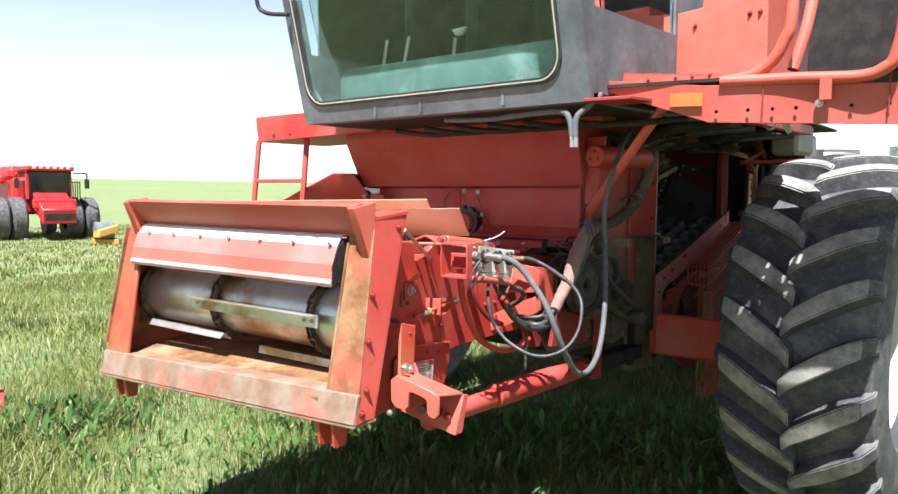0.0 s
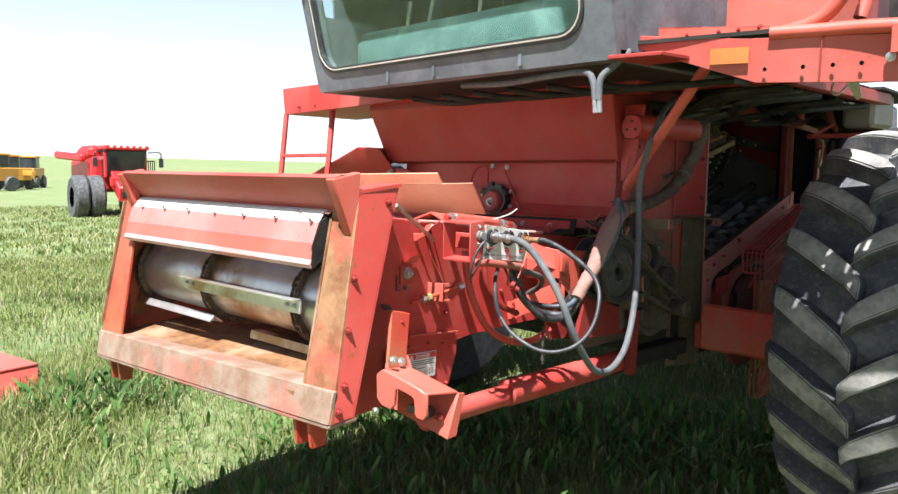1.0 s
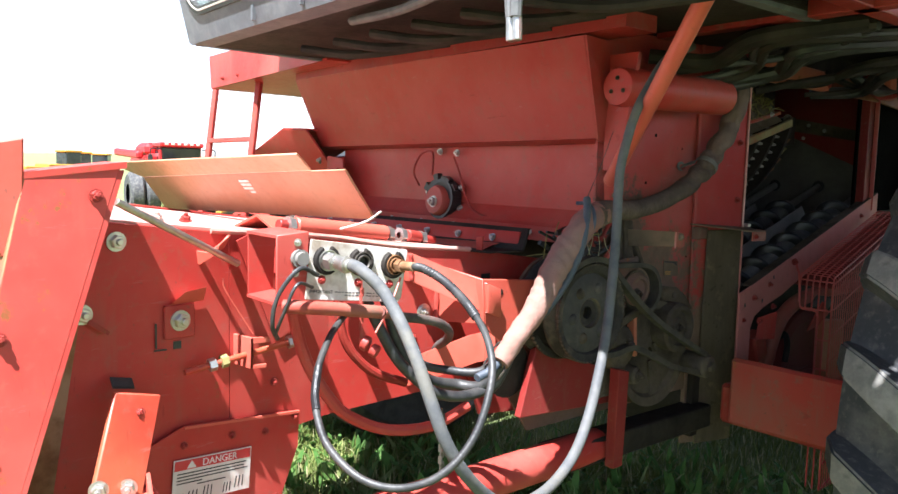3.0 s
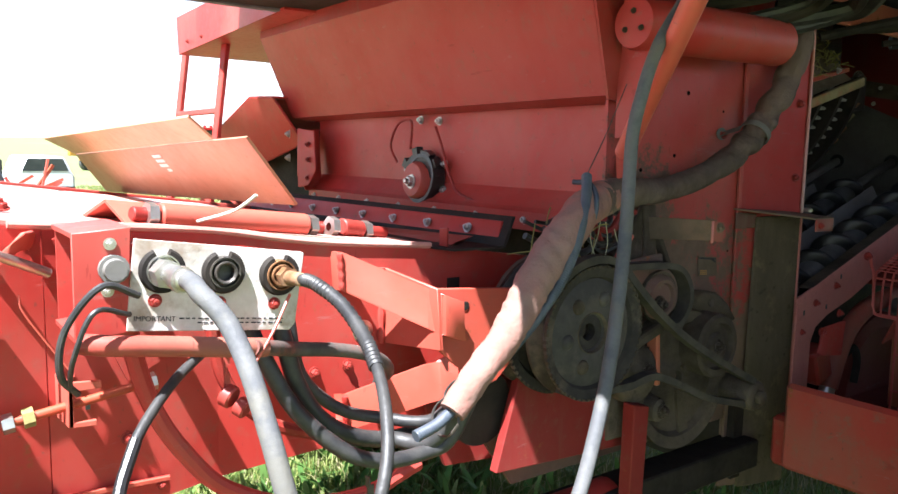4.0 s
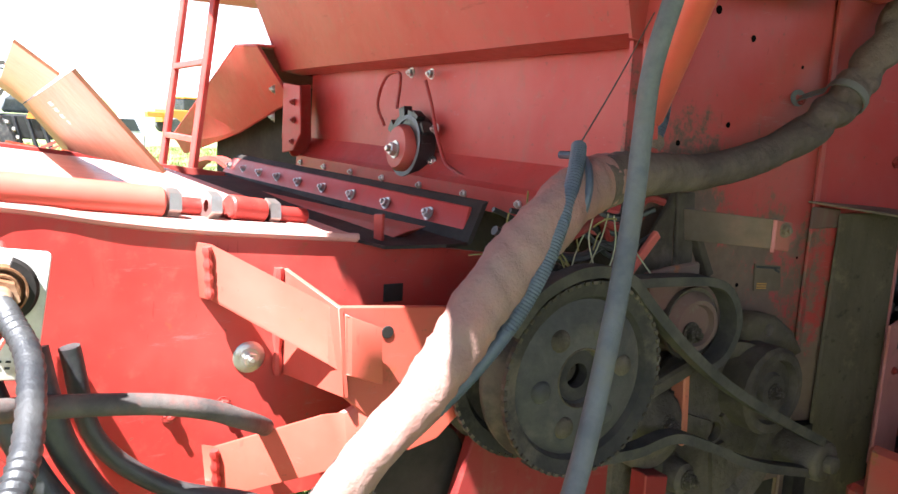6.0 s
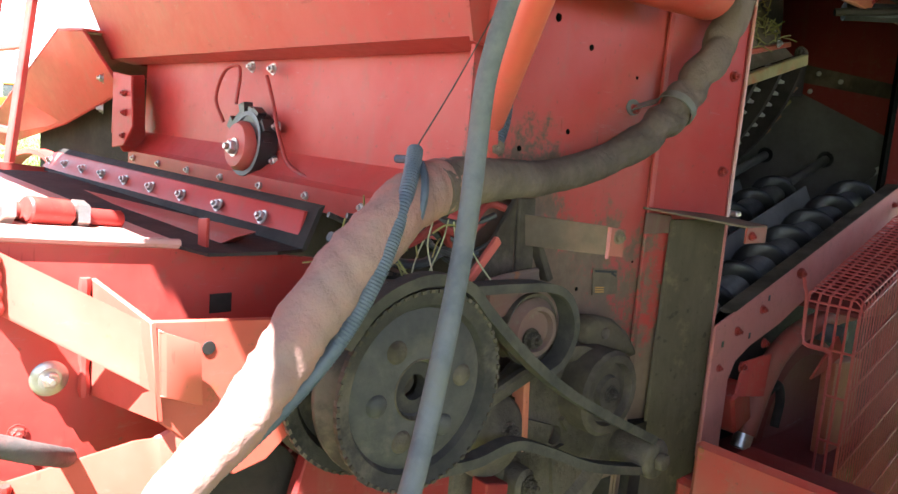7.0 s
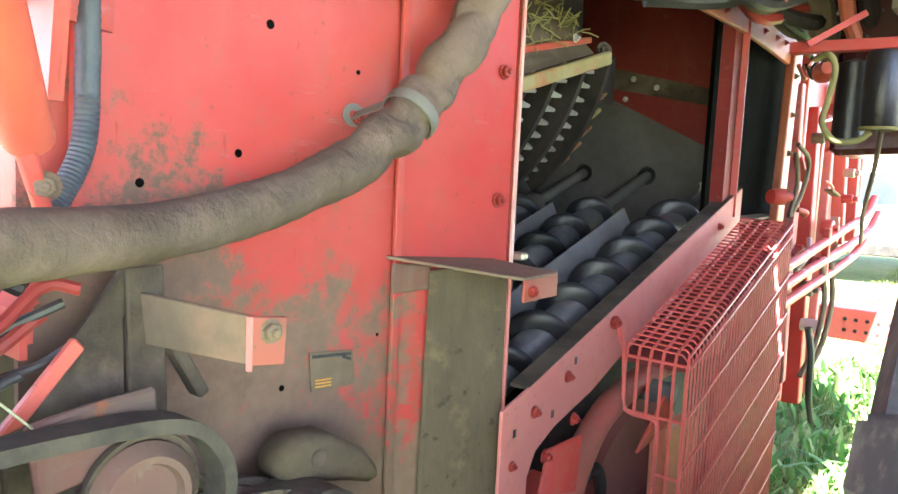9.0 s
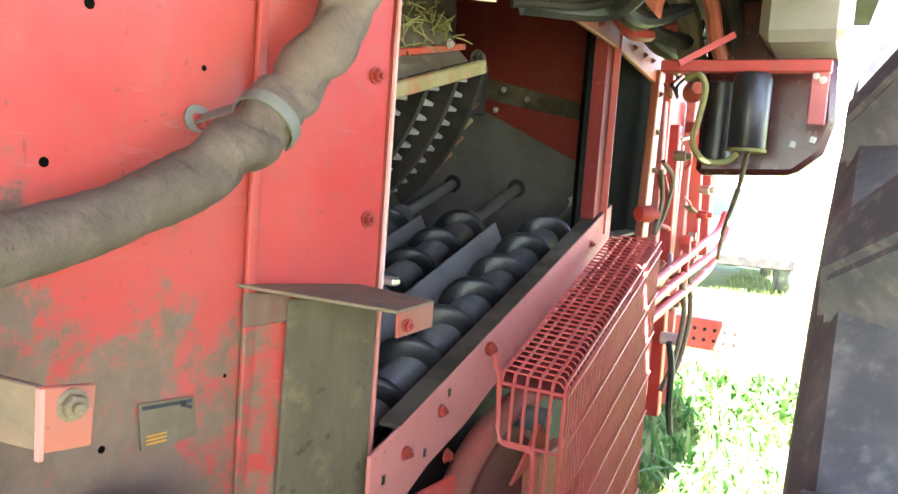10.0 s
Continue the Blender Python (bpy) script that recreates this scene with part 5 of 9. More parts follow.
def build_body():
    # hood over the feeder throat
    bm = B()
    slab(bm, [V(-3.06, 4.50, 1.637), V(-1.61, 4.50, 1.643), V(-1.58, 4.40, 1.895), V(-3.10, 4.40, 1.905)], (0, 0.006, 0))
    slab(bm, [V(-3.06, 4.50, 1.637), V(-1.61, 4.50, 1.643), V(-1.61, 4.56, 1.632), V(-3.06, 4.56, 1.627)], (0, 0, 0.005))
    hood = part("hood", bm, HOOD_RED, combine, "large plain red hood panel")
    bm = B()
    slab(bm, [V(-1.608, 4.50, 1.636), V(-1.578, 4.40, 1.895), V(-1.61, 4.60, 1.895), V(-1.61, 4.60, 1.625)], (0.006, 0, 0))
    part("hood_end", bm, HOOD_RED, hood)
    bm = B()
    slab(bm, [V(-3.06, 4.50, 1.635), V(-3.10, 4.40, 1.905), V(-3.08, 4.60, 1.905), V(-3.04, 4.60, 1.625)], (-0.006, 0, 0))
    part("hood_end", bm, HOOD_RED, hood)
    bm = B()
    slab(bm, [V(-3.10, 4.40, 1.90), V(-1.45, 4.40, 1.90), V(-1.45, 4.40, 2.0), V(-3.10, 4.40, 2.0)], (0, 0.12, 0))
    part("cross_beam", bm, RED_DARK, combine)
    # front wall below, leaning back at the foot
    bm = B()
    sheet(bm, [(4.53, 1.36), (4.532, 1.40), (4.572, 1.445), (4.575, 1.66)], -3.0, -1.62, -0.008)
    front = part("front_wall", bm, RED, combine, "dusty red front wall above the feeder")
    bm = B()
    sheet(bm, [(4.525, 1.352), (4.525, 1.392), (4.535, 1.398)], -2.975, -1.60, 0.006)
    fs = part("bolted_strip", bm, RED, front, "red strip with a row of bolts")
    for k in range(8):
        bolt((-2.93 + k * 0.178, 4.522, 1.375), (0, -1, 0.1), 0.011, fs)
    bm = B()
    slab(bm, [V(-2.985, 4.56, 1.60), V(-2.985, 4.48, 1.59), V(-2.965, 4.47, 1.44), V(-2.965, 4.50, 1.39), V(-2.965, 4.56, 1.39)], (0.008, 0, 0))
    slab(bm, [V(-2.975, 4.475, 1.60), V(-2.88, 4.49, 1.59), V(-2.865, 4.49, 1.46), V(-2.90, 4.48, 1.41), V(-2.96, 4.47, 1.40)], (0, 0.006, 0))
    gs = part("gusset", bm, RED, front, bevel=0.002)
    for x, z in ((-2.905, 1.545), (-2.90, 1.495), (-2.905, 1.435)):
        bolt((x, 4.482, z), (0, -1, 0), 0.010, gs, BOLT_RED)
    for z in (1.58, 1.50):
        bolt((-3.0, 4.46, z), (-0.3, -1, 0), 0.014, gs)
    # seal strip lying between feeder and wall
    bm = B()
    slab(bm, [V(-3.03, 4.318, 1.338), V(-1.68, 4.289, 1.351), V(-1.685, 4.302, 1.394), V(-3.02, 4.347, 1.378)], (0, 0.006, 0))
    ss = part("seal_strip", bm, RED, front, "red clamping strip with shiny bolts", bevel=0.001)
    for k in range(9):
        t = (k + 0.35) / 9
        bolt((-3.02 + 1.34 * t, 4.325 - 0.036 * t, 1.359 + 0.016 * t), (0.02, -1, 0.45), 0.0105, ss)
    bm = B()
    slab(bm, [V(-3.05, 4.315, 1.330), V(-1.655, 4.282, 1.345), V(-1.665, 4.312, 1.400), V(-3.03, 4.36, 1.384)], (0, 0.009, 0.004))
    part("rubber_seal", bm, DARK, front, "black rubber seal")
    bm = B()
    slab(bm, [V(-2.9, 4.17, 1.335), V(-1.80, 4.12, 1.348), V(-1.63, 4.148, 1.350), V(-1.612, 4.225, 1.352), V(-1.66, 4.29, 1.345), V(-2.9, 4.33, 1.33)], (0, 0, 0.004))
    part("seal_pan", bm, DARK, front, "dark grimy pan edge under the seal")
    bm = B()
    slab(bm, [V(-3.06, 4.20, 1.283), V(-1.72, 4.19, 1.343), V(-1.69, 4.21, 1.362), V(-3.06, 4.22, 1.314)], (0, 0.03, 0.006))
    sb = part("sloping_bar", bm, RED_DUSTY, front, "dusty red bar under the clamping strip", bevel=0.002)
    bm = B()
    slab(bm, [V(-1.70, 4.165, 1.385), V(-1.675, 4.165, 1.388), V(-1.675, 4.165, 1.352), V(-1.70, 4.165, 1.350)], (0, 0.004, 0))
    lt = part("lug_tab", bm, RED_DARK, sb, bevel=0.001)
    # round bearing stub with dirt hole and wires
    c = V(-2.315, 4.562, 1.445)
    bm = B()
    lathe(bm, [(0, 0), (0, 0.052), (0.045, 0.052), (0.055, 0.045), (0.055, 0)], c, (0, -1, 0.1), 28)
    rb = part("bearing_stub", bm, RED, front, "red round bearing stub in a torn opening")
    bolt(c + V(0, -0.054, 0.0), (0, -1, 0.1), 0.02, rb)
    bm = B()
    for k in range(11):
        a = radians(20 + k * 14)
        r0 = 0.056
        r1 = 0.085 + 0.012 * math.sin(k * 2.3)
        da = radians(8)
        slab(bm, [c + V(math.cos(a - da) * r0, -0.012, math.sin(a - da) * r0), c + V(math.cos(a + da) * r0, -0.012, math.sin(a + da) * r0), c + V(math.cos(a + da) * r1, -0.012, math.sin(a + da) * r1), c + V(math.cos(a - da) * r1, -0.012, math.sin(a - da) * r1)], (0, -0.02, 0))
    lathe(bm, [(0.0, 0.058), (0.0, 0.068), (0.04, 0.068), (0.04, 0.058)], c + V(0.014, 0, 0.006), (0, -1, 0.1), 24, True)
    part("torn_rim", bm, BLACK, rb)
    bm = B()
    tube(bm, [c + V(-0.13, -0.02, 0.05), c + V(-0.15, -0.03, 0.10), c + V(-0.11, -0.03, 0.16), c + V(-0.05, -0.025, 0.165), c + V(-0.03, -0.04, 0.09)], 0.004, 8)
    tube(bm, [c + V(0.06, -0.02, 0.15), c + V(0.09, -0.02, 0.10), c + V(0.13, -0.02, 0.02), c + V(0.19, -0.02, -0.03), c + V(0.40, -0.02, -0.055), c + V(0.62, -0.02, -0.06)], 0.004, 8)
    part("wire", bm, RED_DARK, front)
    for dx, dz in ((-0.03, 0.17), (0.06, 0.165), (-0.09, 0.03), (0.09, 0.05), (0.085, -0.02)):
        bolt(c + V(dx, -0.005, dz), (0, -1, 0), 0.012, front)
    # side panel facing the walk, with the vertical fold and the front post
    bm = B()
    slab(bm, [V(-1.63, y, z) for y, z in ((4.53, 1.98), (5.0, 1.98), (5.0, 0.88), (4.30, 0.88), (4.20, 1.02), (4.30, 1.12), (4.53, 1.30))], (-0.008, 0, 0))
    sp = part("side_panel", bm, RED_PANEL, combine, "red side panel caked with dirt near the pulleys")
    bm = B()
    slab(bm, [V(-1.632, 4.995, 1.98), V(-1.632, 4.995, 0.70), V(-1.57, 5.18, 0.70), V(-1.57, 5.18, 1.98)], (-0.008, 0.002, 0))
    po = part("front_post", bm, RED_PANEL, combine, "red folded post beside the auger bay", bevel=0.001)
    bm = B()
    slab(bm, [V(-1.57, 5.18, 1.98), V(-1.57, 5.18, 0.90), V(-1.61, 5.19, 0.90), V(-1.61, 5.19, 1.98)], (0, -0.006, 0))
    part("post_return", bm, RED_DARK, po)
    bm = B()
    box(bm, (-1.566, 5.179, 1.68), (0.005, 0.006, 0.60))
    part("worn_edge", bm, BARE_EDGE, po, "edge worn to bare pale metal", bevel=0.001)
    bm = B()
    box(bm, (-1.566, 5.179, 1.14), (0.005, 0.006, 0.48))
    part("post_edge", bm, PINK, po, bevel=0.001)
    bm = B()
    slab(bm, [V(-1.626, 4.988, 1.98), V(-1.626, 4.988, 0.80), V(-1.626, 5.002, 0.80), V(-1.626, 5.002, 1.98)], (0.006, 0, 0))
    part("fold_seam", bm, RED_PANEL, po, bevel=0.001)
    for z in (1.66, 1.48):
        bolt((-1.578, 5.155, z), (1, -0.2, 0), 0.011, po, BOLT_RED)
    bm = B()
    slab(bm, [V(-1.607, 5.040, 1.385), V(-1.570, 5.172, 1.388), V(-1.570, 5.174, 0.70), V(-1.609, 5.03, 0.70)], (0.007, 0, 0))
    part("caked_plate", bm, STREAKED, combine, "vertical plate caked with olive-grey dirt", bevel=0.003)
    bm = B()
    box(bm, (-1.56, 5.19, 1.40), (0.024, 0.018, 0.011))
    part("pale_clip", bm, ZINC, po, bevel=0.003)
    # small shelf bracket on the post
    bm = B()
    slab(bm, [V(-1.627, 4.978, 1.402), V(-1.455, 5.043, 1.389), V(-1.47, 5.15, 1.387), V(-1.585, 5.15, 1.393)], (0, 0, 0.004))
    sh = part("shelf_bracket", bm, PINK_DIRT, combine, "small dusty shelf bracket", bevel=0.001)
    bm = B()
    slab(bm, [V(-1.455, 5.045, 1.390), V(-1.47, 5.15, 1.388), V(-1.47, 5.15, 1.358), V(-1.455, 5.045, 1.362)], (-0.004, 0, 0))
    part("shelf_lip", bm, RED_DUSTY, sh, bevel=0.001)
    bm = B()
    slab(bm, [V(-1.624, 4.984, 1.396), V(-1.61, 5.045, 1.392), V(-1.61, 5.045, 1.358), V(-1.624, 4.984, 1.356)], (0.005, 0.002, 0))
    part("shelf_foot", bm, RED_CAKED, sh, bevel=0.002)
    bolt((-1.453, 5.06, 1.375), (1, -0.3, 0), 0.008, sh, BOLT_RED)
    # holes in the panel
    for y, z, r in ((4.787, 1.666, 0.007), (4.749, 1.528, 0.006), (4.639, 1.496, 0.006), (4.92, 1.632, 0.004), (4.70, 1.70, 0.009), (4.814, 1.263, 0.005), (4.97, 1.303, 0.003), (4.833, 1.195, 0.004)):
        bm = B()
        rod(bm, (-1.631, y, z), (-1.6285, y, z), r * 0.75, 8)
        part("hole", bm, VOID, sp)
    # grimy tab, label, brackets
    bm = B()
    slab(bm, [V(-1.615, 4.612, 1.400), V(-1.43, 4.611, 1.405), V(-1.43, 4.614, 1.366), V(-1.615, 4.616, 1.352)], (0, 0.006, 0))
    tb = part("tab_bracket", bm, PINK_DIRT, combine, "pale dusty bracket arm", bevel=0.001)
    bm = B()
    slab(bm, [V(-1.430, 4.612, 1.405), V(-1.430, 4.648, 1.400), V(-1.430, 4.646, 1.362), V(-1.430, 4.614, 1.366)], (0.005, 0, 0))
    part("tab_end", bm, RED_DUSTY, tb, bevel=0.001)
    bm = B()
    box(bm, (-1.4265, 4.6125, 1.383), (0.004, 0.003, 0.042))
    part("tab_edge", bm, PINK, tb)
    bolt((-1.425, 4.631, 1.391), (1, -0.2, 0), 0.010, tb, BOLT_PINK)
    bm = B()
    slab(bm, [V(-1.628, 4.852, 1.298), V(-1.628, 4.923, 1.291), V(-1.628, 4.930, 1.246), V(-1.628, 4.857, 1.250)], (0.0015, 0, 0))
    dp = part("data_plate", bm, PINK_DIRT, sp, "dirty unreadable data plate")
    for a, b, z in ((4.856, 4.920, 1.290), (4.905, 4.920, 1.283)):
        bm = B()
        slab(bm, [V(-1.6262, a, z + 0.005), V(-1.6262, b, z - 0.001), V(-1.6262, b, z - 0.005), V(-1.6262, a, z + 0.001)], (0.0006, 0, 0))
        part("plate_print", bm, INK, dp)
    for k in range(3):
        bm = B()
        slab(bm, [V(-1.6262, 4.862, 1.264 - k * 0.004), V(-1.6262, 4.888, 1.262 - k * 0.004), V(-1.6262, 4.888, 1.260 - k * 0.004), V(-1.6262, 4.862, 1.262 - k * 0.004)], (0.0006, 0, 0))
        part("plate_print", bm, YELLOW, dp)
    bm = B()
    slab(bm, [V(-1.58, 4.496, 1.300), V(-1.58, 4.547, 1.359), V(-1.59, 4.606, 1.428), V(-1.59, 4.622, 1.42), V(-1.585, 4.60, 1.38), V(-1.58, 4.60, 1.26), V(-1.58, 4.50, 1.24)], (-0.01, 0, 0))
    gp = part("gear_plate", bm, GRIME, combine, "three-cornered plate grey with dirt", bevel=0.002)
    bm = B()
    strap(bm, [V(-1.582, 4.618, 1.425), V(-1.578, 4.618, 1.37), V(-1.574, 4.618, 1.30), V(-1.572, 4.618, 1.24)], 0.036, 0.008, (0, 1, 0))
    part("gear_post", bm, GRIME, gp, bevel=0.002)
    bm = B()
    beam(bm, (-1.575, 4.635, 1.36), (-1.575, 4.67, 1.30), 0.012, 0.020, (1, 0, 0))
    part("gear_brace", bm, GRIME, gp, bevel=0.002)
    # strip along the plate's edge, its lit look put into the colour
    bm = B()
    slab(bm, [V(-1.578, 4.487, 1.302), V(-1.578, 4.508, 1.307), V(-1.578, 4.558, 1.362), V(-1.578, 4.549, 1.372)], (0.010, 0, 0))
    part("lit_edge", bm, RED_BRIGHT, gp, "plate edge coloured bright red as lit", bevel=0.002)
    # brace tube from deck to body with its clevis
    bm = B()
    rod(bm, (-1.06, 4.19, 1.95), (-1.57, 4.515, 1.53), 0.019)
    br = part("brace", bm, RED_BRIGHT, combine, "red brace tube from deck to body")
    bm = B()
    slab(bm, [V(-1.58, 4.50, 1.545), V(-1.55, 4.49, 1.555), V(-1.57, 4.52, 1.475), V(-1.60, 4.53, 1.475)], (0.008, 0.01, 0))
    part("clevis", bm, RED, br, bevel=0.002)
    bolt((-1.565, 4.525, 1.495), (1, -0.5, 0), 0.012, br, BOLT_PINK)
    # round-ended cylinder under the deck
    bm = B()
    lathe(bm, [(0, 0), (0, 0.046), (0.01, 0.05), (0.48, 0.05), (0.48, 0)], (-1.535, 4.485, 1.772), (0, 1, 0.02), 28)
    cy = part("pressure_cylinder", bm, RED, combine, "red cylinder with a flat round end")
    for k in range(3):
        a = radians(90 + 120 * k)
        bolt((-1.535 + 0.022 * math.cos(a), 4.484, 1.772 + 0.022 * math.sin(a)), (0, -1, 0), 0.006, cy, BOLT_DIRT)
    bm = B()
    slab(bm, [V(-1.60, 4.52, 1.86), V(-1.50, 4.52, 1.86), V(-1.55, 4.52, 1.56), V(-1.60, 4.52, 1.56)], (0, 0.012, 0))
    part("front_strut", bm, RED, combine)


build_body()


def build_drive():
    """Belt drive low on the side panel."""
    def sheave(c, r, w, name, label, grooves=1, notched=False, rim=PULLEY):
        bm = B()
        prof = [(w * 0.35, 0.016), (w * 0.35, r * 0.78), (w * 0.1, r * 0.84), (0, r), (w * 0.12, r), (w * 0.5, r * 0.86), (w * 0.88, r), (w, r), (w * 0.9, r * 0.84), (w * 0.65, r * 0.78), (w * 0.65, 0.016)]
        lathe(bm, [(h - w, q) for h, q in prof], c, (1, 0, 0), 56, closed=True)
        ob = part(name, bm, rim, combine, label, smooth=30)
        if notched:
            bm = B()
            for k in range(60):
                a = 2 * math.pi * k / 60
                box(bm, Vector(c) + V(-0.002, math.cos(a) * r * 0.985, math.sin(a) * r * 0.985), (0.008, 0.004, 0.006), Matrix.Rotation(a, 3, "X"))
            tagged(part("rim_notch", bm, GRIME, ob), kind="stuff")
        return ob
    c1 = V(-1.465, 4.343, 1.210)
    p = sheave(c1, 0.122, 0.050, "drive_pulley", "large dusty grey drive pulley with notched rim", notched=True)
    bm = B()
    lathe(bm, [(-0.016, 0.032), (-0.008, 0.036), (-0.006, 0.060), (-0.008, 0.086), (-0.013, 0.098), (-0.020, 0.098), (-0.020, 0.032)], c1, (1, 0, 0), 48, closed=True)
    part("pulley_face", bm, PULLEY_FACE, p, "blue-grey worn steel face", smooth=40)
    for k in range(6):
        a = radians(60 * k + 8)
        bm = B()
        lathe(bm, [(-0.01, 0.016), (-0.003, 0.0135), (0.001, 0.010), (0.002, 0)], c1 + V(-0.002, 0.064 * math.cos(a), 0.064 * math.sin(a)), (1, 0, 0), 14)
        part("boss", bm, PULLEY_FACE if k % 2 else GRIME, p, smooth=50)
    bm = B()
    lathe(bm, [(-0.09, 0.034), (-0.012, 0.034), (-0.006, 0.037), (-0.010, 0.040), (-0.09, 0.040)], c1, (1, 0, 0), 28, closed=True)
    part("hub", bm, GRIME, p)
    bm = B()
    rod(bm, c1 - V(0.10, 0, 0), c1 - V(0.038, 0, 0), 0.017)
    part("shaft_end", bm, GRIME, p)
    bm = B()
    lathe(bm, [(-0.075, 0), (-0.072, 0.034)], c1, (1, 0, 0), 24)
    part("hub_bore", bm, VOID, p)
    sheave(c1 + V(-0.070, -0.022, 0.004), 0.126, 0.045, "drive_pulley", "second dusty grey pulley behind the first", notched=True)
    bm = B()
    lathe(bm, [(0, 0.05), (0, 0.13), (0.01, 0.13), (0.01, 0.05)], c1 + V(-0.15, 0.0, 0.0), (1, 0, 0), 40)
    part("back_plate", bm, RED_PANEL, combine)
    ci = V(-1.515, 4.578, 1.246)
    i = sheave(ci, 0.052, 0.05, "idler_pulley", "small red idler pulley caked with dirt", rim=GRIME)
    bm = B()
    lathe(bm, [(-0.03, 0.046), (0.0, 0.046), (0.012, 0.036), (0.012, 0.030), (0.004, 0.027), (0.004, 0)], ci, (1, -0.1, 0), 28)
    part("idler_face", bm, RED_CAKED, i)
    bolt(ci + V(0.004, -0.006, -0.012), (1, 0, 0), 0.016, i, BOLT_DIRT)
    bm = B()
    strap(bm, [V(-1.53, 4.50, 1.262), V(-1.53, 4.545, 1.268), V(-1.53, 4.60, 1.272)], 0.010, 0.06, (1, 0, 0))
    part("idler_arm", bm, RED_CAKED, i, bevel=0.003)
    c2 = V(-1.535, 4.70, 1.050)
    s2 = sheave(c2, 0.150, 0.05, "driven_pulley", "driven pulley under thick dirt", rim=GRIME)
    for k in range(3):
        a = radians(120 * k + 40)
        bm = B()
        beam(bm, c2 + V(-0.02, 0.02 * math.cos(a), 0.02 * math.sin(a)), c2 + V(-0.02, 0.125 * math.cos(a), 0.125 * math.sin(a)), 0.03, 0.02, (1, 0, 0))
        part("spoke", bm, GRIME, s2)
    ch = V(-1.500, 4.768, 1.122)
    bm = B()
    lathe(bm, [(-0.06, 0.070), (-0.006, 0.070), (0.0, 0.064), (0.0, 0.052), (-0.012, 0.048), (-0.012, 0.030), (-0.004, 0.026), (-0.004, 0)], ch, (1, 0, 0), 32)
    hb = part("hub_housing", bm, GRIME, combine, "round bearing housing under dirt", smooth=30)
    bolt(ch + V(-0.004, 0, 0), (1, 0, 0), 0.014, hb, BOLT_DIRT)
    c3 = V(-1.52, 4.535, 1.09)
    bm = B()
    lathe(bm, [(-0.07, 0.062), (-0.01, 0.062), (0.0, 0.052), (0.004, 0.034), (0.012, 0.028), (0.014, 0.016), (0.014, 0)], c3, (1, 0, 0), 24)
    box(bm, c3 + V(-0.07, 0.0, -0.06), (0.07, 0.10, 0.16))
    gx = part("gearbox", bm, GRIME, combine, "lumpy gearbox buried in dirt", bevel=0.006)
    bolt(c3 + V(0.012, 0.008, 0.012), (1, 0, 0.2), 0.016, gx, BOLT_DIRT)
    bm = B()
    beam(bm, (-1.515, 4.47, 1.145), (-1.515, 4.60, 1.190), 0.022, 0.018, (1, 0, 0))
    part("gear_arm", bm, GRIME, gx, bevel=0.004)
    bm = B()
    beam(bm, (-1.53, 4.583, 1.17), (-1.53, 4.592, 1.06), 0.012, 0.026, (1, 0, 0))
    part("gear_strap", bm, ORANGE_TONE, gx, "strap worn to orange paint", bevel=0.002)

    def belt(pts, w=0.018, t=0.012):
        bm = B()
        strap(bm, spline(pts, 6), w, t, (1, 0, 0))
        part("belt", bm, BELT, combine, "dusty drive belt")
    rim = lambda c, r, deg, x: V(x, c.y + r * math.cos(radians(deg)), c.z + r * math.sin(radians(deg)))
    belt([V(-1.50, 4.30, 1.326), V(-1.50, 4.406, 1.314), V(-1.50, 4.50, 1.311), V(-1.50, 4.575, 1.306), V(-1.50, 4.612, 1.292), V(-1.50, 4.633, 1.262), V(-1.50, 4.634, 1.232), V(-1.50, 4.615, 1.203), V(-1.50, 4.582, 1.190)], 0.030, 0.012)
    belt([rim(c1, 0.126, d, -1.473) for d in (150, 125, 100, 80, 62)] + [V(-1.47, 4.433, 1.290), V(-1.47, 4.509, 1.225), V(-1.47, 4.598, 1.163), V(-1.47, 4.704, 1.105), V(-1.47, 4.846, 1.035)], 0.022, 0.014)
    belt([rim(c1, 0.124, d, -1.480) for d in (235, 262, 285)] + [V(-1.48, 4.45, 1.088), V(-1.48, 4.52, 1.095), V(-1.48, 4.60, 1.065), V(-1.48, 4.70, 1.02), V(-1.48, 4.86, 0.975)], 0.022, 0.014)
    # tensioner, caliper-like lump and pipe, all under dirt
    bm = B()
    rod(bm, (-1.55, 4.862, 1.005), (-1.46, 4.862, 1.005), 0.034)
    rod(bm, (-1.46, 4.862, 1.005), (-1.445, 4.862, 1.005), 0.016, 6)
    part("tensioner", bm, GRIME, combine, bevel=0.003)
    bm = B()
    slab(bm, [V(-1.55, 4.752, 1.215), V(-1.55, 4.775, 1.232), V(-1.55, 4.825, 1.226), V(-1.55, 4.875, 1.196), V(-1.55, 4.906, 1.160), V(-1.55, 4.895, 1.148), V(-1.55, 4.85, 1.164), V(-1.55, 4.79, 1.180), V(-1.55, 4.755, 1.188)], (-0.05, 0, 0))
    cal = part("brake_caliper", bm, OLIVE, combine, "dirt-covered brake caliper", bevel=0.012, smooth=60)
    bm = B()
    rod(bm, (-1.56, 4.80, 1.206), (-1.546, 4.80, 1.206), 0.010, 12)
    rod(bm, (-1.59, 4.765, 1.172), (-1.555, 4.765, 1.172), 0.013, 12)
    part("caliper_pin", bm, GRIME, cal)
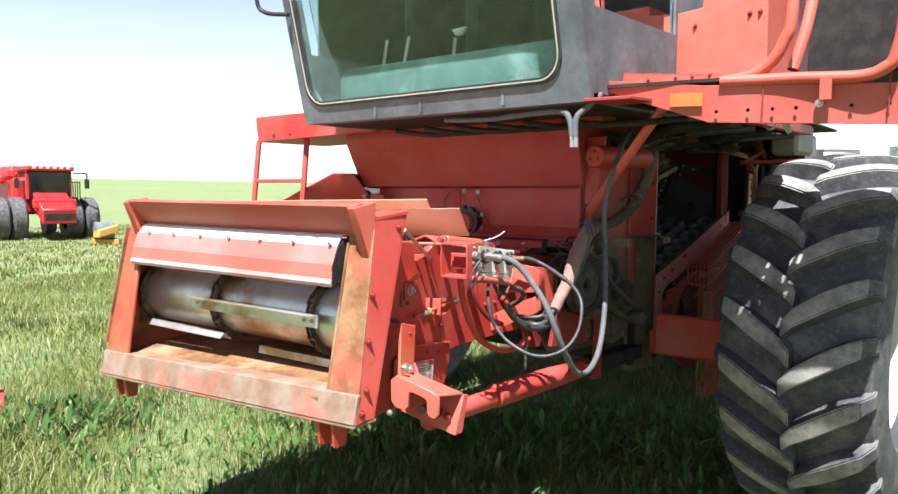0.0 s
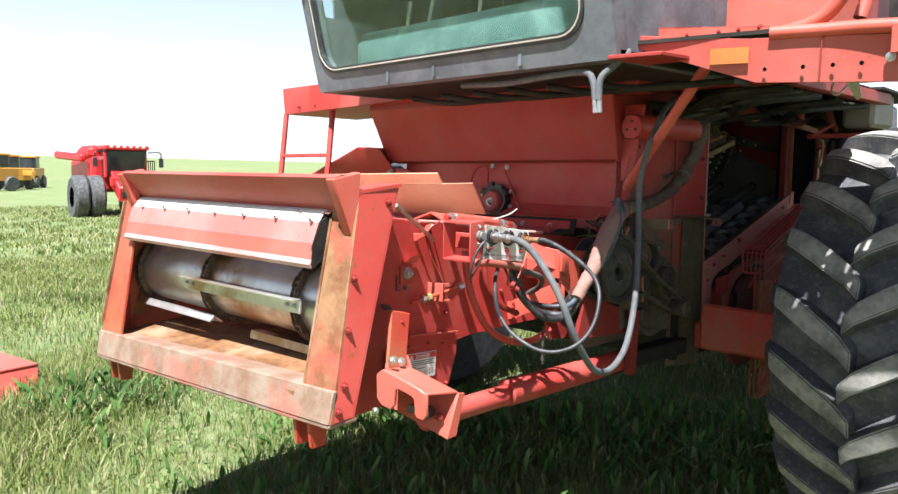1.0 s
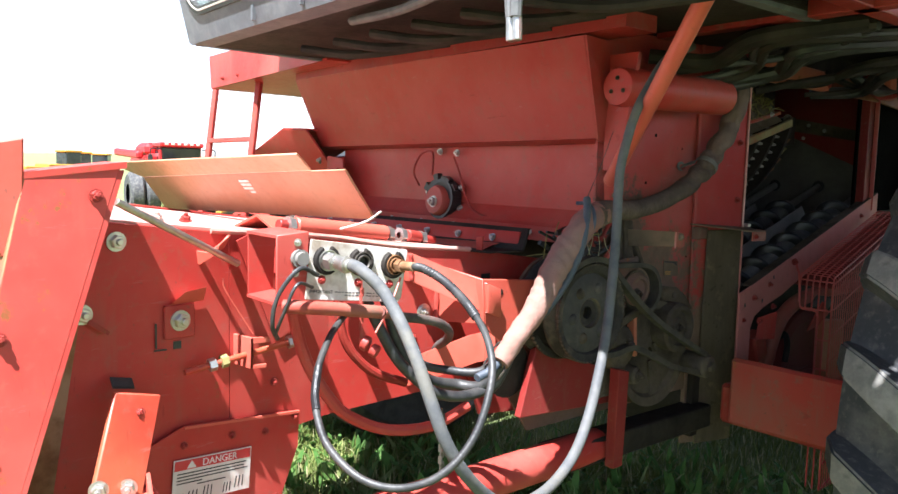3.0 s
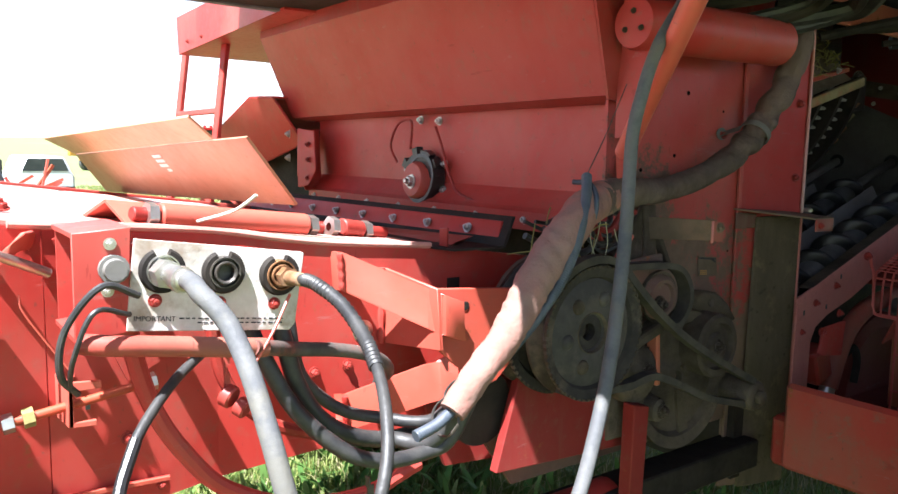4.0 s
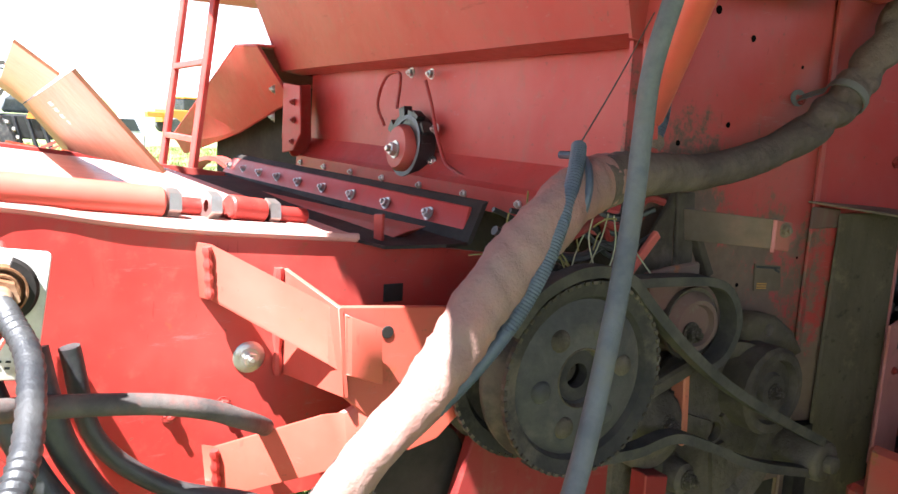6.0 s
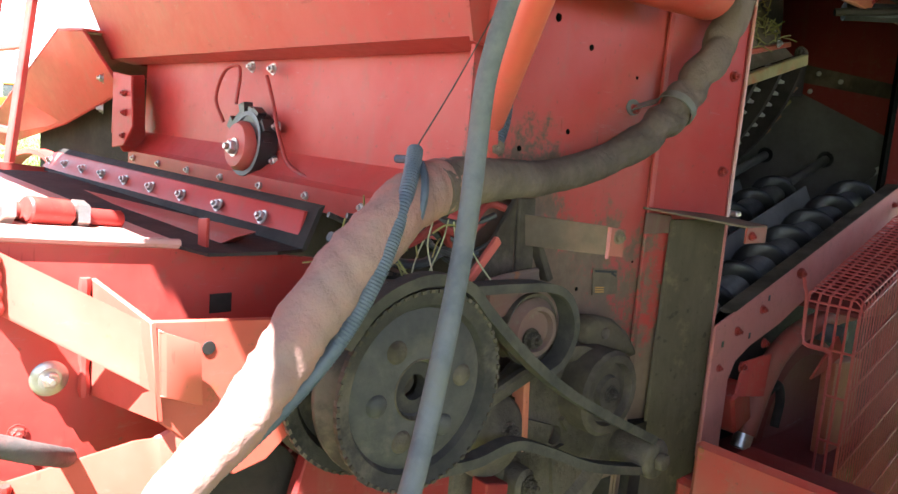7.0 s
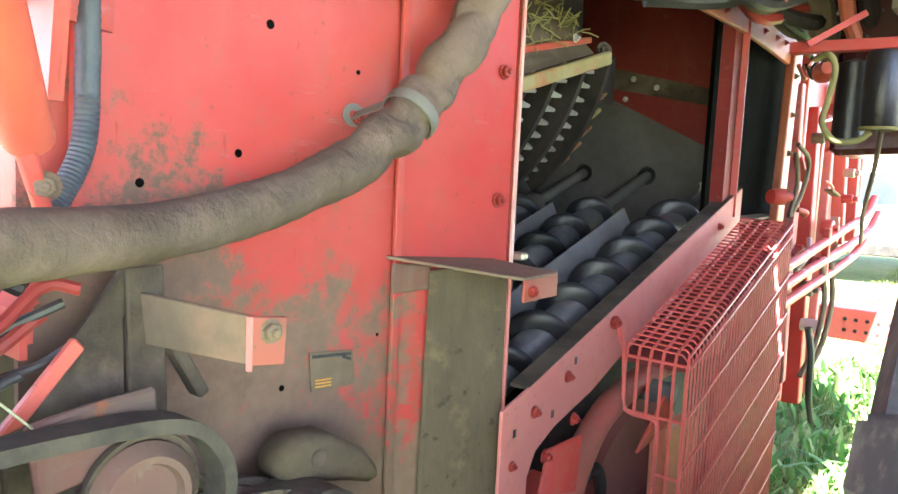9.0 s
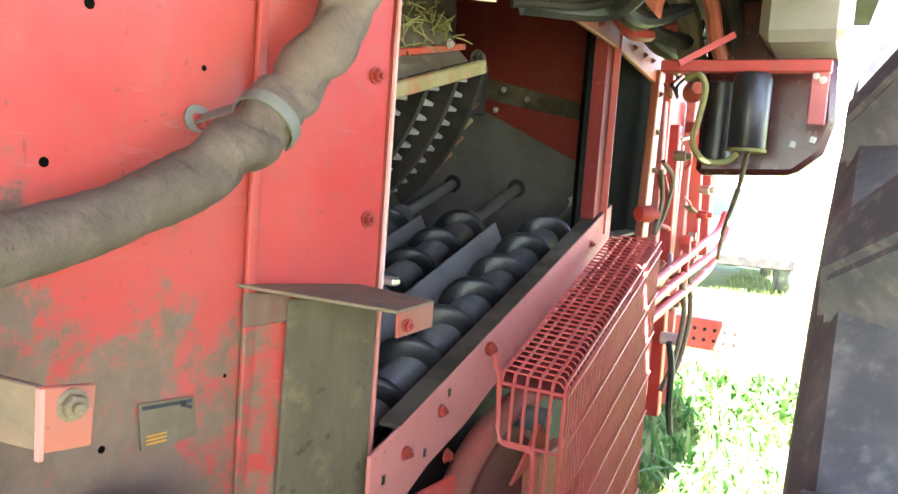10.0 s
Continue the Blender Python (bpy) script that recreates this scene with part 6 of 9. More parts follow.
    bm = B()
    tube(bm, [V(-1.58, 4.65, 1.225), V(-1.57, 4.693, 1.200), V(-1.57, 4.735, 1.182), V(-1.57, 4.768, 1.188), V(-1.57, 4.777, 1.225)], 0.008, 8)
    part("dirty_pipe", bm, GRIME, combine)
    bm = B()
    lathe(bm, [(-0.05, 0), (-0.05, 0.037), (-0.01, 0.037), (0, 0.027), (0.025, 0.024), (0.03, 0.015), (0.03, 0)], (-1.545, 4.60, 1.005), (1, 0.1, 0), 16)
    nut = part("bearing_boss", bm, GRIME, combine, smooth=25)
    bolt((-1.515, 4.603, 1.005), (1, 0.1, 0), 0.016, nut, BOLT_DIRT)
    # straw and cables caught in front of the gear plate
    rng = random.Random(5)
    for k in range(15):
        bm = B()
        a = V(-1.55 + rng.uniform(-0.05, 0.06), 4.36 + rng.uniform(-0.07, 0.07), 1.35 + rng.uniform(-0.02, 0.05))
        d = V(rng.uniform(-0.6, 0.6), rng.uniform(-0.8, 0.8), rng.uniform(-1, 0.4)).normalized() * rng.uniform(0.03, 0.09)
        tube(bm, [a, a + d * 0.5 + V(0, 0, 0.005), a + d], 0.0012, 4, 2)
        part("caught_straw", bm, CHAFF, combine, "wisp of dry straw caught in the drive")
    rng = random.Random(31)
    for k in range(9):
        bm = B()
        a = V(-1.60 + rng.uniform(0, 0.05), 4.30 + rng.uniform(-0.02, 0.05), 1.385 + rng.uniform(-0.03, 0.02))
        e = V(-1.60 + rng.uniform(0, 0.04), 4.50 + rng.uniform(-0.02, 0.05), 1.40 + rng.uniform(-0.05, 0.03))
        w = lambda: V(rng.uniform(-0.02, 0.03), rng.uniform(-0.02, 0.02), rng.uniform(-0.035, 0.03))
        tube(bm, [a, a.lerp(e, 0.3) + w(), a.lerp(e, 0.55) + w(), a.lerp(e, 0.8) + w(), e], rng.uniform(0.003, 0.0065), 8)
        part("cable", bm, RED_SHADE if k % 4 == 3 else BLACK_RUBBER, combine)
    for k in range(6):
        bm = B()
        a = V(-1.54 + rng.uniform(-0.03, 0.02), 4.40 + rng.uniform(-0.06, 0.08), 1.405 + rng.uniform(-0.02, 0.02))
        d = V(rng.uniform(-0.02, 0.03), rng.uniform(-0.05, 0.05), -rng.uniform(0.05, 0.11))
        tube(bm, [a, a + d * 0.45 + V(0, rng.uniform(-0.015, 0.015), 0), a + d], 0.0011, 5, 3)
        part("straw", bm, STRAW_PALE, combine, "pale straw caught on the cables")
    bm = B()
    slab(bm, [V(-1.56, 4.25, 1.12), V(-1.56, 4.55, 1.02), V(-1.56, 4.55, 0.93), V(-1.56, 4.20, 0.95)], (-0.02, 0, 0))
    part("lower_side_plate", bm, RED_SHADE, combine, bevel=0.002)
    bm = B()
    slab(bm, [V(-1.66, 4.10, 1.10), V(-1.66, 4.62, 1.12), V(-1.66, 4.62, 0.90), V(-1.66, 4.16, 0.94)], (-0.01, 0, 0))
    part("lower_side_plate", bm, RED_SHADE, combine)
    bm = B()
    lathe(bm, [(0, 0), (0, 0.065), (0.006, 0.07), (0.006, 0)], (-1.60, 4.19, 1.065), (1, 0, 0), 24)
    part("cover_disc", bm, DARK, combine)
    # axle beam and frame
    bm = B()
    slab(bm, [V(-1.455, 4.96, 1.022), V(-0.95, 4.96, 1.022), V(-0.95, 4.96, 0.83), V(-1.455, 4.96, 0.82)], (0, 0.02, 0))
    ax = part("axle_beam", bm, RED_DUSTY, combine, "red drive axle beam dusted and chipped", bevel=0.01)
    bm = B()
    box(bm, (-1.225, 5.13, 0.87), (0.55, 0.28, 0.12))
    part("axle_box", bm, RED_DARK, ax, bevel=0.01)
    bm = B()
    box(bm, (-2.25, 5.15, 0.86), (1.3, 0.3, 0.26))
    part("axle_middle", bm, DARK, ax)
    bm = B()
    box(bm, (-1.60, 4.70, 0.80), (0.08, 0.7, 0.07))
    part("frame_rail", bm, DARK, combine, "grimy dark frame rail", bevel=0.004)
    bm = B()
    slab(bm, [V(-1.50, 4.50, 1.04), V(-1.50, 4.545, 1.03), V(-1.52, 4.56, 0.76), V(-1.52, 4.52, 0.76)], (-0.03, 0, 0))
    part("frame_strap", bm, RED_SHADE, combine, "vertical frame strap in red darkened as shaded", bevel=0.002)


build_drive()


def build_bay():
    """Open auger bay with the sloping rail, augers, grate and fan guard."""
    s = 0.335  # slope of the bed
    bm = B()
    slab(bm, [V(-1.53, y, z) for y, z in ((5.125, 1.187), (5.186, 1.205), (6.09, 1.506), (6.09, 1.40), (5.60, 1.238), (5.484, 1.20), (5.392, 1.163), (5.273, 1.13), (5.22, 1.105), (5.20, 1.07), (5.20, 0.80), (5.125, 0.80))], (-0.006, 0, 0))
    rail = part("sloping_rail", bm, PINK, combine, "dust-bleached red sloping rail of the auger bay", bevel=0.001)
    bm = B()
    slab(bm, [V(-1.531, 5.195, 1.2085), V(-1.531, 6.09, 1.508), V(-1.566, 6.09, 1.508), V(-1.566, 5.195, 1.2085)], (0, 0, -0.006))
    part("rail_flange", bm, GRIME, rail, "dirt-covered top flange", bevel=0.001)
    for y, z, r in ((5.305, 1.204, 0.010), (5.21, 1.168, 0.010), (5.332, 1.129, 0.011), (5.247, 1.09, 0.011), (5.95, 1.42, 0.009), (5.155, 1.10, 0.008)):
        bolt((-1.53, y, z), (1, 0, 0), r, rail, BOLT_RED)
    for y, z in ((5.328, 1.226), (5.264, 1.153), (5.158, 1.148)):
        bm = B()
        box(bm, (-1.5305, y, z), (0.003, 0.007, 0.012))
        part("slot_hole", bm, BLACK, rail)
    bm = B()
    slab(bm, [V(-1.54, 5.985, 1.95), V(-1.54, 5.985, 1.445), V(-1.54, 6.03, 1.465), V(-1.54, 6.03, 1.95)], (-0.03, 0, 0))
    rp = part("rear_post", bm, RED_SHADE, combine, "red post behind the auger bay", bevel=0.001)
    bm = B()
    slab(bm, [V(-1.54, 6.032, 1.90), V(-1.54, 6.032, 1.44), V(-1.526, 6.036, 1.44), V(-1.526, 6.036, 1.90)], (0, 0.003, 0))
    part("post_edge", bm, RED, rp)

    # pan and troughs
    def bed(y):
        return 1.156 + (y - 5.458) * s
    bm = B()
    xs = [(-1.562, 0.05), (-1.585, 0.0), (-1.64, -0.035), (-1.69, -0.035), (-1.72, -0.01), (-1.768, 0.088), (-1.775, 0.085), (-1.80, 0.0), (-1.84, -0.035), (-1.89, -0.035), (-1.92, -0.01), (-1.968, 0.088), (-1.975, 0.085), (-1.99, 0.0), (-2.04, -0.035), (-2.10, -0.035), (-2.16, 0.06), (-2.9, 0.06)]
    a = [bm.verts.new((x, 5.2, bed(5.2) + dz + 0.03)) for x, dz in xs]
    b = [bm.verts.new((x, 5.97, bed(5.97) + dz + 0.03)) for x, dz in xs]
    for i in range(len(xs) - 1):
        bm.faces.new((a[i], a[i + 1], b[i + 1], b[i]))
    part("auger_pan", bm, GREY_PAN, combine, "dusty grey trough pan", smooth=20)
    bm = B()
    slab(bm, [V(-1.59, 5.97, bed(5.97) - 0.03), V(-2.9, 5.97, bed(5.97) - 0.03), V(-2.9, 6.31, bed(6.31) - 0.06), V(-1.59, 6.31, bed(6.31) - 0.06)], (0, 0, -0.006))
    part("pan_end", bm, DARK, combine)

    def auger(x, y0, y1, r, phase):
        A, Bq = V(x, y0, bed(y0) + 0.083), V(x, y1, bed(y1) + 0.083)
        d = (Bq - A).normalized()
        bm = B()
        rod(bm, A - d * 0.05, Bq, 0.030, 20)
        fl = part("auger", bm, AUGER_TUBE, combine, "worn dark steel auger in its trough", smooth=50)
        u = V(1, 0, 0)
        w = d.cross(u)
        turns, seg = (Bq - A).length / 0.122, 24
        n = int(turns * seg)
        prev = None
        bm = B()
        for k in range(n + 1):
            t = k / n
            ang = t * turns * 2 * math.pi + phase
            q = A + (Bq - A) * t
            rad = u * math.cos(ang) + w * math.sin(ang)
            ring = [bm.verts.new(q + rad * 0.028 - d * 0.014), bm.verts.new(q + rad * (r - 0.006) - d * 0.010), bm.verts.new(q + rad * r - d * 0.004), bm.verts.new(q + rad * r + d * 0.004), bm.verts.new(q + rad * (r - 0.006) + d * 0.010), bm.verts.new(q + rad * 0.028 + d * 0.014)]
            if prev:
                for i in range(6):
                    bm.faces.new((prev[i], prev[(i + 1) % 6], ring[(i + 1) % 6], ring[i]))
            prev = ring
        part("flight", bm, AUGER, fl, "dark polished helical flight", smooth=60)
        bm = B()
        rod(bm, Bq, V(x, 6.31, bed(6.31) + 0.083), 0.014)
        part("shaft", bm, GREY_PAN, fl)
        return fl
    auger(-1.655, 5.22, 6.06, 0.060, 0.6)
    auger(-1.866, 5.0, 6.05, 0.056, 1.9)
    auger(-2.066, 5.0, 6.05, 0.056, 3.0)
    # back plate with shaft holes
    bm = B()
    slab(bm, [V(-2.95, 6.31, 1.25), V(-1.605, 6.31, 1.25), V(-1.605, 6.31, 1.60), V(-2.2, 6.31, 1.86), V(-2.95, 6.31, 1.95)], (0, 0.008, 0))
    bp = part("bay_back_plate", bm, GREY_GRIME, combine, "dusty grey back plate with round shaft holes")
    for x in (-1.666, -1.866, -2.066):
        bm = B()
        lathe(bm, [(0, 0), (0, 0.026), (0.003, 0.026), (0.003, 0)], (x, 6.31, bed(6.31) + 0.083), (0, -1, 0), 24)
        part("shaft_hole", bm, BLACK, bp)
    bm = B()
    slab(bm, [V(-1.605, 6.30, 1.565), V(-1.605, 6.30, 1.98), V(-2.12, 6.28, 2.05), V(-2.06, 6.28, 1.775)], (0, 0.006, 0))
    rdp = part("bay_red_plate", bm, RED_SHADE, combine, "red plate at the back of the bay, darkened as shaded")
    bm = B()
    slab(bm, [V(-1.605, 6.294, 1.70), V(-2.03, 6.275, 1.775), V(-2.03, 6.275, 1.835), V(-1.605, 6.294, 1.74)], (0, -0.002, 0))
    part("dark_band", bm, GRIME, rdp)
    for x, z in ((-1.91, 1.79), (-1.93, 1.735), (-1.84, 1.765)):
        bolt((x, 6.272, z), (0, -1, 0), 0.008, rdp)
    # small pale paddles on the shaft
    for y, tw in ((6.19, 18), (6.235, 60)):
        bm = B()
        box(bm, (-1.655, y, bed(y) + 0.10), (0.024, 0.004, 0.062), Matrix.Rotation(radians(tw), 3, "Y"))
        part("paddle", bm, IVORY, combine, "small pale shaft paddle")
    # curved concave grate
    gc, gR = V(-2.225, 0, 1.86), 0.47
    at = lambda y, deg, r: gc + V(math.cos(radians(deg)) * r, y, math.sin(radians(deg)) * r)
    rib_y = [5.10 + 0.10 * k for k in range(8)]
    grate = None
    for k, y in enumerate(rib_y):
        bm = B()
        strap(bm, [at(y, d, gR - 0.030) for d in range(-52, -8, 4)], 0.014, 0.050, (0, 1, 0))
        grate = part("rib", bm, DARK, grate, "dark curved grate rib", smooth=20) if grate else part("concave_grate", bm, DARK, combine, "curved slotted grate above the augers", smooth=20)
        grate = grate.parent if k else grate
        if k == len(rib_y) - 1:
            break
        bm = B()
        for d in range(-52, -13, 4):
            ya, yb = y + 0.008, rib_y[k + 1] - 0.012
            quad = [at(ya, d, gR - 0.014), at(ya, d + 3.3, gR - 0.014), at(yb, d + 1.9, gR - 0.006), at(yb, d + 1.1, gR - 0.006)]
            slab(bm, quad, (at(y, d, 1) - at(y, d, 0)) * -0.014)
        tagged(part("grate_finger", bm, FINGER, grate, "pale worn grate fingers"), kind="stuff")
    bm = B()
    strap(bm, [at(5.43, d, gR - 0.075) for d in range(-56, 20, 4)], 0.74, 0.012, (0, 1, 0))
    part("rotor_cage", bm, BLACK, grate, smooth=40)
    # rusty wires and a dark end box past the last rib
    for k, d in enumerate((-46, -40, -34, -28, -22)):
        bm = B()
        tube(bm, [at(5.81, d, gR - 0.01), at(5.86, d + 1, gR - 0.012), at(5.92, d + 3, gR - 0.03)], 0.006, 6, 3)
        part("end_tine", bm, (RUSTY, CHAFF_BAR)[k % 2], grate)
    bm = B()
    slab(bm, [V(-1.80, 5.84, 1.79), V(-1.80, 5.94, 1.80), V(-1.80, 5.94, 1.69), V(-1.80, 5.84, 1.68)], (-0.10, 0, 0))
    part("end_box", bm, DARK, grate, bevel=0.004)
    bm = B()
    slab(bm, [V(-1.685, y, z) for y, z in ((5.05, 1.592), (5.688, 1.771), (5.692, 1.745), (5.05, 1.566))], (-0.02, 0, 0))
    gb = part("grate_bar", bm, CHAFF_BAR, grate, "chaff-covered grate bar", bevel=0.003)
    bm = B()
    slab(bm, [V(-1.735, y, z) for y, z in ((5.05, 1.660), (5.694, 1.803), (5.695, 1.791), (5.05, 1.645))], (-0.02, 0, 0))
    part("grate_bar", bm, RED_RUSTY, grate, "rusty upper grate bar", bevel=0.002)
    bm = B()
    slab(bm, [V(-1.715, 5.05, 1.590), V(-1.715, 5.67, 1.765), V(-1.745, 5.67, 1.792), V(-1.745, 5.05, 1.648)], (-0.006, 0, 0))
    part("grate_web", bm, OLIVE, grate)
    bm = B()
    slab(bm, [V(-1.75, 5.05, 1.66), V(-1.75, 5.68, 1.80), V(-1.93, 5.64, 2.05), V(-1.93, 5.05, 2.0)], (-0.01, 0, 0))
    part("grate_cover", bm, OLIVE, grate, "cover plate matted with chaff")
    for y, z, m in ((5.42, 1.84, RED_RUSTY), (5.50, 1.90, CHAFF_BAR)):
        bm = B()
        slab(bm, [V(-1.79, y - 0.20, z - 0.045), V(-1.79, y + 0.12, z + 0.02), V(-1.80, y + 0.12, z + 0.045), V(-1.80, y - 0.20, z - 0.02)], (0.02, 0, 0))
        part("cover_slat", bm, m, grate, bevel=0.003)
    bolt((-1.715, 5.705, 1.775), (1, -0.5, 0), 0.018, gb, BOLT_DIRT)
    bolt((-1.722, 5.60, 1.785), (1, 0, 0), 0.009, gb)
    rng = random.Random(21)
    bm = B()
    for k in range(220):
        y = rng.uniform(5.30, 5.68)
        z = 1.66 + (y - 5.05) * 0.22 + rng.uniform(0.0, 0.16)
        q = V(-1.742 - (z - 1.66 - (y - 5.05) * 0.22) * 0.7, y, z)
        d = V(rng.uniform(-0.1, 0.5), rng.uniform(-1, 1), rng.uniform(-0.8, 0.8)).normalized() * rng.uniform(0.015, 0.05)
        tube(bm, [q, q + d * 0.5, q + d + V(0, 0, -0.004)], 0.0016, 4, 1)
    tagged(part("chaff", bm, CHAFF, grate, "loose straw and chaff"), kind="stuff")
    # added closing walls, dark in colour to stand for the shaded inside
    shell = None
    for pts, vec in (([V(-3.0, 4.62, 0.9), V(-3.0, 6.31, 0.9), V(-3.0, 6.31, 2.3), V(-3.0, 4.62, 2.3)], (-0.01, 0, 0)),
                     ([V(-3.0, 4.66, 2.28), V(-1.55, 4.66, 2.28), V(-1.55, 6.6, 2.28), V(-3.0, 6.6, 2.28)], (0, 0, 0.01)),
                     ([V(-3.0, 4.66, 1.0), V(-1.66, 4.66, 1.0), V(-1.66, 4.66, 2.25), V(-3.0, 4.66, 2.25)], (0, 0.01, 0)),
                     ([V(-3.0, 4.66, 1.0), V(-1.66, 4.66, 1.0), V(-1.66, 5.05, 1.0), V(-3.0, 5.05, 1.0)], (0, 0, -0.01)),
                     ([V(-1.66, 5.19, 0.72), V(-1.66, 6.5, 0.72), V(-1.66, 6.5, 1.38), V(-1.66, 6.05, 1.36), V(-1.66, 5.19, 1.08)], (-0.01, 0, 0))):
        ob = part("shell_wall" if shell else "separator_shell", slab(B(), pts, vec), DARK, shell or combine, "" if shell else "sheets closing the separator, shade put into their dark colour")
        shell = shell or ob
    # side beam along the top of the bay
    bm = B()
    slab(bm, [V(-1.53, 5.17, 1.853), V(-1.53, 6.02, 1.852), V(-1.53, 6.40, 1.828), V(-1.53, 6.47, 1.84), V(-1.53, 6.47, 1.90), V(-1.53, 5.17, 1.93)], (-0.012, 0, 0))
    ub = part("side_beam", bm, ORANGE_TONE, combine, "side beam over the bay, coloured orange as sunlit", bevel=0.002)
    for y in (5.45, 5.62, 5.88, 6.15, 6.25, 6.33):
        bolt((-1.53, y, 1.875), (1, 0, 0), 0.008, ub, BOLT_RED)
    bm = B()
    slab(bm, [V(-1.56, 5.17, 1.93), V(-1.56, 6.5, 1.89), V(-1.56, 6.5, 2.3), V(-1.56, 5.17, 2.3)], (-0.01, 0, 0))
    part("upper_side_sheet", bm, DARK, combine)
    # fan housing behind the guard
    bm = B()
    lathe(bm, [(0, 0), (0, 0.235), (0.02, 0.245), (0.03, 0.24), (0.034, 0.20), (0.028, 0.19), (0.028, 0)], (-1.63, 5.74, 0.83), (1, 0, 0), 44)
    fan = part("fan_disc", bm, MAROON_FAN, combine, "dull dark red fan disc")
    bm = B()
    tube(bm, [V(-1.535, 5.315, 0.93), V(-1.535, 5.345, 1.00), V(-1.535, 5.37, 1.042), V(-1.535, 5.415, 1.088), V(-1.535, 5.50, 1.126), V(-1.535, 5.64, 1.147), V(-1.535, 5.81, 1.152), V(-1.535, 6.0, 1.148)], 0.024, 14)
    arch = part("arched_pipe", bm, RED_DUSTY, fan, "arched dusty red pipe")
    bm = B()
    rod(bm, (-1.535, 5.338, 0.985), (-1.535, 5.300, 0.90), 0.020, 12)
    part("pipe_sleeve", bm, ZINC, arch)
    bm = B()
    tube(bm, [V(-1.53, 5.36, 1.0), V(-1.52, 5.40, 1.03), V(-1.52, 5.43, 0.99), V(-1.52, 5.42, 0.93)], 0.010, 10)
    part("drain_elbow", bm, DARK, fan)
    bm = B()
    slab(bm, [V(-1.50, 5.515, 1.03), V(-1.47, 5.551, 1.135), V(-1.47, 5.60, 1.09), V(-1.50, 5.585, 1.04)], (0.006, 0, 0))
    part("fan_gusset", bm, RED, fan, bevel=0.001)
    bm = B()
    rod(bm, (-1.56, 5.604, 1.125), (-1.47, 5.604, 1.125), 0.022)
    part("fan_bearing", bm, GREY_HOSE, fan, bevel=0.002)
    bm = B()
    slab(bm, [V(-1.475, 5.589, 1.063), V(-1.475, 5.751, 1.05), V(-1.475, 5.77, 0.70), V(-1.475, 5.60, 0.70)], (-0.03, 0, 0))
    part("fan_support", bm, ORANGE_TONE, fan, "orange support plate", bevel=0.002)
    bm = B()
    slab(bm, [V(-1.53, 5.25, 1.10), V(-1.50, 5.30, 1.12), V(-1.50, 5.29, 1.03), V(-1.53, 5.23, 1.03)], (0.006, 0, 0))
    part("bent_tab", bm, RED_DARK, fan, bevel=0.001)
    bm = B()
    box(bm, (-1.545, 5.26, 1.0), (0.05, 0.07, 0.09), Matrix.Rotation(radians(20), 3, "X"))
    part("link_block", bm, RED_DARK, fan, bevel=0.006)
    bm = B()
    slab(bm, [V(-1.66, 5.20, 0.845), V(-1.42, 5.20, 0.845), V(-1.42, 6.05, 0.835), V(-1.66, 6.05, 0.835)], (0, 0, -0.012))
    part("fan_floor", bm, MAROON_FAN, fan, bevel=0.002)
    bm = B()
    slab(bm, [V(-1.61, 5.56, 1.190), V(-1.43, 5.56, 1.190), V(-1.43, 6.06, 1.372), V(-1.61, 6.06, 1.372)], (0, 0, -0.01))
    part("fan_hood", bm, MAROON_FAN, fan, "dull red sheet inside the guard", bevel=0.002)
    bm = B()
    slab(bm, [V(-1.475, 5.84, 1.12), V(-1.475, 6.06, 1.20), V(-1.475, 6.06, 0.55), V(-1.475, 5.84, 0.55)], (-0.008, 0, 0))
    part("fan_cover", bm, MAROON_FAN, fan, bevel=0.002)
    # wire guard: sloped top, front skirt, long outer side
    guard = part("wire_guard", tube(B(), [V(-1.52, 5.456, 1.27), V(-1.517, 5.462, 1.245), V(-1.516, 5.474, 1.225), V(-1.515, 5.482, 1.16), V(-1.513, 5.482, 1.125), V(-1.500, 5.482, 1.112), V(-1.46, 5.482, 1.110), V(-1.449, 5.482, 1.098), V(-1.448, 5.482, 1.05)], 0.0042, 8, 6), RED_WIRE, combine, "faded red welded wire guard over the fan")

    def wire(pts, r=0.0030):
        part("wire", tube(B(), pts, r, 6, 5, False), RED_WIRE, guard)
    ztop = lambda y: 1.243 + (y - 5.53) * 0.36
    x0, x1 = -1.515, -1.405
    ys = [5.49 + 0.0158 * k for k in range(37)]
    for k, y in enumerate(ys):
        zt = ztop(y)
        wire([V(x0, y, zt + 0.004), V(x1 - 0.012, y, zt), V(x1, y, zt - 0.012), V(x1, y, 0.50)], 0.0019)
    for k in range(6):
        x = x0 + k * 0.022
        wire([V(x, 5.49, ztop(5.49)), V(x, 6.06, ztop(6.06))])
    for k in range(9):
        dz = -0.02 - k * 0.088
        wire([V(x1 + 0.003, 5.49, ztop(5.49) + dz), V(x1 + 0.003, 6.06, ztop(6.06) + dz * 1.03)])
    for k in range(6):
        x = x0 + k * 0.022
        low = 1.115 if k < 3 else 0.50
        wire([V(x, 5.49, ztop(5.49)), V(x, 5.482, 1.20), V(x, 5.482, low)])
    for z, xa in ((1.212, x0), (1.115, x0), (1.015, -1.45), (0.915, -1.45), (0.815, -1.45), (0.715, -1.45)):
        wire([V(xa, 5.482, z), V(x1, 5.482, z)])
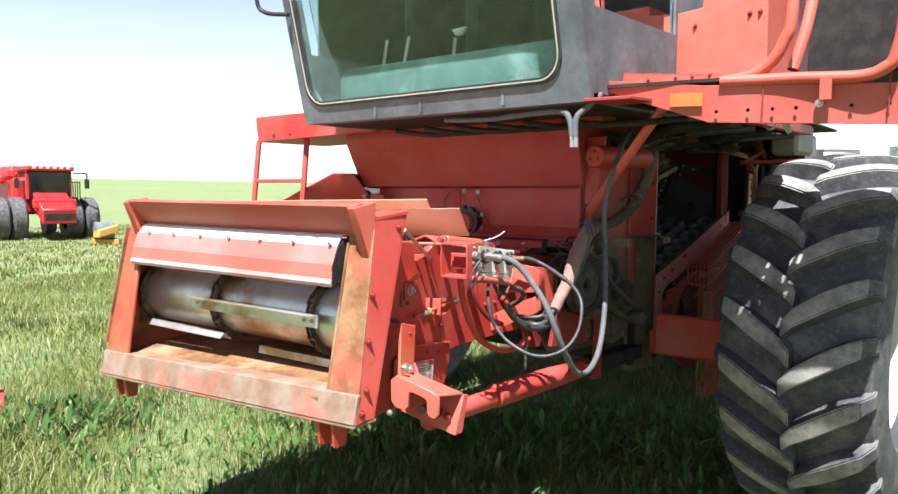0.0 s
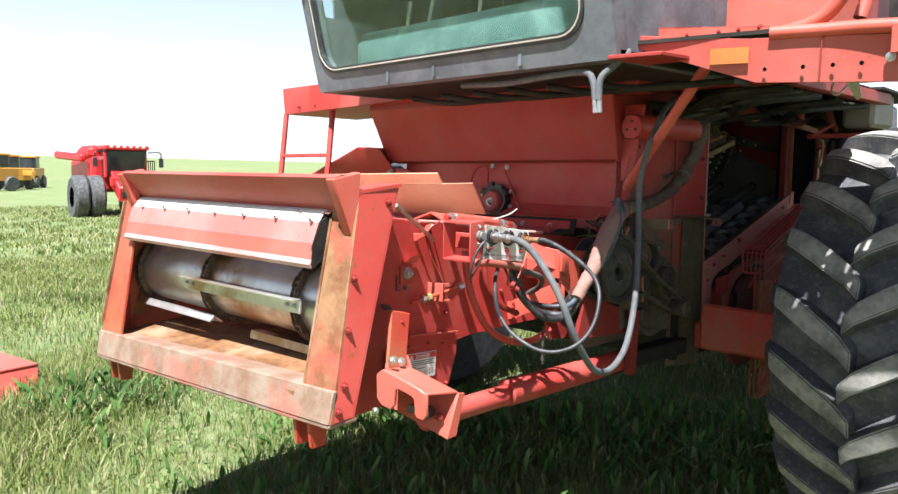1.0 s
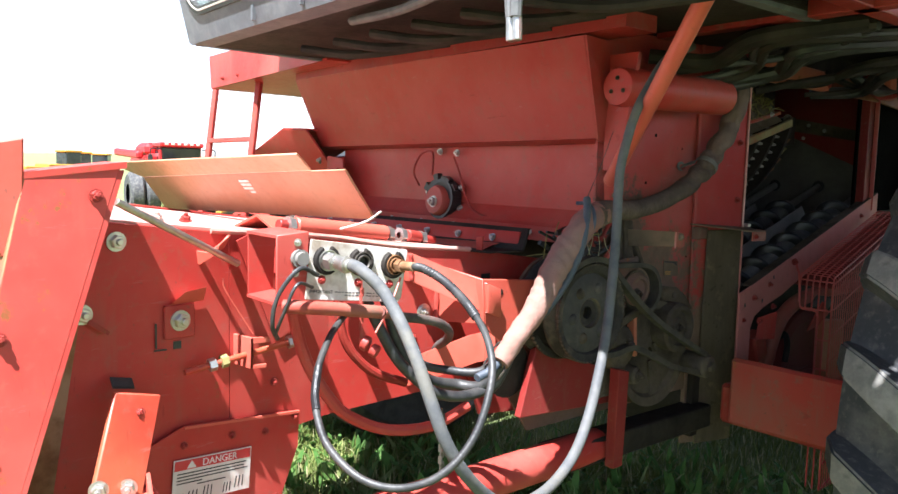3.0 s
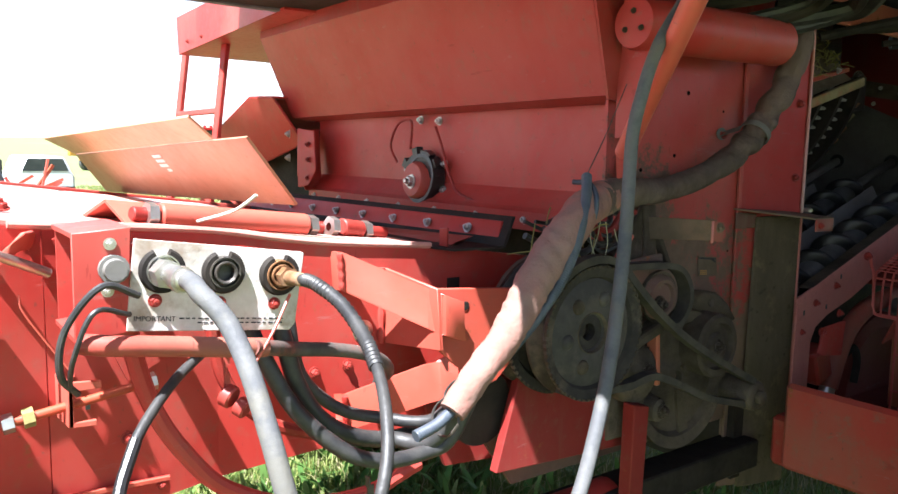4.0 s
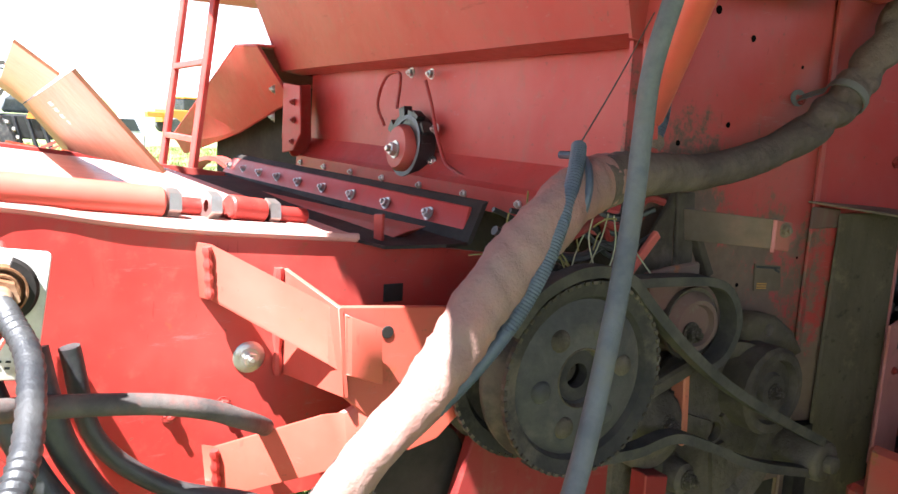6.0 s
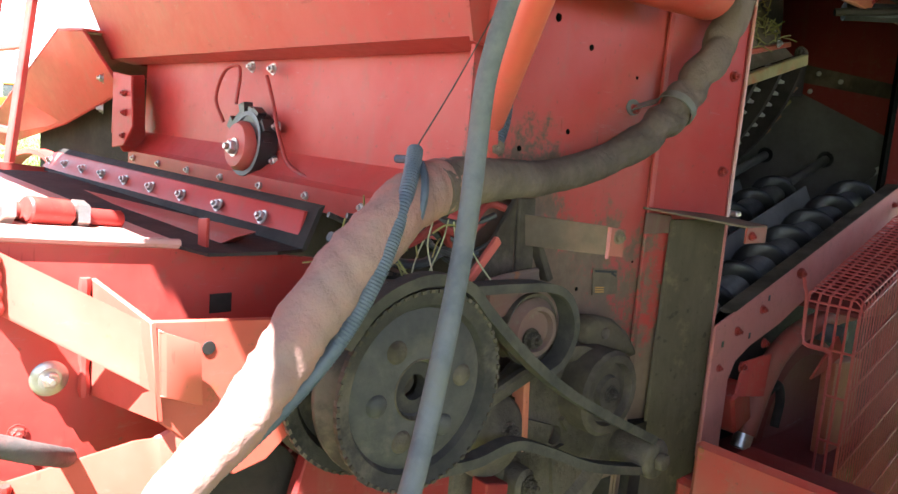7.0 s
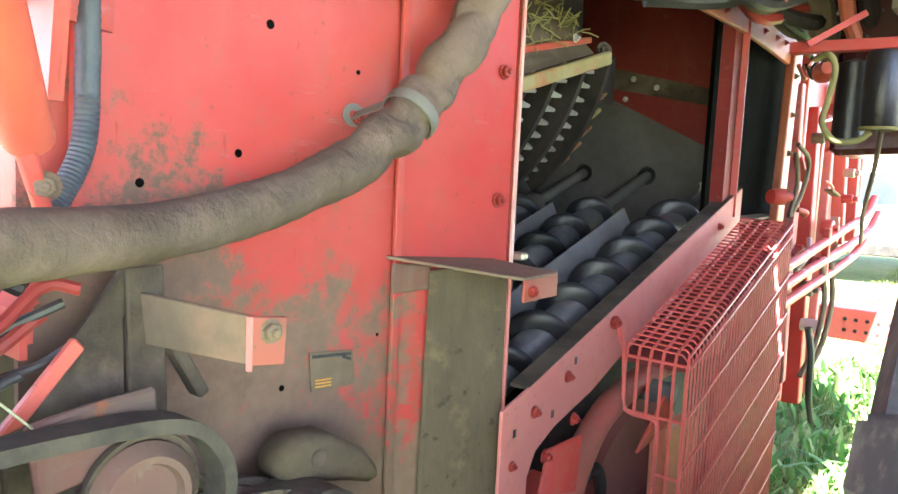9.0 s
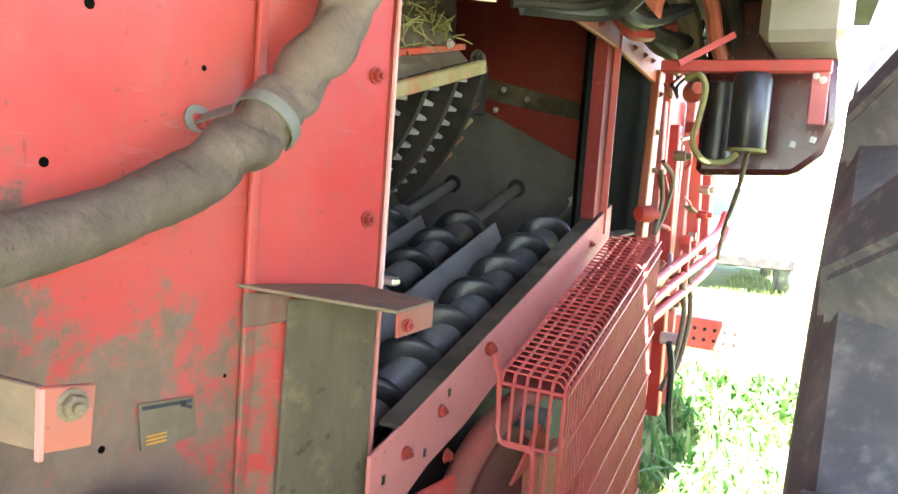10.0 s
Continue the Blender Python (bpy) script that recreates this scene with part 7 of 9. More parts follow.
    bolt((-1.526, 5.452, 1.272), (1, -0.3, 0), 0.012, guard, BOLT_RED)


build_bay()


def build_rear():
    """What shows behind the bay: shade sheet in the opening, columns, filter, pipes, rear axle."""
    # flat near-black sheet stands for the shade in the open hollow
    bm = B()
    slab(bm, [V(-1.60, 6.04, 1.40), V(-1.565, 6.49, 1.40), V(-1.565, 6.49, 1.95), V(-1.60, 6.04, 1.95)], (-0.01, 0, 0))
    part("opening_shade_sheet", bm, VOID, combine)
    bm = B()
    slab(bm, [V(-1.54, 6.09, 1.425), V(-1.54, 6.40, 1.435), V(-1.60, 6.40, 1.44), V(-1.60, 6.09, 1.43)], (0, 0, -0.006))
    part("opening_sill", bm, PINK_DIRT, combine)
    bm = B()
    beam(bm, (-1.53, 6.42, 1.86), (-1.53, 6.39, 1.42), 0.022, 0.06, (0, 1, 0))
    oc = part("rear_column", bm, ORANGE_TONE, combine, "frame column coloured orange as sunlit", bevel=0.003)
    for z in (1.80, 1.70, 1.60, 1.50):
        bolt((-1.519, 6.405, z), (1, 0, 0), 0.009, oc, BOLT_PINK)
    bm = B()
    slab(bm, [V(-1.57, 6.50, 1.30), V(-1.57, 7.56, 1.30), V(-1.57, 7.60, 2.1), V(-1.57, 6.50, 2.1)], (-0.5, 0, 0))
    part("rear_body", bm, RED_DARK, combine, "rear body of the combine", bevel=0.01)
    bm = B()
    slab(bm, [V(-1.57, 6.60, 0.85), V(-1.57, 7.05, 0.80), V(-1.57, 7.10, 1.32), V(-1.57, 6.46, 1.32)], (-0.3, 0, 0))
    part("lower_body", bm, RED, combine, bevel=0.01)
    for y, z0, z1, w, m in ((6.56, 0.95, 1.80, 0.035, PINK), (6.64, 0.88, 2.0, 0.025, RED_BRIGHT), (6.74, 0.85, 1.75, 0.05, RED), (6.86, 0.83, 1.70, 0.03, ORANGE_TONE), (7.00, 0.82, 1.85, 0.03, PINK), (7.16, 1.32, 1.80, 0.04, RED_BRIGHT), (7.36, 1.32, 1.90, 0.04, RED), (7.52, 1.34, 1.95, 0.03, PINK)):
        bm = B()
        beam(bm, (-1.55 + 0.02 * (w > 0.03), y, z0), (-1.55, y, z1), w, w * 0.9, (0, 1, 0))
        part("rear_column", bm, m, combine, "red frame column behind the bay", bevel=0.003)
    # linkages on the columns
    rng = random.Random(11)
    for k in range(20):
        c = V(-1.52 + rng.uniform(0, 0.04), 6.46 + rng.uniform(0, 0.6), 1.20 + 0.028 * k)
        bm = B()
        q = V(0.0, rng.uniform(-0.05, 0.12), rng.uniform(-0.09, 0.09))
        kind = k % 3
        if kind == 0:
            tube(bm, [c, c + q * 0.5 + V(0.015, 0, 0), c + q], rng.uniform(0.005, 0.009), 8)
        elif kind == 1:
            rod(bm, c, c + V(0.035, 0.0, 0), rng.uniform(0.012, 0.024))
            rod(bm, c + V(0.03, 0, 0), c + V(0.05, 0, 0), 0.010, 6)
        else:
            beam(bm, c, c + q.normalized() * 0.11, 0.008, 0.026, (1, 0, 0))
        part("linkage", bm, (RED, PINK_DIRT, RED_BRIGHT, ZINC, RED_DARK)[k % 5], combine, bevel=0.002)
    bm = B()
    lathe(bm, [(0, 0), (0, 0.017), (0.012, 0.02), (0.035, 0.02), (0.04, 0.01), (0.06, 0.01), (0.06, 0)], (-1.475, 6.12, 1.49), (0.6, 0.9, 0), 18)
    part("knob", bm, RED, combine, "red round linkage knob")
    bm = B()
    tube(bm, [V(-1.47, 6.30, 1.62), V(-1.455, 6.36, 1.58), V(-1.46, 6.34, 1.50), V(-1.47, 6.28, 1.44), V(-1.47, 6.33, 1.52), V(-1.475, 6.31, 1.60)], 0.006, 8)
    part("link_loop", bm, PINK_DIRT, combine)
    for k, (ya, za, ye, ze) in enumerate(((6.05, 1.300, 7.144, 1.423), (6.06, 1.255, 7.238, 1.369), (6.07, 1.216, 7.073, 1.306))):
        bm = B()
        tube(bm, [V(-1.45, ya, za), V(-1.45, ya + 0.4, za + (ze - za) * 0.36), V(-1.45, ye - 0.3, ze - 0.035), V(-1.45, ye, ze), V(-1.45, ye + 0.15, ze + 0.06)], 0.013, 10)
        part("steel_pipe", bm, PIPE_SUNLIT, combine, "steel pipe with sunlight put into its pale red")
    bm = B()
    box(bm, (-1.45, 6.62, 1.315), (0.02, 0.02, 0.17))
    part("pipe_clamp", bm, RED, combine, bevel=0.003)
    bm = B()
    rod(bm, (-1.52, 6.72, 1.10), (-1.46, 6.72, 1.10), 0.02)
    part("grey_cap", bm, IVORY, combine)
    for y in (6.60, 6.70):
        bm = B()
        tube(bm, [V(-1.45, y, 1.30), V(-1.44, y + 0.02, 1.18), V(-1.45, y - 0.02, 1.05), V(-1.47, y - 0.06, 0.98)], 0.008, 8)
        part("steel_pipe", bm, PINK_DIRT, combine)
    # shelf with filter canister and tank
    bm = B()
    box(bm, (-1.248, 5.90, 1.790), (0.304, 0.03, 0.022))
    fs = part("filter_shelf", bm, RED, combine, "red bar carrying the filters", bevel=0.002)
    bm = B()
    box(bm, (-1.113, 5.90, 1.74), (0.030, 0.012, 0.11))
    part("shelf_end", bm, PINK, fs, bevel=0.002)
    bolt((-1.108, 5.893, 1.765), (0, -1, 0), 0.007, fs)
    bolt((-1.12, 5.893, 1.772), (0, -1, 0), 0.006, fs)
    bm = B()
    lathe(bm, [(0, 0), (0, 0.030), (0.008, 0.035), (0.135, 0.035), (0.145, 0.03), (0.15, 0)], (-1.228, 5.90, 1.632), (0, 0, 1), 28)
    fc = part("filter_canister", bm, BLACK, combine, "glossy black filter canister")
    bm = B()
    lathe(bm, [(0, 0.028), (0, 0.037), (0.006, 0.037), (0.006, 0.028)], (-1.228, 5.90, 1.630), (0, 0, 1), 28)
    part("canister_rim", bm, CHAFF, fc)
    bm = B()
    lathe(bm, [(0, 0), (0, 0.032), (0.15, 0.032), (0.16, 0)], (-1.292, 5.96, 1.615), (0, 0, 1), 24)
    part("filter_canister", bm, BLACK, combine, "second black canister in shade")
    bm = B()
    slab(bm, [V(-1.34, 6.02, 1.95), V(-1.10, 6.02, 1.95), V(-1.085, 6.02, 1.70), V(-1.10, 6.02, 1.64), V(-1.15, 6.02, 1.595), V(-1.34, 6.02, 1.585)], (0, 0.25, 0))
    part("fuel_tank", bm, MAROON, combine, "glossy dark maroon tank behind the filters", bevel=0.012)
    for x, z in ((-1.155, 1.655), (-1.12, 1.665)):
        bm = B()
        box(bm, (x, 6.005, z), (0.010, 0.02, 0.012), Matrix.Rotation(radians(15), 3, "Y"))
        part("pale_tag", bm, IVORY, combine)
    bm = B()
    box(bm, (-1.148, 5.98, 1.915), (0.145, 0.30, 0.18))
    part("khaki_box", bm, KHAKI, combine, "smooth khaki plastic box", bevel=0.018)
    bm = B()
    lathe(bm, [(0, 0), (0, 0.016), (0.02, 0.021), (0.035, 0.012), (0.05, 0.012), (0.05, 0)], (-1.345, 5.92, 1.738), (0.5, -1, 0.2), 16)
    part("valve", bm, RED_RUSTY, combine, "dusty rust-red valve body")
    bm = B()
    tube(bm, [V(-1.345, 5.87, 1.762), V(-1.318, 5.85, 1.768), V(-1.304, 5.85, 1.74), V(-1.312, 5.85, 1.68), V(-1.318, 5.85, 1.64), V(-1.295, 5.85, 1.608), V(-1.26, 5.87, 1.608), V(-1.24, 5.88, 1.625)], 0.006, 10)
    part("filter_hose", bm, CHAFF, combine, "dull ochre bent filter hose")
    bm = B()
    tube(bm, [V(-1.225, 5.90, 1.63), V(-1.25, 6.02, 1.56), V(-1.31, 6.3, 1.46), V(-1.36, 6.6, 1.37)], 0.005, 8)
    part("drain_hose", bm, PINK_DIRT, combine)
    bm = B()
    tube(bm, [V(-1.45, 6.50, 1.13), V(-1.44, 6.52, 1.05), V(-1.445, 6.56, 0.93), V(-1.45, 6.65, 0.83)], 0.010, 8)
    part("drain_hose", bm, BLACK_RUBBER, combine, "black drain hose")
    # hoses and wires crowding the top of the beam
    rng = random.Random(3)
    for k in range(16):
        bm = B()
        y = 5.55 + k * 0.06
        x = -1.50 + rng.uniform(-0.02, 0.03)
        tube(bm, [V(x, y, 1.93 - rng.uniform(0, 0.03)), V(x + 0.04, y + 0.1, 1.885 - rng.uniform(0, 0.03)), V(x + 0.05 + rng.uniform(0, 0.05), y + 0.22, 1.875 + rng.uniform(-0.03, 0.03)), V(x + 0.09, y + 0.34, 1.93)], rng.uniform(0.006, 0.018), 8)
        part("overhead_hose", bm, (DARK, GRIME, BLACK_RUBBER, OLIVE, RED_DARK)[k % 5], combine, "grimy hose under the deck")
    for k in range(10):
        bm = B()
        c = V(-1.47 + rng.uniform(-0.02, 0.04), 5.95 + rng.uniform(0, 0.45), 1.80 + rng.uniform(0, 0.09))
        tube(bm, [c, c + V(0.01, 0.03, -0.03), c + V(0.0, 0.06, 0.0), c + V(0.02, 0.08, 0.03)], 0.004, 6)
        part("wire", bm, (CHAFF, DARK, RED_BRIGHT)[k % 3], combine)
    for x, y, r in ((-1.33, 5.95, 0.016), (-1.295, 5.98, 0.020), (-1.40, 6.05, 0.03)):
        bm = B()
        tube(bm, [V(x - 0.02, y - 0.2, 1.98), V(x, y, 1.93), V(x + 0.01, y + 0.05, 1.86), V(x + 0.03, y + 0.1, 1.80)], r, 10)
        part("overhead_hose", bm, (PINK_DIRT, ORANGE_TONE, DARK)[int(r * 100) % 3], combine, "thick hose under the deck")
    bm = B()
    beam(bm, (-1.36, 5.86, 1.79), (-1.27, 5.90, 1.85), 0.012, 0.012)
    part("thin_bar", bm, RED, combine)
    bm = B()
    slab(bm, [V(-1.45, 5.72, 1.93), V(-1.37, 5.72, 1.95), V(-1.40, 5.80, 1.87)], (0, 0.05, 0.0))
    part("hose_bracket", bm, ORANGE_TONE, combine, bevel=0.002)
    # rear axle with holes
    bm = B()
    box(bm, (-1.62, 8.11, 0.90), (0.50, 0.12, 0.145))
    ra = part("rear_axle", bm, RED_BRIGHT, combine, "red rear axle beam with bolt holes", bevel=0.005)
    for k in range(5):
        for z in (0.875, 0.925):
            bm = B()
            rod(bm, (-1.64 + k * 0.045, 8.047, z), (-1.64 + k * 0.045, 8.05, z), 0.009, 8)
            part("hole", bm, DARK, ra)
    bm = B()
    lathe(bm, [(0, 0), (0, 0.42), (0.05, 0.46), (0.25, 0.46), (0.30, 0.42), (0.30, 0)], (-2.75, 8.05, 0.51), (1, 0, 0), 36)
    part("rear_tyre", bm, TYRE, combine)


build_rear()


def build_deck():
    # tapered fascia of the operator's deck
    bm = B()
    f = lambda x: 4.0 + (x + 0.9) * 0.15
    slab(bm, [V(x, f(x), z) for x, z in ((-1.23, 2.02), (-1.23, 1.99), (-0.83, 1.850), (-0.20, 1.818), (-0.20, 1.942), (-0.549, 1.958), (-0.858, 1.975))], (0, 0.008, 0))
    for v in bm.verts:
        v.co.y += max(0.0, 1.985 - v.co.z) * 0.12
    fas = part("deck_fascia", bm, RED_SUN, combine, "red deck edge plate with sunlight put into its colour", bevel=0.001)
    bm = B()
    slab(bm, [V(-0.955, f(-0.955) - 0.002, 1.954), V(-0.845, f(-0.845) - 0.002, 1.951), V(-0.845, f(-0.845) - 0.002, 1.905), V(-0.955, f(-0.955) - 0.002, 1.908)], (0, -0.001, 0))
    part("yellow_reflector", bm, AMBER, fas, "yellow reflector sticker")
    for x in (-0.80, -0.70, -0.625, -0.556, -0.40, -0.30):
        bm = B()
        rod(bm, (x, f(x) - 0.001, 1.884), (x, f(x) + 0.001, 1.884), 0.006, 10)
        part("hole", bm, VOID, fas)
    for x in (-0.655, -0.30):
        bm = B()
        box(bm, (x, f(x) - 0.002, 1.92), (0.004, 0.002, 0.135))
        part("seam", bm, RED_DARK, fas)
    bolt((-0.49, f(-0.49), 1.895), (0, -1, 0), 0.013, fas)
    # deck floor with punched drain slots
    slots = [(x, y) for x in (-0.72, -0.68, -0.60, -0.57) for y in (4.20, 4.27, 4.34) if (x, y) != (-0.60, 4.20)] + [(-1.265, 4.57), (-1.24, 4.575), (-1.18, 4.54)]
    xs = sorted({-1.60, -1.26, -1.05, -0.20} | {round(x + d, 3) for x, y in slots for d in (-0.008, 0.008)})
    ys = sorted({4.0, 4.40, 4.72, 5.70} | {round(y + d, 3) for x, y in slots for d in (-0.022, 0.022)})

    def is_open(i, j):
        cx, cy = (xs[i] + xs[i + 1]) / 2, (ys[j] + ys[j + 1]) / 2
        return (cx < -1.26 and cy < 4.40) or (cx > -1.05 and cy > 4.72) or any(abs(cx - x) < 0.008 and abs(cy - y) < 0.022 for x, y in slots)
    bm = B()
    top = [[bm.verts.new((x, y + (x + 0.9) * 0.2, 1.997)) for y in ys] for x in xs]
    low = [[bm.verts.new((x, y + (x + 0.9) * 0.2, 1.985)) for y in ys] for x in xs]
    nx, ny = len(xs) - 1, len(ys) - 1
    for i in range(nx):
        for j in range(ny):
            if is_open(i, j):
                continue
            bm.faces.new((top[i][j], top[i + 1][j], top[i + 1][j + 1], top[i][j + 1]))
            bm.faces.new((low[i][j], low[i][j + 1], low[i + 1][j + 1], low[i + 1][j]))
            for di, dj, a, b in ((-1, 0, (i, j), (i, j + 1)), (1, 0, (i + 1, j), (i + 1, j + 1)), (0, -1, (i, j), (i + 1, j)), (0, 1, (i, j + 1), (i + 1, j + 1))):
                k, l = i + di, j + dj
                if k < 0 or l < 0 or k >= nx or l >= ny or is_open(k, l):
                    bm.faces.new((top[a[0]][a[1]], top[b[0]][b[1]], low[b[0]][b[1]], low[a[0]][a[1]]))
    part("deck_plate", bm, DARK, combine, "deck floor plate with drain slots")
    bm = B()
    slab(bm, [V(-1.6, 5.6, 1.985), V(-1.0, 5.7, 1.985), V(-1.05, 6.5, 1.985), V(-1.60, 6.5, 1.985)], (0, 0, 0.012))
    part("rear_deck_plate", bm, DARK, combine)
    for a, b in (((-1.05, 4.1, 1.955), (-1.05, 5.9, 1.955)), ((-0.25, 4.2, 1.955), (-0.25, 4.85, 1.955)), ((-1.6, 4.75, 1.955), (-0.2, 4.75, 1.955))):
        part("deck_joist", beam(B(), a, b, 0.05, 0.05), RED_DARK, combine, bevel=0.003)
    # raised step and toe plate on the deck
    bm = B()
    slab(bm, [V(-1.24, 4.06, 2.0), V(-0.82, 4.10, 1.995), V(-0.82, 4.10, 2.02), V(-1.24, 4.06, 2.06)], (0, 0.006, 0))
    slab(bm, [V(-1.24, 4.06, 2.06), V(-0.82, 4.10, 2.02), V(-0.82, 4.20, 2.02), V(-1.24, 4.20, 2.06)], (0, 0, -0.005))
    tp = part("toe_plate", bm, RED_BRIGHT, combine, bevel=0.001)
    for x in (-1.08, -0.98, -0.92, -0.86):
        bolt((x, 4.065 + (x + 1.24) * 0.1, 2.02), (0, -1, 0), 0.010, tp, BOLT_RED)
    # red cabinet on the deck
    bm = B()
    slab(bm, [V(-1.243, 4.52, 2.0), V(-0.811, 4.52, 2.0), V(-0.813, 4.52, 2.40), V(-1.07, 4.52, 2.40), V(-1.07, 4.52, 2.36), V(-1.243, 4.52, 2.345)], (0, 0.35, 0))
    cab = part("deck_cabinet", bm, RED_BRIGHT, combine, "bright red cabinet on the deck", bevel=0.004)
    for x, z in ((-1.10, 2.29), (-0.88, 2.31), (-0.84, 2.31), (-1.2, 2.28)):
        bolt((x, 4.518, z), (0, -1, 0), 0.010, cab, BOLT_RED)
    # black tank side behind
    bm = B()
    slab(bm, [V(-1.06, 5.9, 2.17), V(0.74, 6.1, 2.22), V(0.74, 6.1, 3.0), V(-1.06, 5.9, 3.39)], (0, 0.3, 0))
    part("dark_tank", bm, DARK, combine, "dark tank side behind the rails")
    bm = B()
    slab(bm, [V(-1.185, 3.80, 1.925), V(-1.02, 3.83, 1.925), V(-1.02, 4.02, 1.93), V(-1.185, 4.02, 1.93)], (0, 0, 0.012))
    part("cab_step", bm, RED_DARK, combine, "dull red step plate beside the cab", bevel=0.002)
    # rails
    for pts in ([V(-1.27, 4.03, 2.7), V(-1.272, 4.04, 2.3), V(-1.278, 4.05, 2.11), V(-1.25, 4.05, 2.025), V(-1.185, 4.05, 1.991), V(-1.10, 4.05, 1.975)],
                [V(-0.565, 4.05, 2.8), V(-0.577, 4.05, 2.214), V(-0.60, 4.05, 2.097), V(-0.643, 4.05, 2.030), V(-0.70, 4.05, 2.0), V(-0.79, 4.04, 1.984)],
                [V(-0.79, 4.02, 1.984), V(-0.66, 4.04, 1.980), V(-0.55, 4.05, 1.977), V(-0.38, 4.06, 1.968), V(-0.312, 4.06, 1.986), V(-0.28, 4.06, 2.03), V(-0.262, 4.06, 2.2), V(-0.262, 4.06, 2.8)],
                [V(-0.55, 4.25, 2.8), V(-0.56, 4.22, 2.35), V(-0.57, 4.19, 2.18), V(-0.60, 4.15, 2.02)]):
        part("handrail", tube(B(), pts, 0.019, 14), RED_BRIGHT, combine, "bent red tube handrail")
    bm = B()
    box(bm, (-0.467, 4.040, 1.938), (0.035, 0.012, 0.075))
    part("rail_clip", bm, RED_BRIGHT, combine, bevel=0.002)
    # clutter under the deck
    bm = B()
    tube(bm, [V(-0.92, 4.9, 1.96), V(-0.9, 4.8, 1.90), V(-0.87, 4.78, 1.88), V(-0.85, 4.85, 1.93)], 0.004, 8)
    part("hook_wire", bm, IVORY, combine)
    bm = B()
    slab(bm, [V(-0.86, 4.7, 1.98), V(-0.80, 4.72, 1.98), V(-0.77, 4.72, 1.86), V(-0.785, 4.72, 1.85)], (0, 0.004, 0))
    part("hanging_strap", bm, IVORY, combine)
    rng = random.Random(8)
    for k in range(12):
        bm = B()
        y = 4.65 + rng.uniform(0, 1.0)
        tube(bm, [V(-1.58, y, 1.90 - rng.uniform(0, 0.1)), V(-1.45, y + 0.1, 1.86), V(-1.30, y + rng.uniform(-0.1, 0.3), 1.90), V(-1.1, y + 0.2, 1.93)], rng.uniform(0.008, 0.022), 8)
        part("overhead_hose", bm, (DARK, BLACK_RUBBER)[k % 2], combine)
    # wedge tongues behind the fascia
    for x in (-0.99, -0.93):
        bm = B()
        slab(bm, [V(x, 4.10, 1.99), V(x + 0.035, 4.11, 1.99), V(x + 0.03, 4.11, 1.91), V(x + 0.005, 4.10, 1.91)], (0, 0.01, 0))
        part("tongue", bm, RED_SUN, combine)


build_deck()


def build_left_side():
    bm = B()
    slab(bm, [V(-3.90, 4.36, 2.07), V(-2.68, 4.30, 2.06), V(-2.68, 4.30, 1.93), V(-3.88, 4.36, 1.915)], (0, 0.008, 0))
    slab(bm, [V(-3.88, 4.36, 1.915), V(-2.68, 4.30, 1.93), V(-2.68, 4.9, 1.93), V(-3.88, 4.9, 1.915)], (0, 0, 0.01))
    dk = part("far_deck", bm, RED, combine, "far side deck edge", bevel=0.001)
    for k in range(6):
        bolt((-3.7 + k * 0.17, 4.345, 1.95), (0, -1, 0), 0.010, dk, BOLT_RED)
    bm = B()
    for a, b in (((-3.94, 4.41, 1.93), (-3.905, 4.30, 1.15)), ((-3.455, 4.41, 1.93), (-3.415, 4.30, 1.15))):
        part("ladder_rail", beam(B(), a, b, 0.030, 0.022), RED, combine, bevel=0.003)
    bm.free()
    for z in (1.67, 1.41, 1.16):
        y = 4.41 - (1.93 - z) * 0.14
        part("ladder_rung", beam(B(), (-3.93, y, z), (-3.44, y, z), 0.022, 0.022), RED, combine, bevel=0.003)
    # sloping shield box beside the feeder
    bm = B()
    slab(bm, [V(-3.21, 4.40, 1.706), V(-3.05, 4.42, 1.70), V(-2.98, 4.50, 1.55), V(-3.45, 4.48, 1.44), V(-4.0, 4.42, 1.335), V(-4.12, 4.40, 1.40)], (0, 0.012, 0))
    slab(bm, [V(-3.21, 4.40, 1.706), V(-4.12, 4.40, 1.40), V(-4.12, 4.8, 1.40), V(-3.21, 4.85, 1.71)], (0, 0, 0.008))
    slab(bm, [V(-3.21, 4.40, 1.706), V(-3.05, 4.42, 1.70), V(-3.05, 4.9, 1.70), V(-3.21, 4.85, 1.71)], (0, 0, 0.008))
    part("shield_box", bm, RED, combine, "sloping red side shield", bevel=0.002)
    # dark sheet stands for the shaded hollow under the shield
    bm = B()
    slab(bm, [V(-3.80, 4.5, 1.05), V(-3.03, 4.60, 1.05), V(-3.03, 4.60, 1.6), V(-3.80, 4.5, 1.44)], (0, 0.02, 0))
    part("shield_shade", bm, DARK, combine)
    bm = B()
    lathe(bm, [(0, 0.225), (0, 0.24), (0.05, 0.24), (0.05, 0.225)], (-3.62, 4.47, 1.11), (0.3, -1, 0), 40, True)
    part("belt_guard_ring", bm, RED, combine)
    # far wheel, kept to block light; rubber darkened to sink into shade
    bm = B()
    lathe(bm, [(0, 0.40), (0.02, 0.74), (0.10, 0.84), (0.5, 0.84), (0.60, 0.74), (0.62, 0.40)], (-4.1, 5.475, 0.90), (1, 0, 0), 40)
    part("far_tyre", bm, BLACK_RUBBER, combine)


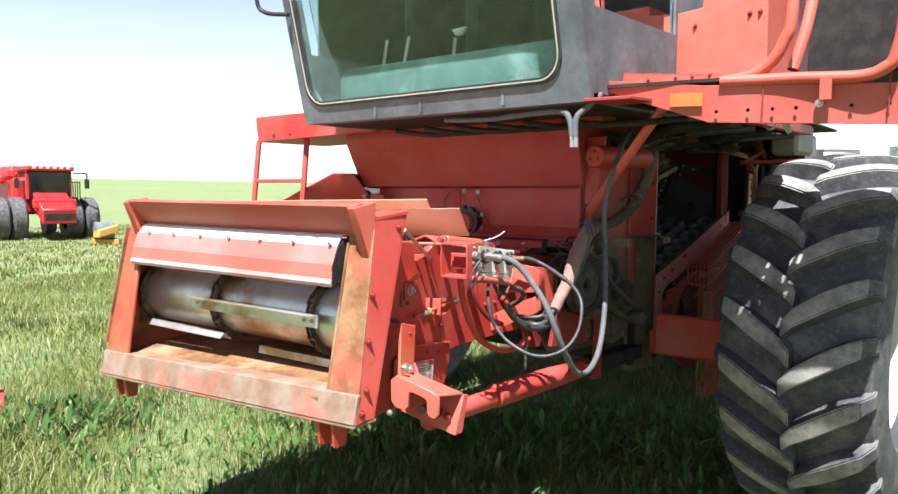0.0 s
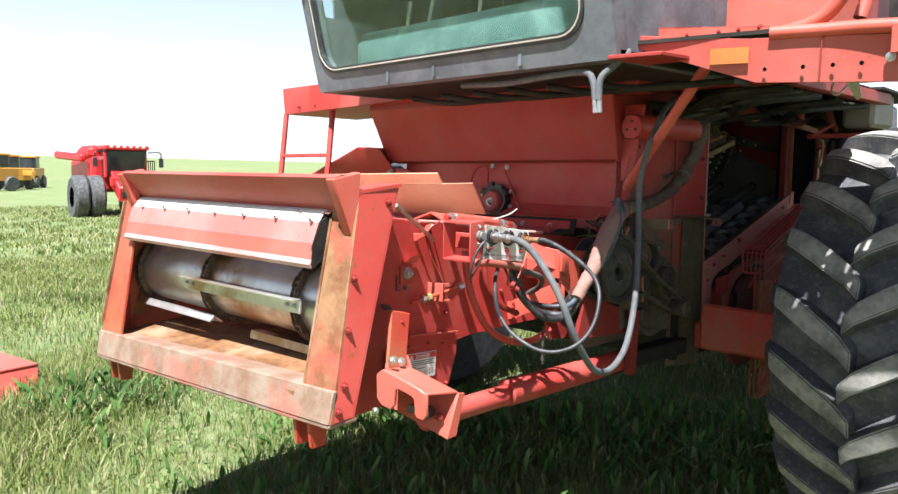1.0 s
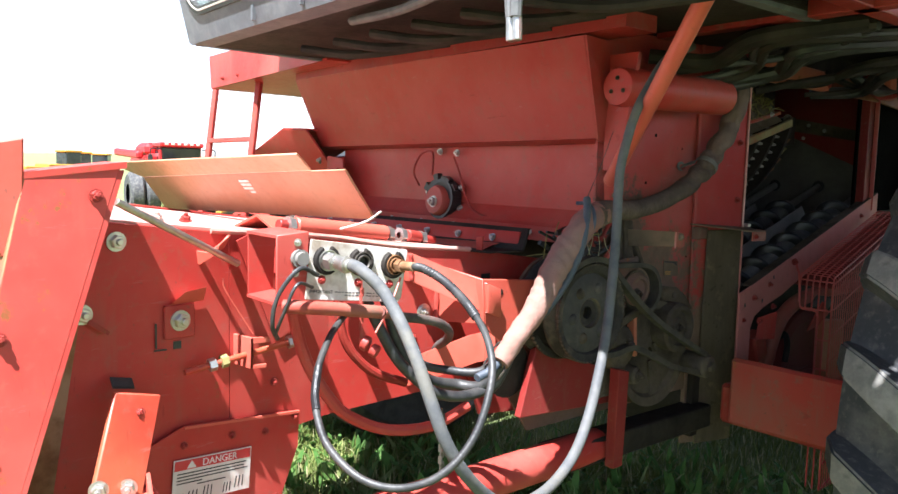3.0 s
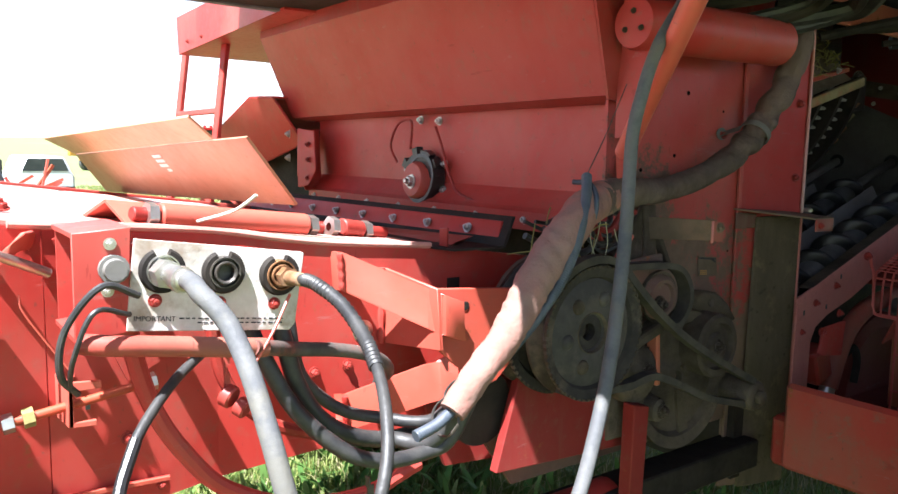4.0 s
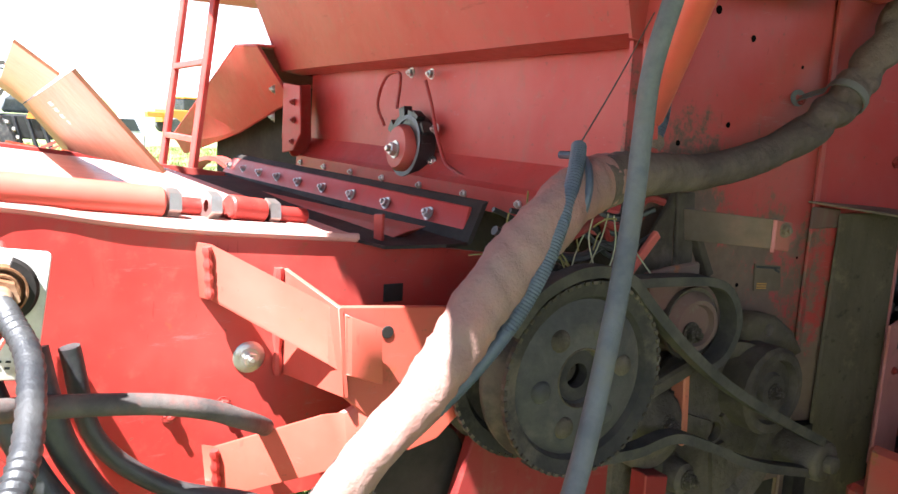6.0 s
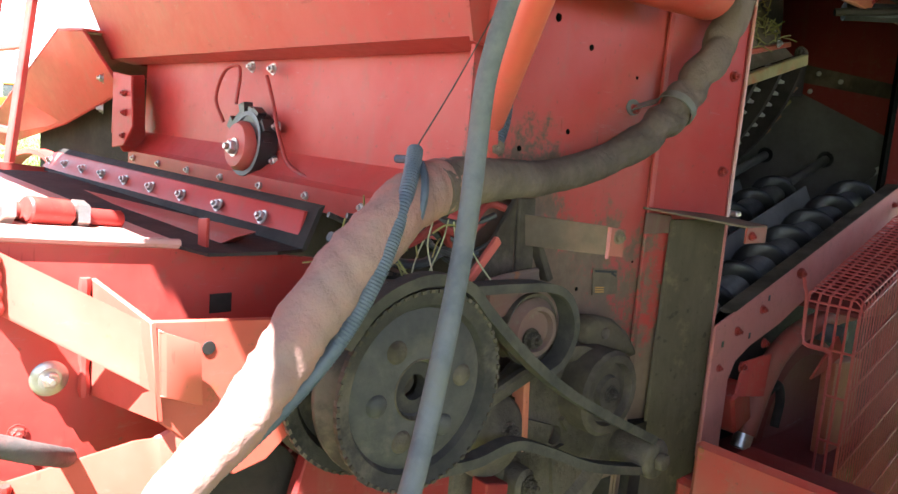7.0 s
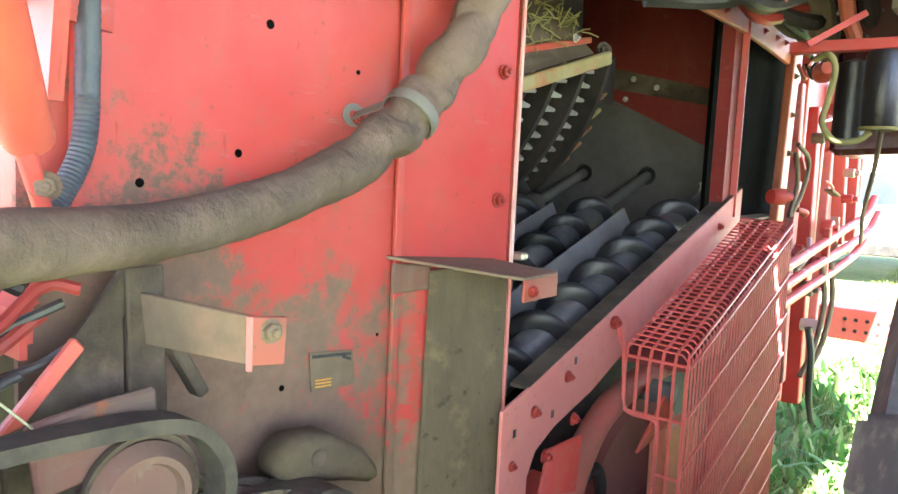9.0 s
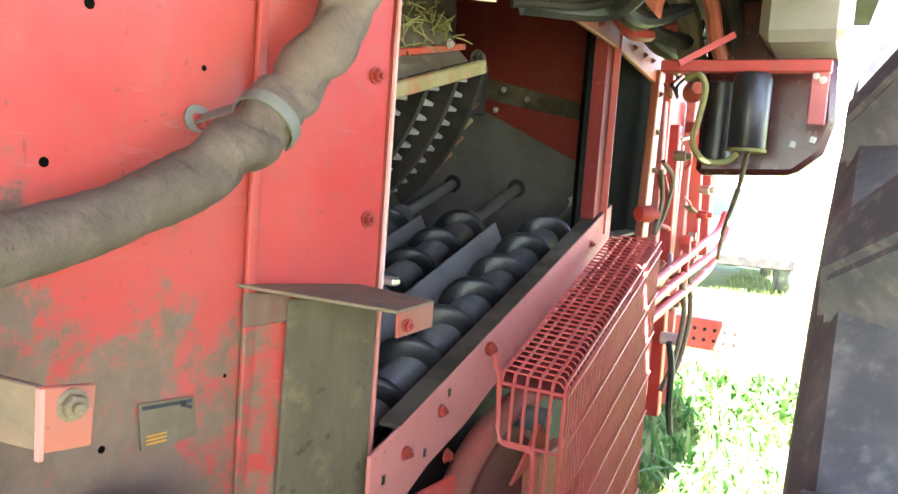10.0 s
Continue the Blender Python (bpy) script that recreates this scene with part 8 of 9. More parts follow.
build_left_side()


def build_cab():
    """Grey cab front, leaning forward, with one big rounded pane."""
    y0, z0, lean = 3.835, 1.930, -0.24
    P = lambda x, h, d=0.0: V(x, y0 + lean * h + d, z0 + h)
    xl, xr, H = -2.745, -1.175, 1.45

    def outline(l, r, b, t, rad, n=6):
        pts = []
        for cx, cz, a0 in ((r - rad, b + rad, -90), (r - rad, t - rad, 0), (l + rad, t - rad, 90), (l + rad, b + rad, 180)):
            for k in range(n + 1):
                a = radians(a0 + 90 * k / n)
                pts.append((cx + rad * math.cos(a), cz + rad * math.sin(a)))
        return pts

    def frame_ring(l, r, b, t, rad, l2, r2, b2, t2, rad2, d0, d1):
        bm = B()
        o, i = outline(l, r, b, t, rad), outline(l2, r2, b2, t2, rad2)
        rings = [[bm.verts.new(P(x, h, d)) for x, h in q] for q, d in ((o, d0), (i, d0), (i, d1), (o, d1))]
        n = len(o)
        for a in range(4):
            for k in range(n):
                bm.faces.new((rings[a][k], rings[a][(k + 1) % n], rings[(a + 1) % 4][(k + 1) % n], rings[(a + 1) % 4][k]))
        return bm
    fr = part("cab_frame", frame_ring(xl, xr, 0, H, 0.015, xl + 0.055, xr - 0.10, 0.075, H - 0.08, 0.10, 0, 0.07), CAB_GREY, combine, "weathered grey cab front frame", bevel=0.0)
    part("window_seal", frame_ring(xl + 0.052, xr - 0.097, 0.072, H - 0.077, 0.10, xl + 0.075, xr - 0.12, 0.095, H - 0.10, 0.085, -0.006, 0.02), BLACK_RUBBER, fr, "pale-edged rubber window seal")
    part("seal_bead", frame_ring(xl + 0.062, xr - 0.107, 0.082, H - 0.087, 0.095, xl + 0.067, xr - 0.112, 0.087, H - 0.092, 0.09, -0.009, 0.0), IVORY, fr)
    bm = B()
    slab(bm, [P(x, h, 0.008) for x, h in outline(xl + 0.07, xr - 0.115, 0.09, H - 0.095, 0.09)], (0, 0.006, 0))
    g = part("windscreen", bm, GLASS, fr, "green-tinted dusty windscreen")
    g.visible_shadow = False
    # lower edge strip with clips
    for x in (-2.25, -1.98, -1.55):
        bm = B()
        box(bm, P(x, 0.03, -0.004), (0.012, 0.01, 0.04))
        part("clip", bm, CAB_GREY, fr)
    # floor, sides, rear and roof
    bm = B()
    slab(bm, [P(xl, 0, 0.02), P(xr, 0, 0.02), V(xr, 5.1, z0 + 0.02), V(xl, 5.1, z0 + 0.02)], (0, 0, 0.03))
    part("cab_floor", bm, DARK, fr)
    bm = B()
    slab(bm, [V(xl, 5.1, z0), V(xr, 5.1, z0), V(xr, 5.1, z0 + H), V(xl, 5.1, z0 + H)], (0, 0.03, 0))
    part("cab_rear", bm, SEAT, fr)
    bm = B()
    slab(bm, [P(xl, H - 0.02, 0), P(xr, H - 0.02, 0), V(xr, 5.1, z0 + H), V(xl, 5.1, z0 + H)], (0, 0, 0.12))
    part("cab_roof", bm, CAB_GREY, fr, bevel=0.02)
    for x in (xr - 0.03, xl):
        bm = B()
        slab(bm, [V(x, P(0, 0, 0.07).y, z0), V(x, 5.1, z0), V(x, 5.1, z0 + 0.33), V(x, P(0, 0.33, 0.07).y, z0 + 0.33)], (0.03, 0, 0))
        for ya, yb in ((3.85, 3.93), (4.5, 4.56), (5.02, 5.1)):
            slab(bm, [V(x, ya - 0.08 * (ya < 4), z0 + 0.33), V(x, yb - 0.08 * (ya < 4), z0 + 0.33), V(x, yb - 0.35 * (ya < 4), z0 + H), V(x, ya - 0.35 * (ya < 4), z0 + H)], (0.03, 0, 0))
        # added panels close the side windows so the inside stays dark
        if x > -2:
            slab(bm, [V(x + 0.008, 4.5, z0 + 0.33), V(x + 0.008, 5.1, z0 + 0.33), V(x + 0.008, 5.1, z0 + H), V(x + 0.008, 4.5, z0 + H)], (0.01, 0, 0))
        else:
            slab(bm, [V(x + 0.008, 3.905, z0 + 0.33), V(x + 0.008, 5.1, z0 + 0.33), V(x + 0.008, 5.1, z0 + H), V(x + 0.008, 3.905, z0 + H)], (0.01, 0, 0))
        part("cab_side", bm, CAB_GREY, fr, "weathered cab side, windows closed to darken the inside")
        bm = B()
        slab(bm, [V(x + 0.012, 3.92, z0 + 0.32), V(x + 0.012, 5.05, z0 + 0.32), V(x + 0.012, 5.05, z0 + H), V(x + 0.012, 3.62, z0 + H)], (0.006, 0, 0))
        sg = part("side_window", bm, GLASS, fr)
        sg.visible_shadow = False
    # inside: sill ledge, seat, column, levers
    bm = B()
    sheet(bm, [(4.05, 1.95), (4.04, 2.15), (4.06, 2.195), (4.12, 2.205), (4.28, 2.205)], xl + 0.04, xr - 0.05, 0.02)
    part("cab_ledge", bm, TEAL, fr, "dusty green-grey ledge behind the glass")
    bm = B()
    box(bm, (-1.95, 4.72, 2.25), (0.5, 0.5, 0.14))
    box(bm, (-1.95, 4.95, 2.62), (0.48, 0.12, 0.65))
    part("driver_seat", bm, SEAT, fr, bevel=0.04)
    for a, b, c in ((-2.70, -2.66, 2.39), (-2.56, -2.50, 2.39), (-2.21, -2.195, 2.345)):
        part("lever", tube(B(), [V(a, 4.3, 2.12), V((a + b) / 2 - 0.006, 4.3, (2.12 + c) / 2), V(b, 4.3, c)], 0.008, 8), IVORY, fr, "pale bent control lever")
    bm = B()
    slab(bm, [V(-2.215, 4.29, 2.385), V(-2.125, 4.29, 2.389), V(-2.150, 4.29, 2.355), V(-2.188, 4.29, 2.353)], (0, 0.02, 0))
    part("lever_grip", bm, IVORY, fr, "flat-topped pale lever grip", bevel=0.004)
    # pipes with nozzle under the cab
    tubes = ([V(-1.95, 3.95, 1.915), V(-1.70, 3.92, 1.902), V(-1.45, 3.88, 1.906), V(-1.31, 3.86, 1.902), V(-1.268, 3.845, 1.872), V(-1.252, 3.84, 1.81)],
             [V(-1.17, 3.90, 1.96), V(-1.205, 3.865, 1.915), V(-1.235, 3.84, 1.875), V(-1.237, 3.835, 1.81)])
    for pts in tubes:
        part("drain_pipe", tube(B(), pts, 0.011, 10), GREY_HOSE, combine, "grey drain tube under the cab")
    for x in (-1.252, -1.236):
        part("drain_tip", rod(B(), (x, 3.838, 1.812), (x + 0.004, 3.836, 1.770), 0.0085, 10), ZINC, combine)
    rng = random.Random(4)
    for k in range(6):
        x = -2.3 + k * 0.18
        part("cab_underside_pipe", tube(B(), [V(x, 4.0, 1.89), V(x + 0.15, 4.1, 1.87), V(x + 0.4, 4.2 + rng.uniform(0, 0.1), 1.89)], 0.012, 8), DARK, combine)
    # mirror arm
    bm = B()
    tube(bm, [V(-2.70, 3.70, 2.42), V(-2.82, 3.66, 2.44), V(-2.86, 3.64, 2.50), V(-2.86, 3.64, 2.7)], 0.010, 8)
    part("mirror_arm", bm, BLACK, combine)


build_cab()


def build_front_wheel():
    """Big ribbed drive tyre: staggered slanting lugs on a rounded carcass."""
    c = V(-0.735, 5.475, 0.925)
    W, R = 0.62, 0.805
    crown = lambda u: R - 0.05 * (abs(u) / (W / 2)) ** 2.4
    bm = B()
    prof = [(-0.22, 0.42), (-0.30, 0.50), (-0.325, 0.60), (-0.318, 0.70)]
    prof += [(u, crown(u)) for u in (-0.30, -0.25, -0.18, -0.09, 0, 0.09, 0.18, 0.25, 0.30)]
    prof += [(0.318, 0.70), (0.325, 0.60), (0.30, 0.50), (0.22, 0.42)]
    lathe(bm, prof, c, (1, 0, 0), 96)
    tyre = part("tyre", bm, TYRE, combine, "worn black drive tyre with deep slanted lugs", smooth=25)
    n = 22
    for side in (-1, 1):
        bm = B()
        rings = []
        for i in range(9):
            t = i / 8
            u = side * (0.314 - 0.334 * t)
            th = 0.235 * t ** 1.15 + (0.02 if i == 8 else 0)
            half = 0.040 + 0.012 * math.sin(t * 3.0)
            base = crown(min(abs(u), 0.30)) - 0.006 if t > 0.1 else 0.73
            top = 0.876 - 0.055 * (abs(u) / 0.31) ** 3 if t > 0.1 else 0.775

            def at(r, w):
                a = th + w / 0.85
                return V(u, -math.cos(a) * r, -math.sin(a) * r)
            rings.append([bm.verts.new(at(base, -half * 1.2)), bm.verts.new(at(base, half * 1.2)), bm.verts.new(at(top, half * 0.82)), bm.verts.new(at(top, -half * 0.82))])
        for a, b in zip(rings, rings[1:]):
            for q in range(4):
                bm.faces.new((a[q], a[(q + 1) % 4], b[(q + 1) % 4], b[q]))
        bm.faces.new(rings[0][::-1])
        bm.faces.new(rings[-1])
        bmesh.ops.recalc_face_normals(bm, faces=bm.faces)
        bmesh.ops.bevel(bm, geom=[e for e in bm.edges if len(e.link_faces) == 2 and e.calc_face_angle(0) > 0.7], offset=0.006, segments=2, affect="EDGES", clamp_overlap=True)
        me = bpy.data.meshes.new("lug")
        bm.to_mesh(me)
        bm.free()
        me.polygons.foreach_set("use_smooth", [True] * len(me.polygons))
        me.set_sharp_from_angle(angle=radians(30))
        me.materials.append(TYRE_LUG)
        me.materials.append(TYRE)
        for f in me.polygons:
            d = V(0, f.center.y, f.center.z).normalized()
            f.material_index = 0 if f.normal.dot(d) > 0.75 and abs(f.center.x) < 0.30 else 1
        for k in range(n):
            ob = new("lug", me)
            under(ob, tyre)
            ob.matrix_basis = Matrix.Translation(c) @ Matrix.Rotation(2 * math.pi * (k + (0.5 if side > 0 else 0)) / n, 4, "X")
    bm = B()
    lathe(bm, [(-0.2, 0.0), (-0.2, 0.16), (-0.05, 0.2), (-0.05, 0.36), (-0.22, 0.42), (-0.22, 0.44), (0.22, 0.44), (0.22, 0.42), (0.05, 0.36), (0.05, 0.0)], c, (1, 0, 0), 48)
    part("rim", bm, IVORY, combine, "pale wheel rim")


build_front_wheel()


def build_grain_tank():
    """Upper body over the separator, mostly out of view."""
    bm = B()
    slab(bm, [V(-3.3, 5.15, 2.30), V(-1.2, 5.15, 2.30), V(-1.2, 8.2, 2.30), V(-3.3, 8.2, 2.30)], (0, 0, 1.2))
    part("grain_tank", bm, RED, combine, "red grain tank on top", bevel=0.03)


build_grain_tank()


# ---- other machines and far things ----
def far_combine(base, yaw):
    t = thing("far_combine_harvester", base, "newer bright red combine harvester parked in the field", "combine harvester")
    M = Matrix.Translation(base) @ pose(0, 0, 0, 0, 0, yaw) @ Matrix.Scale(0.9, 4)
    q = lambda *a: M @ V(*a)
    r3 = M.to_3x3()

    def bx(name, c, s, mat, bevel=0.05):
        bm = B()
        box(bm, q(*c), s, r3)
        return part(name, bm, mat, t, bevel=bevel)
    bx("body", (0, 3.4, 2.1), (2.6, 4.6, 1.8), RED_FAR, 0.15)
    bx("tank", (0, 2.9, 3.2), (2.7, 2.6, 0.7), RED_FAR, 0.2)
    bx("engine_hood", (0, 5.0, 3.0), (2.4, 1.6, 0.7), RED_FAR, 0.2)
    bm = B()
    slab(bm, [q(-0.85, 0.0, 2.0), q(0.85, 0.0, 2.0), q(0.95, -0.25, 3.3), q(-0.95, -0.25, 3.3)], r3 @ V(0, 1.5, 0))
    cab = part("cab", bm, GLASS_FAR, t, "dark cab glass", bevel=0.05)
    bx("cab_roof", (0, 0.6, 3.42), (2.1, 1.9, 0.22), RED_FAR)
    for k in range(6):
        bx("roof_lamp", (-0.75 + 0.3 * k, -0.36, 3.46), (0.16, 0.06, 0.12), IVORY, 0.01)
    for s in (-1, 1):
        bx("cab_pillar", (s * 0.95, 0.1, 2.7), (0.12, 0.2, 1.5), RED_FAR, 0.02)
        bx("side_panel", (s * 1.32, 3.6, 2.0), (0.1, 3.8, 1.5), RED_FAR)
        bm = B()
        tube(bm, [q(s * 1.0, -0.2, 3.2), q(s * 1.5, -0.5, 3.2), q(s * 1.55, -0.5, 2.9)], 0.03, 6)
        part("mirror_arm", bm, BLACK, t)
        bx("mirror", (s * 1.55, -0.5, 2.7), (0.22, 0.08, 0.45), BLACK, 0.02)
        for k, off in enumerate((1.25, 2.0)):
            bm = B()
            lathe(bm, [(-0.28, 0.45), (-0.3, 0.85), (-0.2, 0.97), (0.2, 0.97), (0.3, 0.85), (0.28, 0.45)], q(s * off, 1.0, 0.97), r3 @ V(1, 0, 0), 32)
            w = part("tyre", bm, TYRE, t)
            for j in range(20):
                a = 2 * math.pi * j / 20
                bm = B()
                box(bm, q(s * off, 1.0 + math.cos(a) * 0.98, 0.97 + math.sin(a) * 0.98), (0.5, 0.10, 0.08), r3 @ Matrix.Rotation(a + 1.57, 3, "X"))
                part("lug", bm, TYRE, w)
            bm = B()
            lathe(bm, [(-0.1, 0), (-0.1, 0.46), (0.1, 0.46), (0.1, 0)], q(s * off, 1.0, 0.97), r3 @ V(1, 0, 0), 24)
            part("rim", bm, IVORY, t)
        bm = B()
        lathe(bm, [(-0.2, 0), (-0.22, 0.55), (0, 0.62), (0.22, 0.55), (0.2, 0)], q(s * 1.3, 5.0, 0.62), r3 @ V(1, 0, 0), 24)
        part("rear_tyre", bm, TYRE, t)
    bm = B()
    slab(bm, [q(-0.75, -1.4, 0.8), q(0.75, -1.4, 0.8), q(0.75, 0.3, 1.7), q(-0.75, 0.3, 1.7)], r3 @ V(0, -0.1, 0.7))
    part("feeder_house", bm, RED_FAR, t, bevel=0.04)
    bx("nose_panel", (0, -0.75, 1.75), (1.9, 0.3, 0.45), RED_FAR)
    bx("feeder_mouth", (0, -1.56, 1.15), (1.3, 0.06, 0.35), DARK, 0.02)
    bm = B()
    beam(bm, q(-1.6, 1.6, 2.9), q(-1.9, 6.2, 3.1), 0.3, 0.35)
    part("unloading_auger", bm, RED_FAR, t, bevel=0.08)
    bm = B()
    for k in range(5):
        rod(bm, q(1.5, 0.4 + 0.35 * k, 1.6), q(1.5, 0.4 + 0.35 * k, 2.8), 0.025, 6)
    beam(bm, q(1.5, 0.4, 2.8), q(1.5, 1.8, 2.8), 0.05, 0.05)
    beam(bm, q(1.3, 0.2, 1.6), q(1.3, 1.9, 1.6), 0.5, 0.06)
    part("side_rails", bm, DARK, t)
    return t


far_combine((-34.6, 15.3, ground_height(-34.6, 15.3)), 84)


def header_divider():
    t = thing("header_divider", (-6.0, 3.6, GROUND), "red pointed header end standing in the grass", "header divider")
    bm = B()
    slab(bm, [V(-5.50, 3.40, 0.215), V(-5.2, 2.85, 0.26), V(-4.95, 2.92, 0.03), V(-5.30, 3.32, 0.03)], (-0.05, 0.02, 0))
    part("divider_plate", bm, RED_BRIGHT, t, bevel=0.01)
    bm = B()
    slab(bm, [V(-5.50, 3.40, 0.215), V(-5.2, 2.85, 0.26), V(-6.2, 2.75, 0.24), V(-6.2, 3.30, 0.20)], (0, 0, 0.02))
    part("divider_top", bm, RED_BRIGHT, t, bevel=0.005)


header_divider()


def yellow_machine(base, yaw, s=1.0, label="yellow farm machine far off in the field"):
    t = thing("yellow_machine", base, label, "farm machine", "far yellow machines")
    M = Matrix.Translation(base) @ pose(0, 0, 0, 0, 0, yaw) @ Matrix.Scale(s, 4)
    r3 = pose(0, 0, 0, 0, 0, yaw).to_3x3()
    for name, c, d, mat in (("body", (0, 0, 1.5), (2.2, 4.0, 1.2), YELLOW), ("cab", (0, 0.6, 2.6), (1.6, 1.5, 1.2), GLASS_FAR), ("roof", (0, 0.6, 3.3), (1.8, 1.7, 0.2), YELLOW), ("boom", (0.4, -2.6, 1.6), (0.4, 2.4, 0.5), YELLOW)):
        bm = B()
        box(bm, M @ V(*c), Vector(d) * s, r3)
        part(name, bm, mat, t, bevel=0.06)
    for x in (-1.1, 1.1):
        for y in (-1.3, 1.3):
            bm = B()
            lathe(bm, [(-0.2, 0), (-0.22, 0.6), (0, 0.7), (0.22, 0.6), (0.2, 0)], M @ V(x, y, 0.65), r3 @ V(1, 0, 0), 20)
            part("tyre", bm, TYRE, t)


for k, (d, yaw) in enumerate(((-78, 20), (-84, 100), (-90, 60))):
    yellow_machine((d, 20 + k * 3.2, ground_height(d, 20 + k * 3.2)), yaw)


def seed_tool():
    """Small grey and yellow implement standing by the far combine."""
    t = thing("grey_implement", (-29.6, 15.3, ground_height(-29.6, 15.3)), "grey and yellow implement with a black mast", "implement")
    c = V(-29.6, 15.3, GROUND)
    bm = B()
    lathe(bm, [(-0.35, 0), (-0.35, 0.35), (0.35, 0.35), (0.35, 0)], c + V(0, 0, 0.55), (0.3, 1, 0), 20)
    part("drum", bm, CAB_GREY, t, bevel=0.02)
    bm = B()
    slab(bm, [c + V(0.0, -0.45, 0.3), c + V(0.0, 0.35, 0.5), c + V(0.0, 0.35, 0.8), c + V(0.0, -0.4, 0.6)], (0.5, 0, 0))
    part("hood", bm, YELLOW, t, bevel=0.03)
    part("mast", beam(B(), c + V(0, 0.5, 0.2), c + V(0, 0.5, 1.75), 0.12, 0.12), BLACK, t)
    part("base", beam(B(), c + V(-0.3, -0.3, 0.12), c + V(0.3, 0.5, 0.12), 0.6, 0.2), YELLOW, t, bevel=0.02)


SHIFT[0] = Matrix.Translation((0, 0, ground_height(-29.6, 15.3) - GROUND))
seed_tool()
SHIFT[0] = None


def air_cart():
    """Dark cart with one big lugged wheel, a long hood, a boom and an orange triangle."""
    t = thing("seeding_cart", (-27.0, 5.0, ground_height(-27, 5)), "dark blue-grey seeding cart with orange triangle", "farm implement")
    bm = B()
    slab(bm, [V(-27, 4.2, 1.75), V(-27, 6.1, 1.70), V(-27, 6.1, 2.0), V(-27, 5.8, 2.30), V(-27, 4.5, 2.38), V(-27, 4.25, 2.2)], (-1.6, 0, 0))
    part("tank", bm, CAB_GREY, t, "blue-grey tank", bevel=0.08)
    bm = B()
    box(bm, (-27.4, 5.1, 1.35), (1.6, 2.0, 0.7))
    part("chassis", bm, BLACK, t, bevel=0.04)
    for k in range(5):
        part("chute", beam(B(), V(-26.6, 4.5 + 0.34 * k, 1.65), V(-26.4, 4.75 + 0.38 * k, 0.5), 0.12, 0.10), BLACK, t, bevel=0.02)
    bm = B()
    slab(bm, [V(-26.55, 4.83, 1.60), V(-26.55, 5.17, 1.60), V(-26.55, 5.10, 1.80), V(-26.55, 4.90, 1.80)], (0.03, 0, 0))
    part("slow_triangle", bm, ORANGE_SIGN, t, "orange slow-vehicle triangle")
    for a, b, w in (((-26.6, 3.85, 1.2), (-26.6, 4.15, 3.12), 0.16), ((-26.6, 3.95, 1.9), (-26.6, 4.6, 2.9), 0.10), ((-26.6, 4.15, 3.0), (-26.6, 5.2, 2.85), 0.05), ((-26.7, 3.3, 3.05), (-26.7, 4.35, 3.15), 0.12), ((-26.7, 4.3, 2.55), (-26.7, 4.55, 3.15), 0.08)):
        part("boom", beam(B(), V(*a), V(*b), w, w, (1, 0, 0)), DARK_STEEL, t)
    y, r = 3.78, 0.82
    ax = V(1, 0.15, 0).normalized()
    w = part("tyre", lathe(B(), [(-0.25, r * 0.4), (-0.28, r * 0.8), (-0.2, r), (0.2, r), (0.28, r * 0.8), (0.25, r * 0.4)], V(-26.6, y, r + GROUND), ax, 28), TYRE, t, "lugged black tyre")
    for k in range(20):
        a = 2 * math.pi * k / 20
        part("lug", beam(B(), V(-26.85, y + math.cos(a) * r, r + GROUND + math.sin(a) * r), V(-26.35, y + math.cos(a + 0.22) * r, r + GROUND + math.sin(a + 0.22) * r), 0.08, 0.09), TYRE_LUG, w)
    part("rim", lathe(B(), [(-0.1, 0), (-0.1, r * 0.45), (0.28, r * 0.45), (0.28, 0)], V(-26.6, y, r + GROUND), ax, 20), DARK_STEEL, t)


SHIFT[0] = Matrix.Translation((0, 0, ground_height(-27, 5) - GROUND))
air_cart()


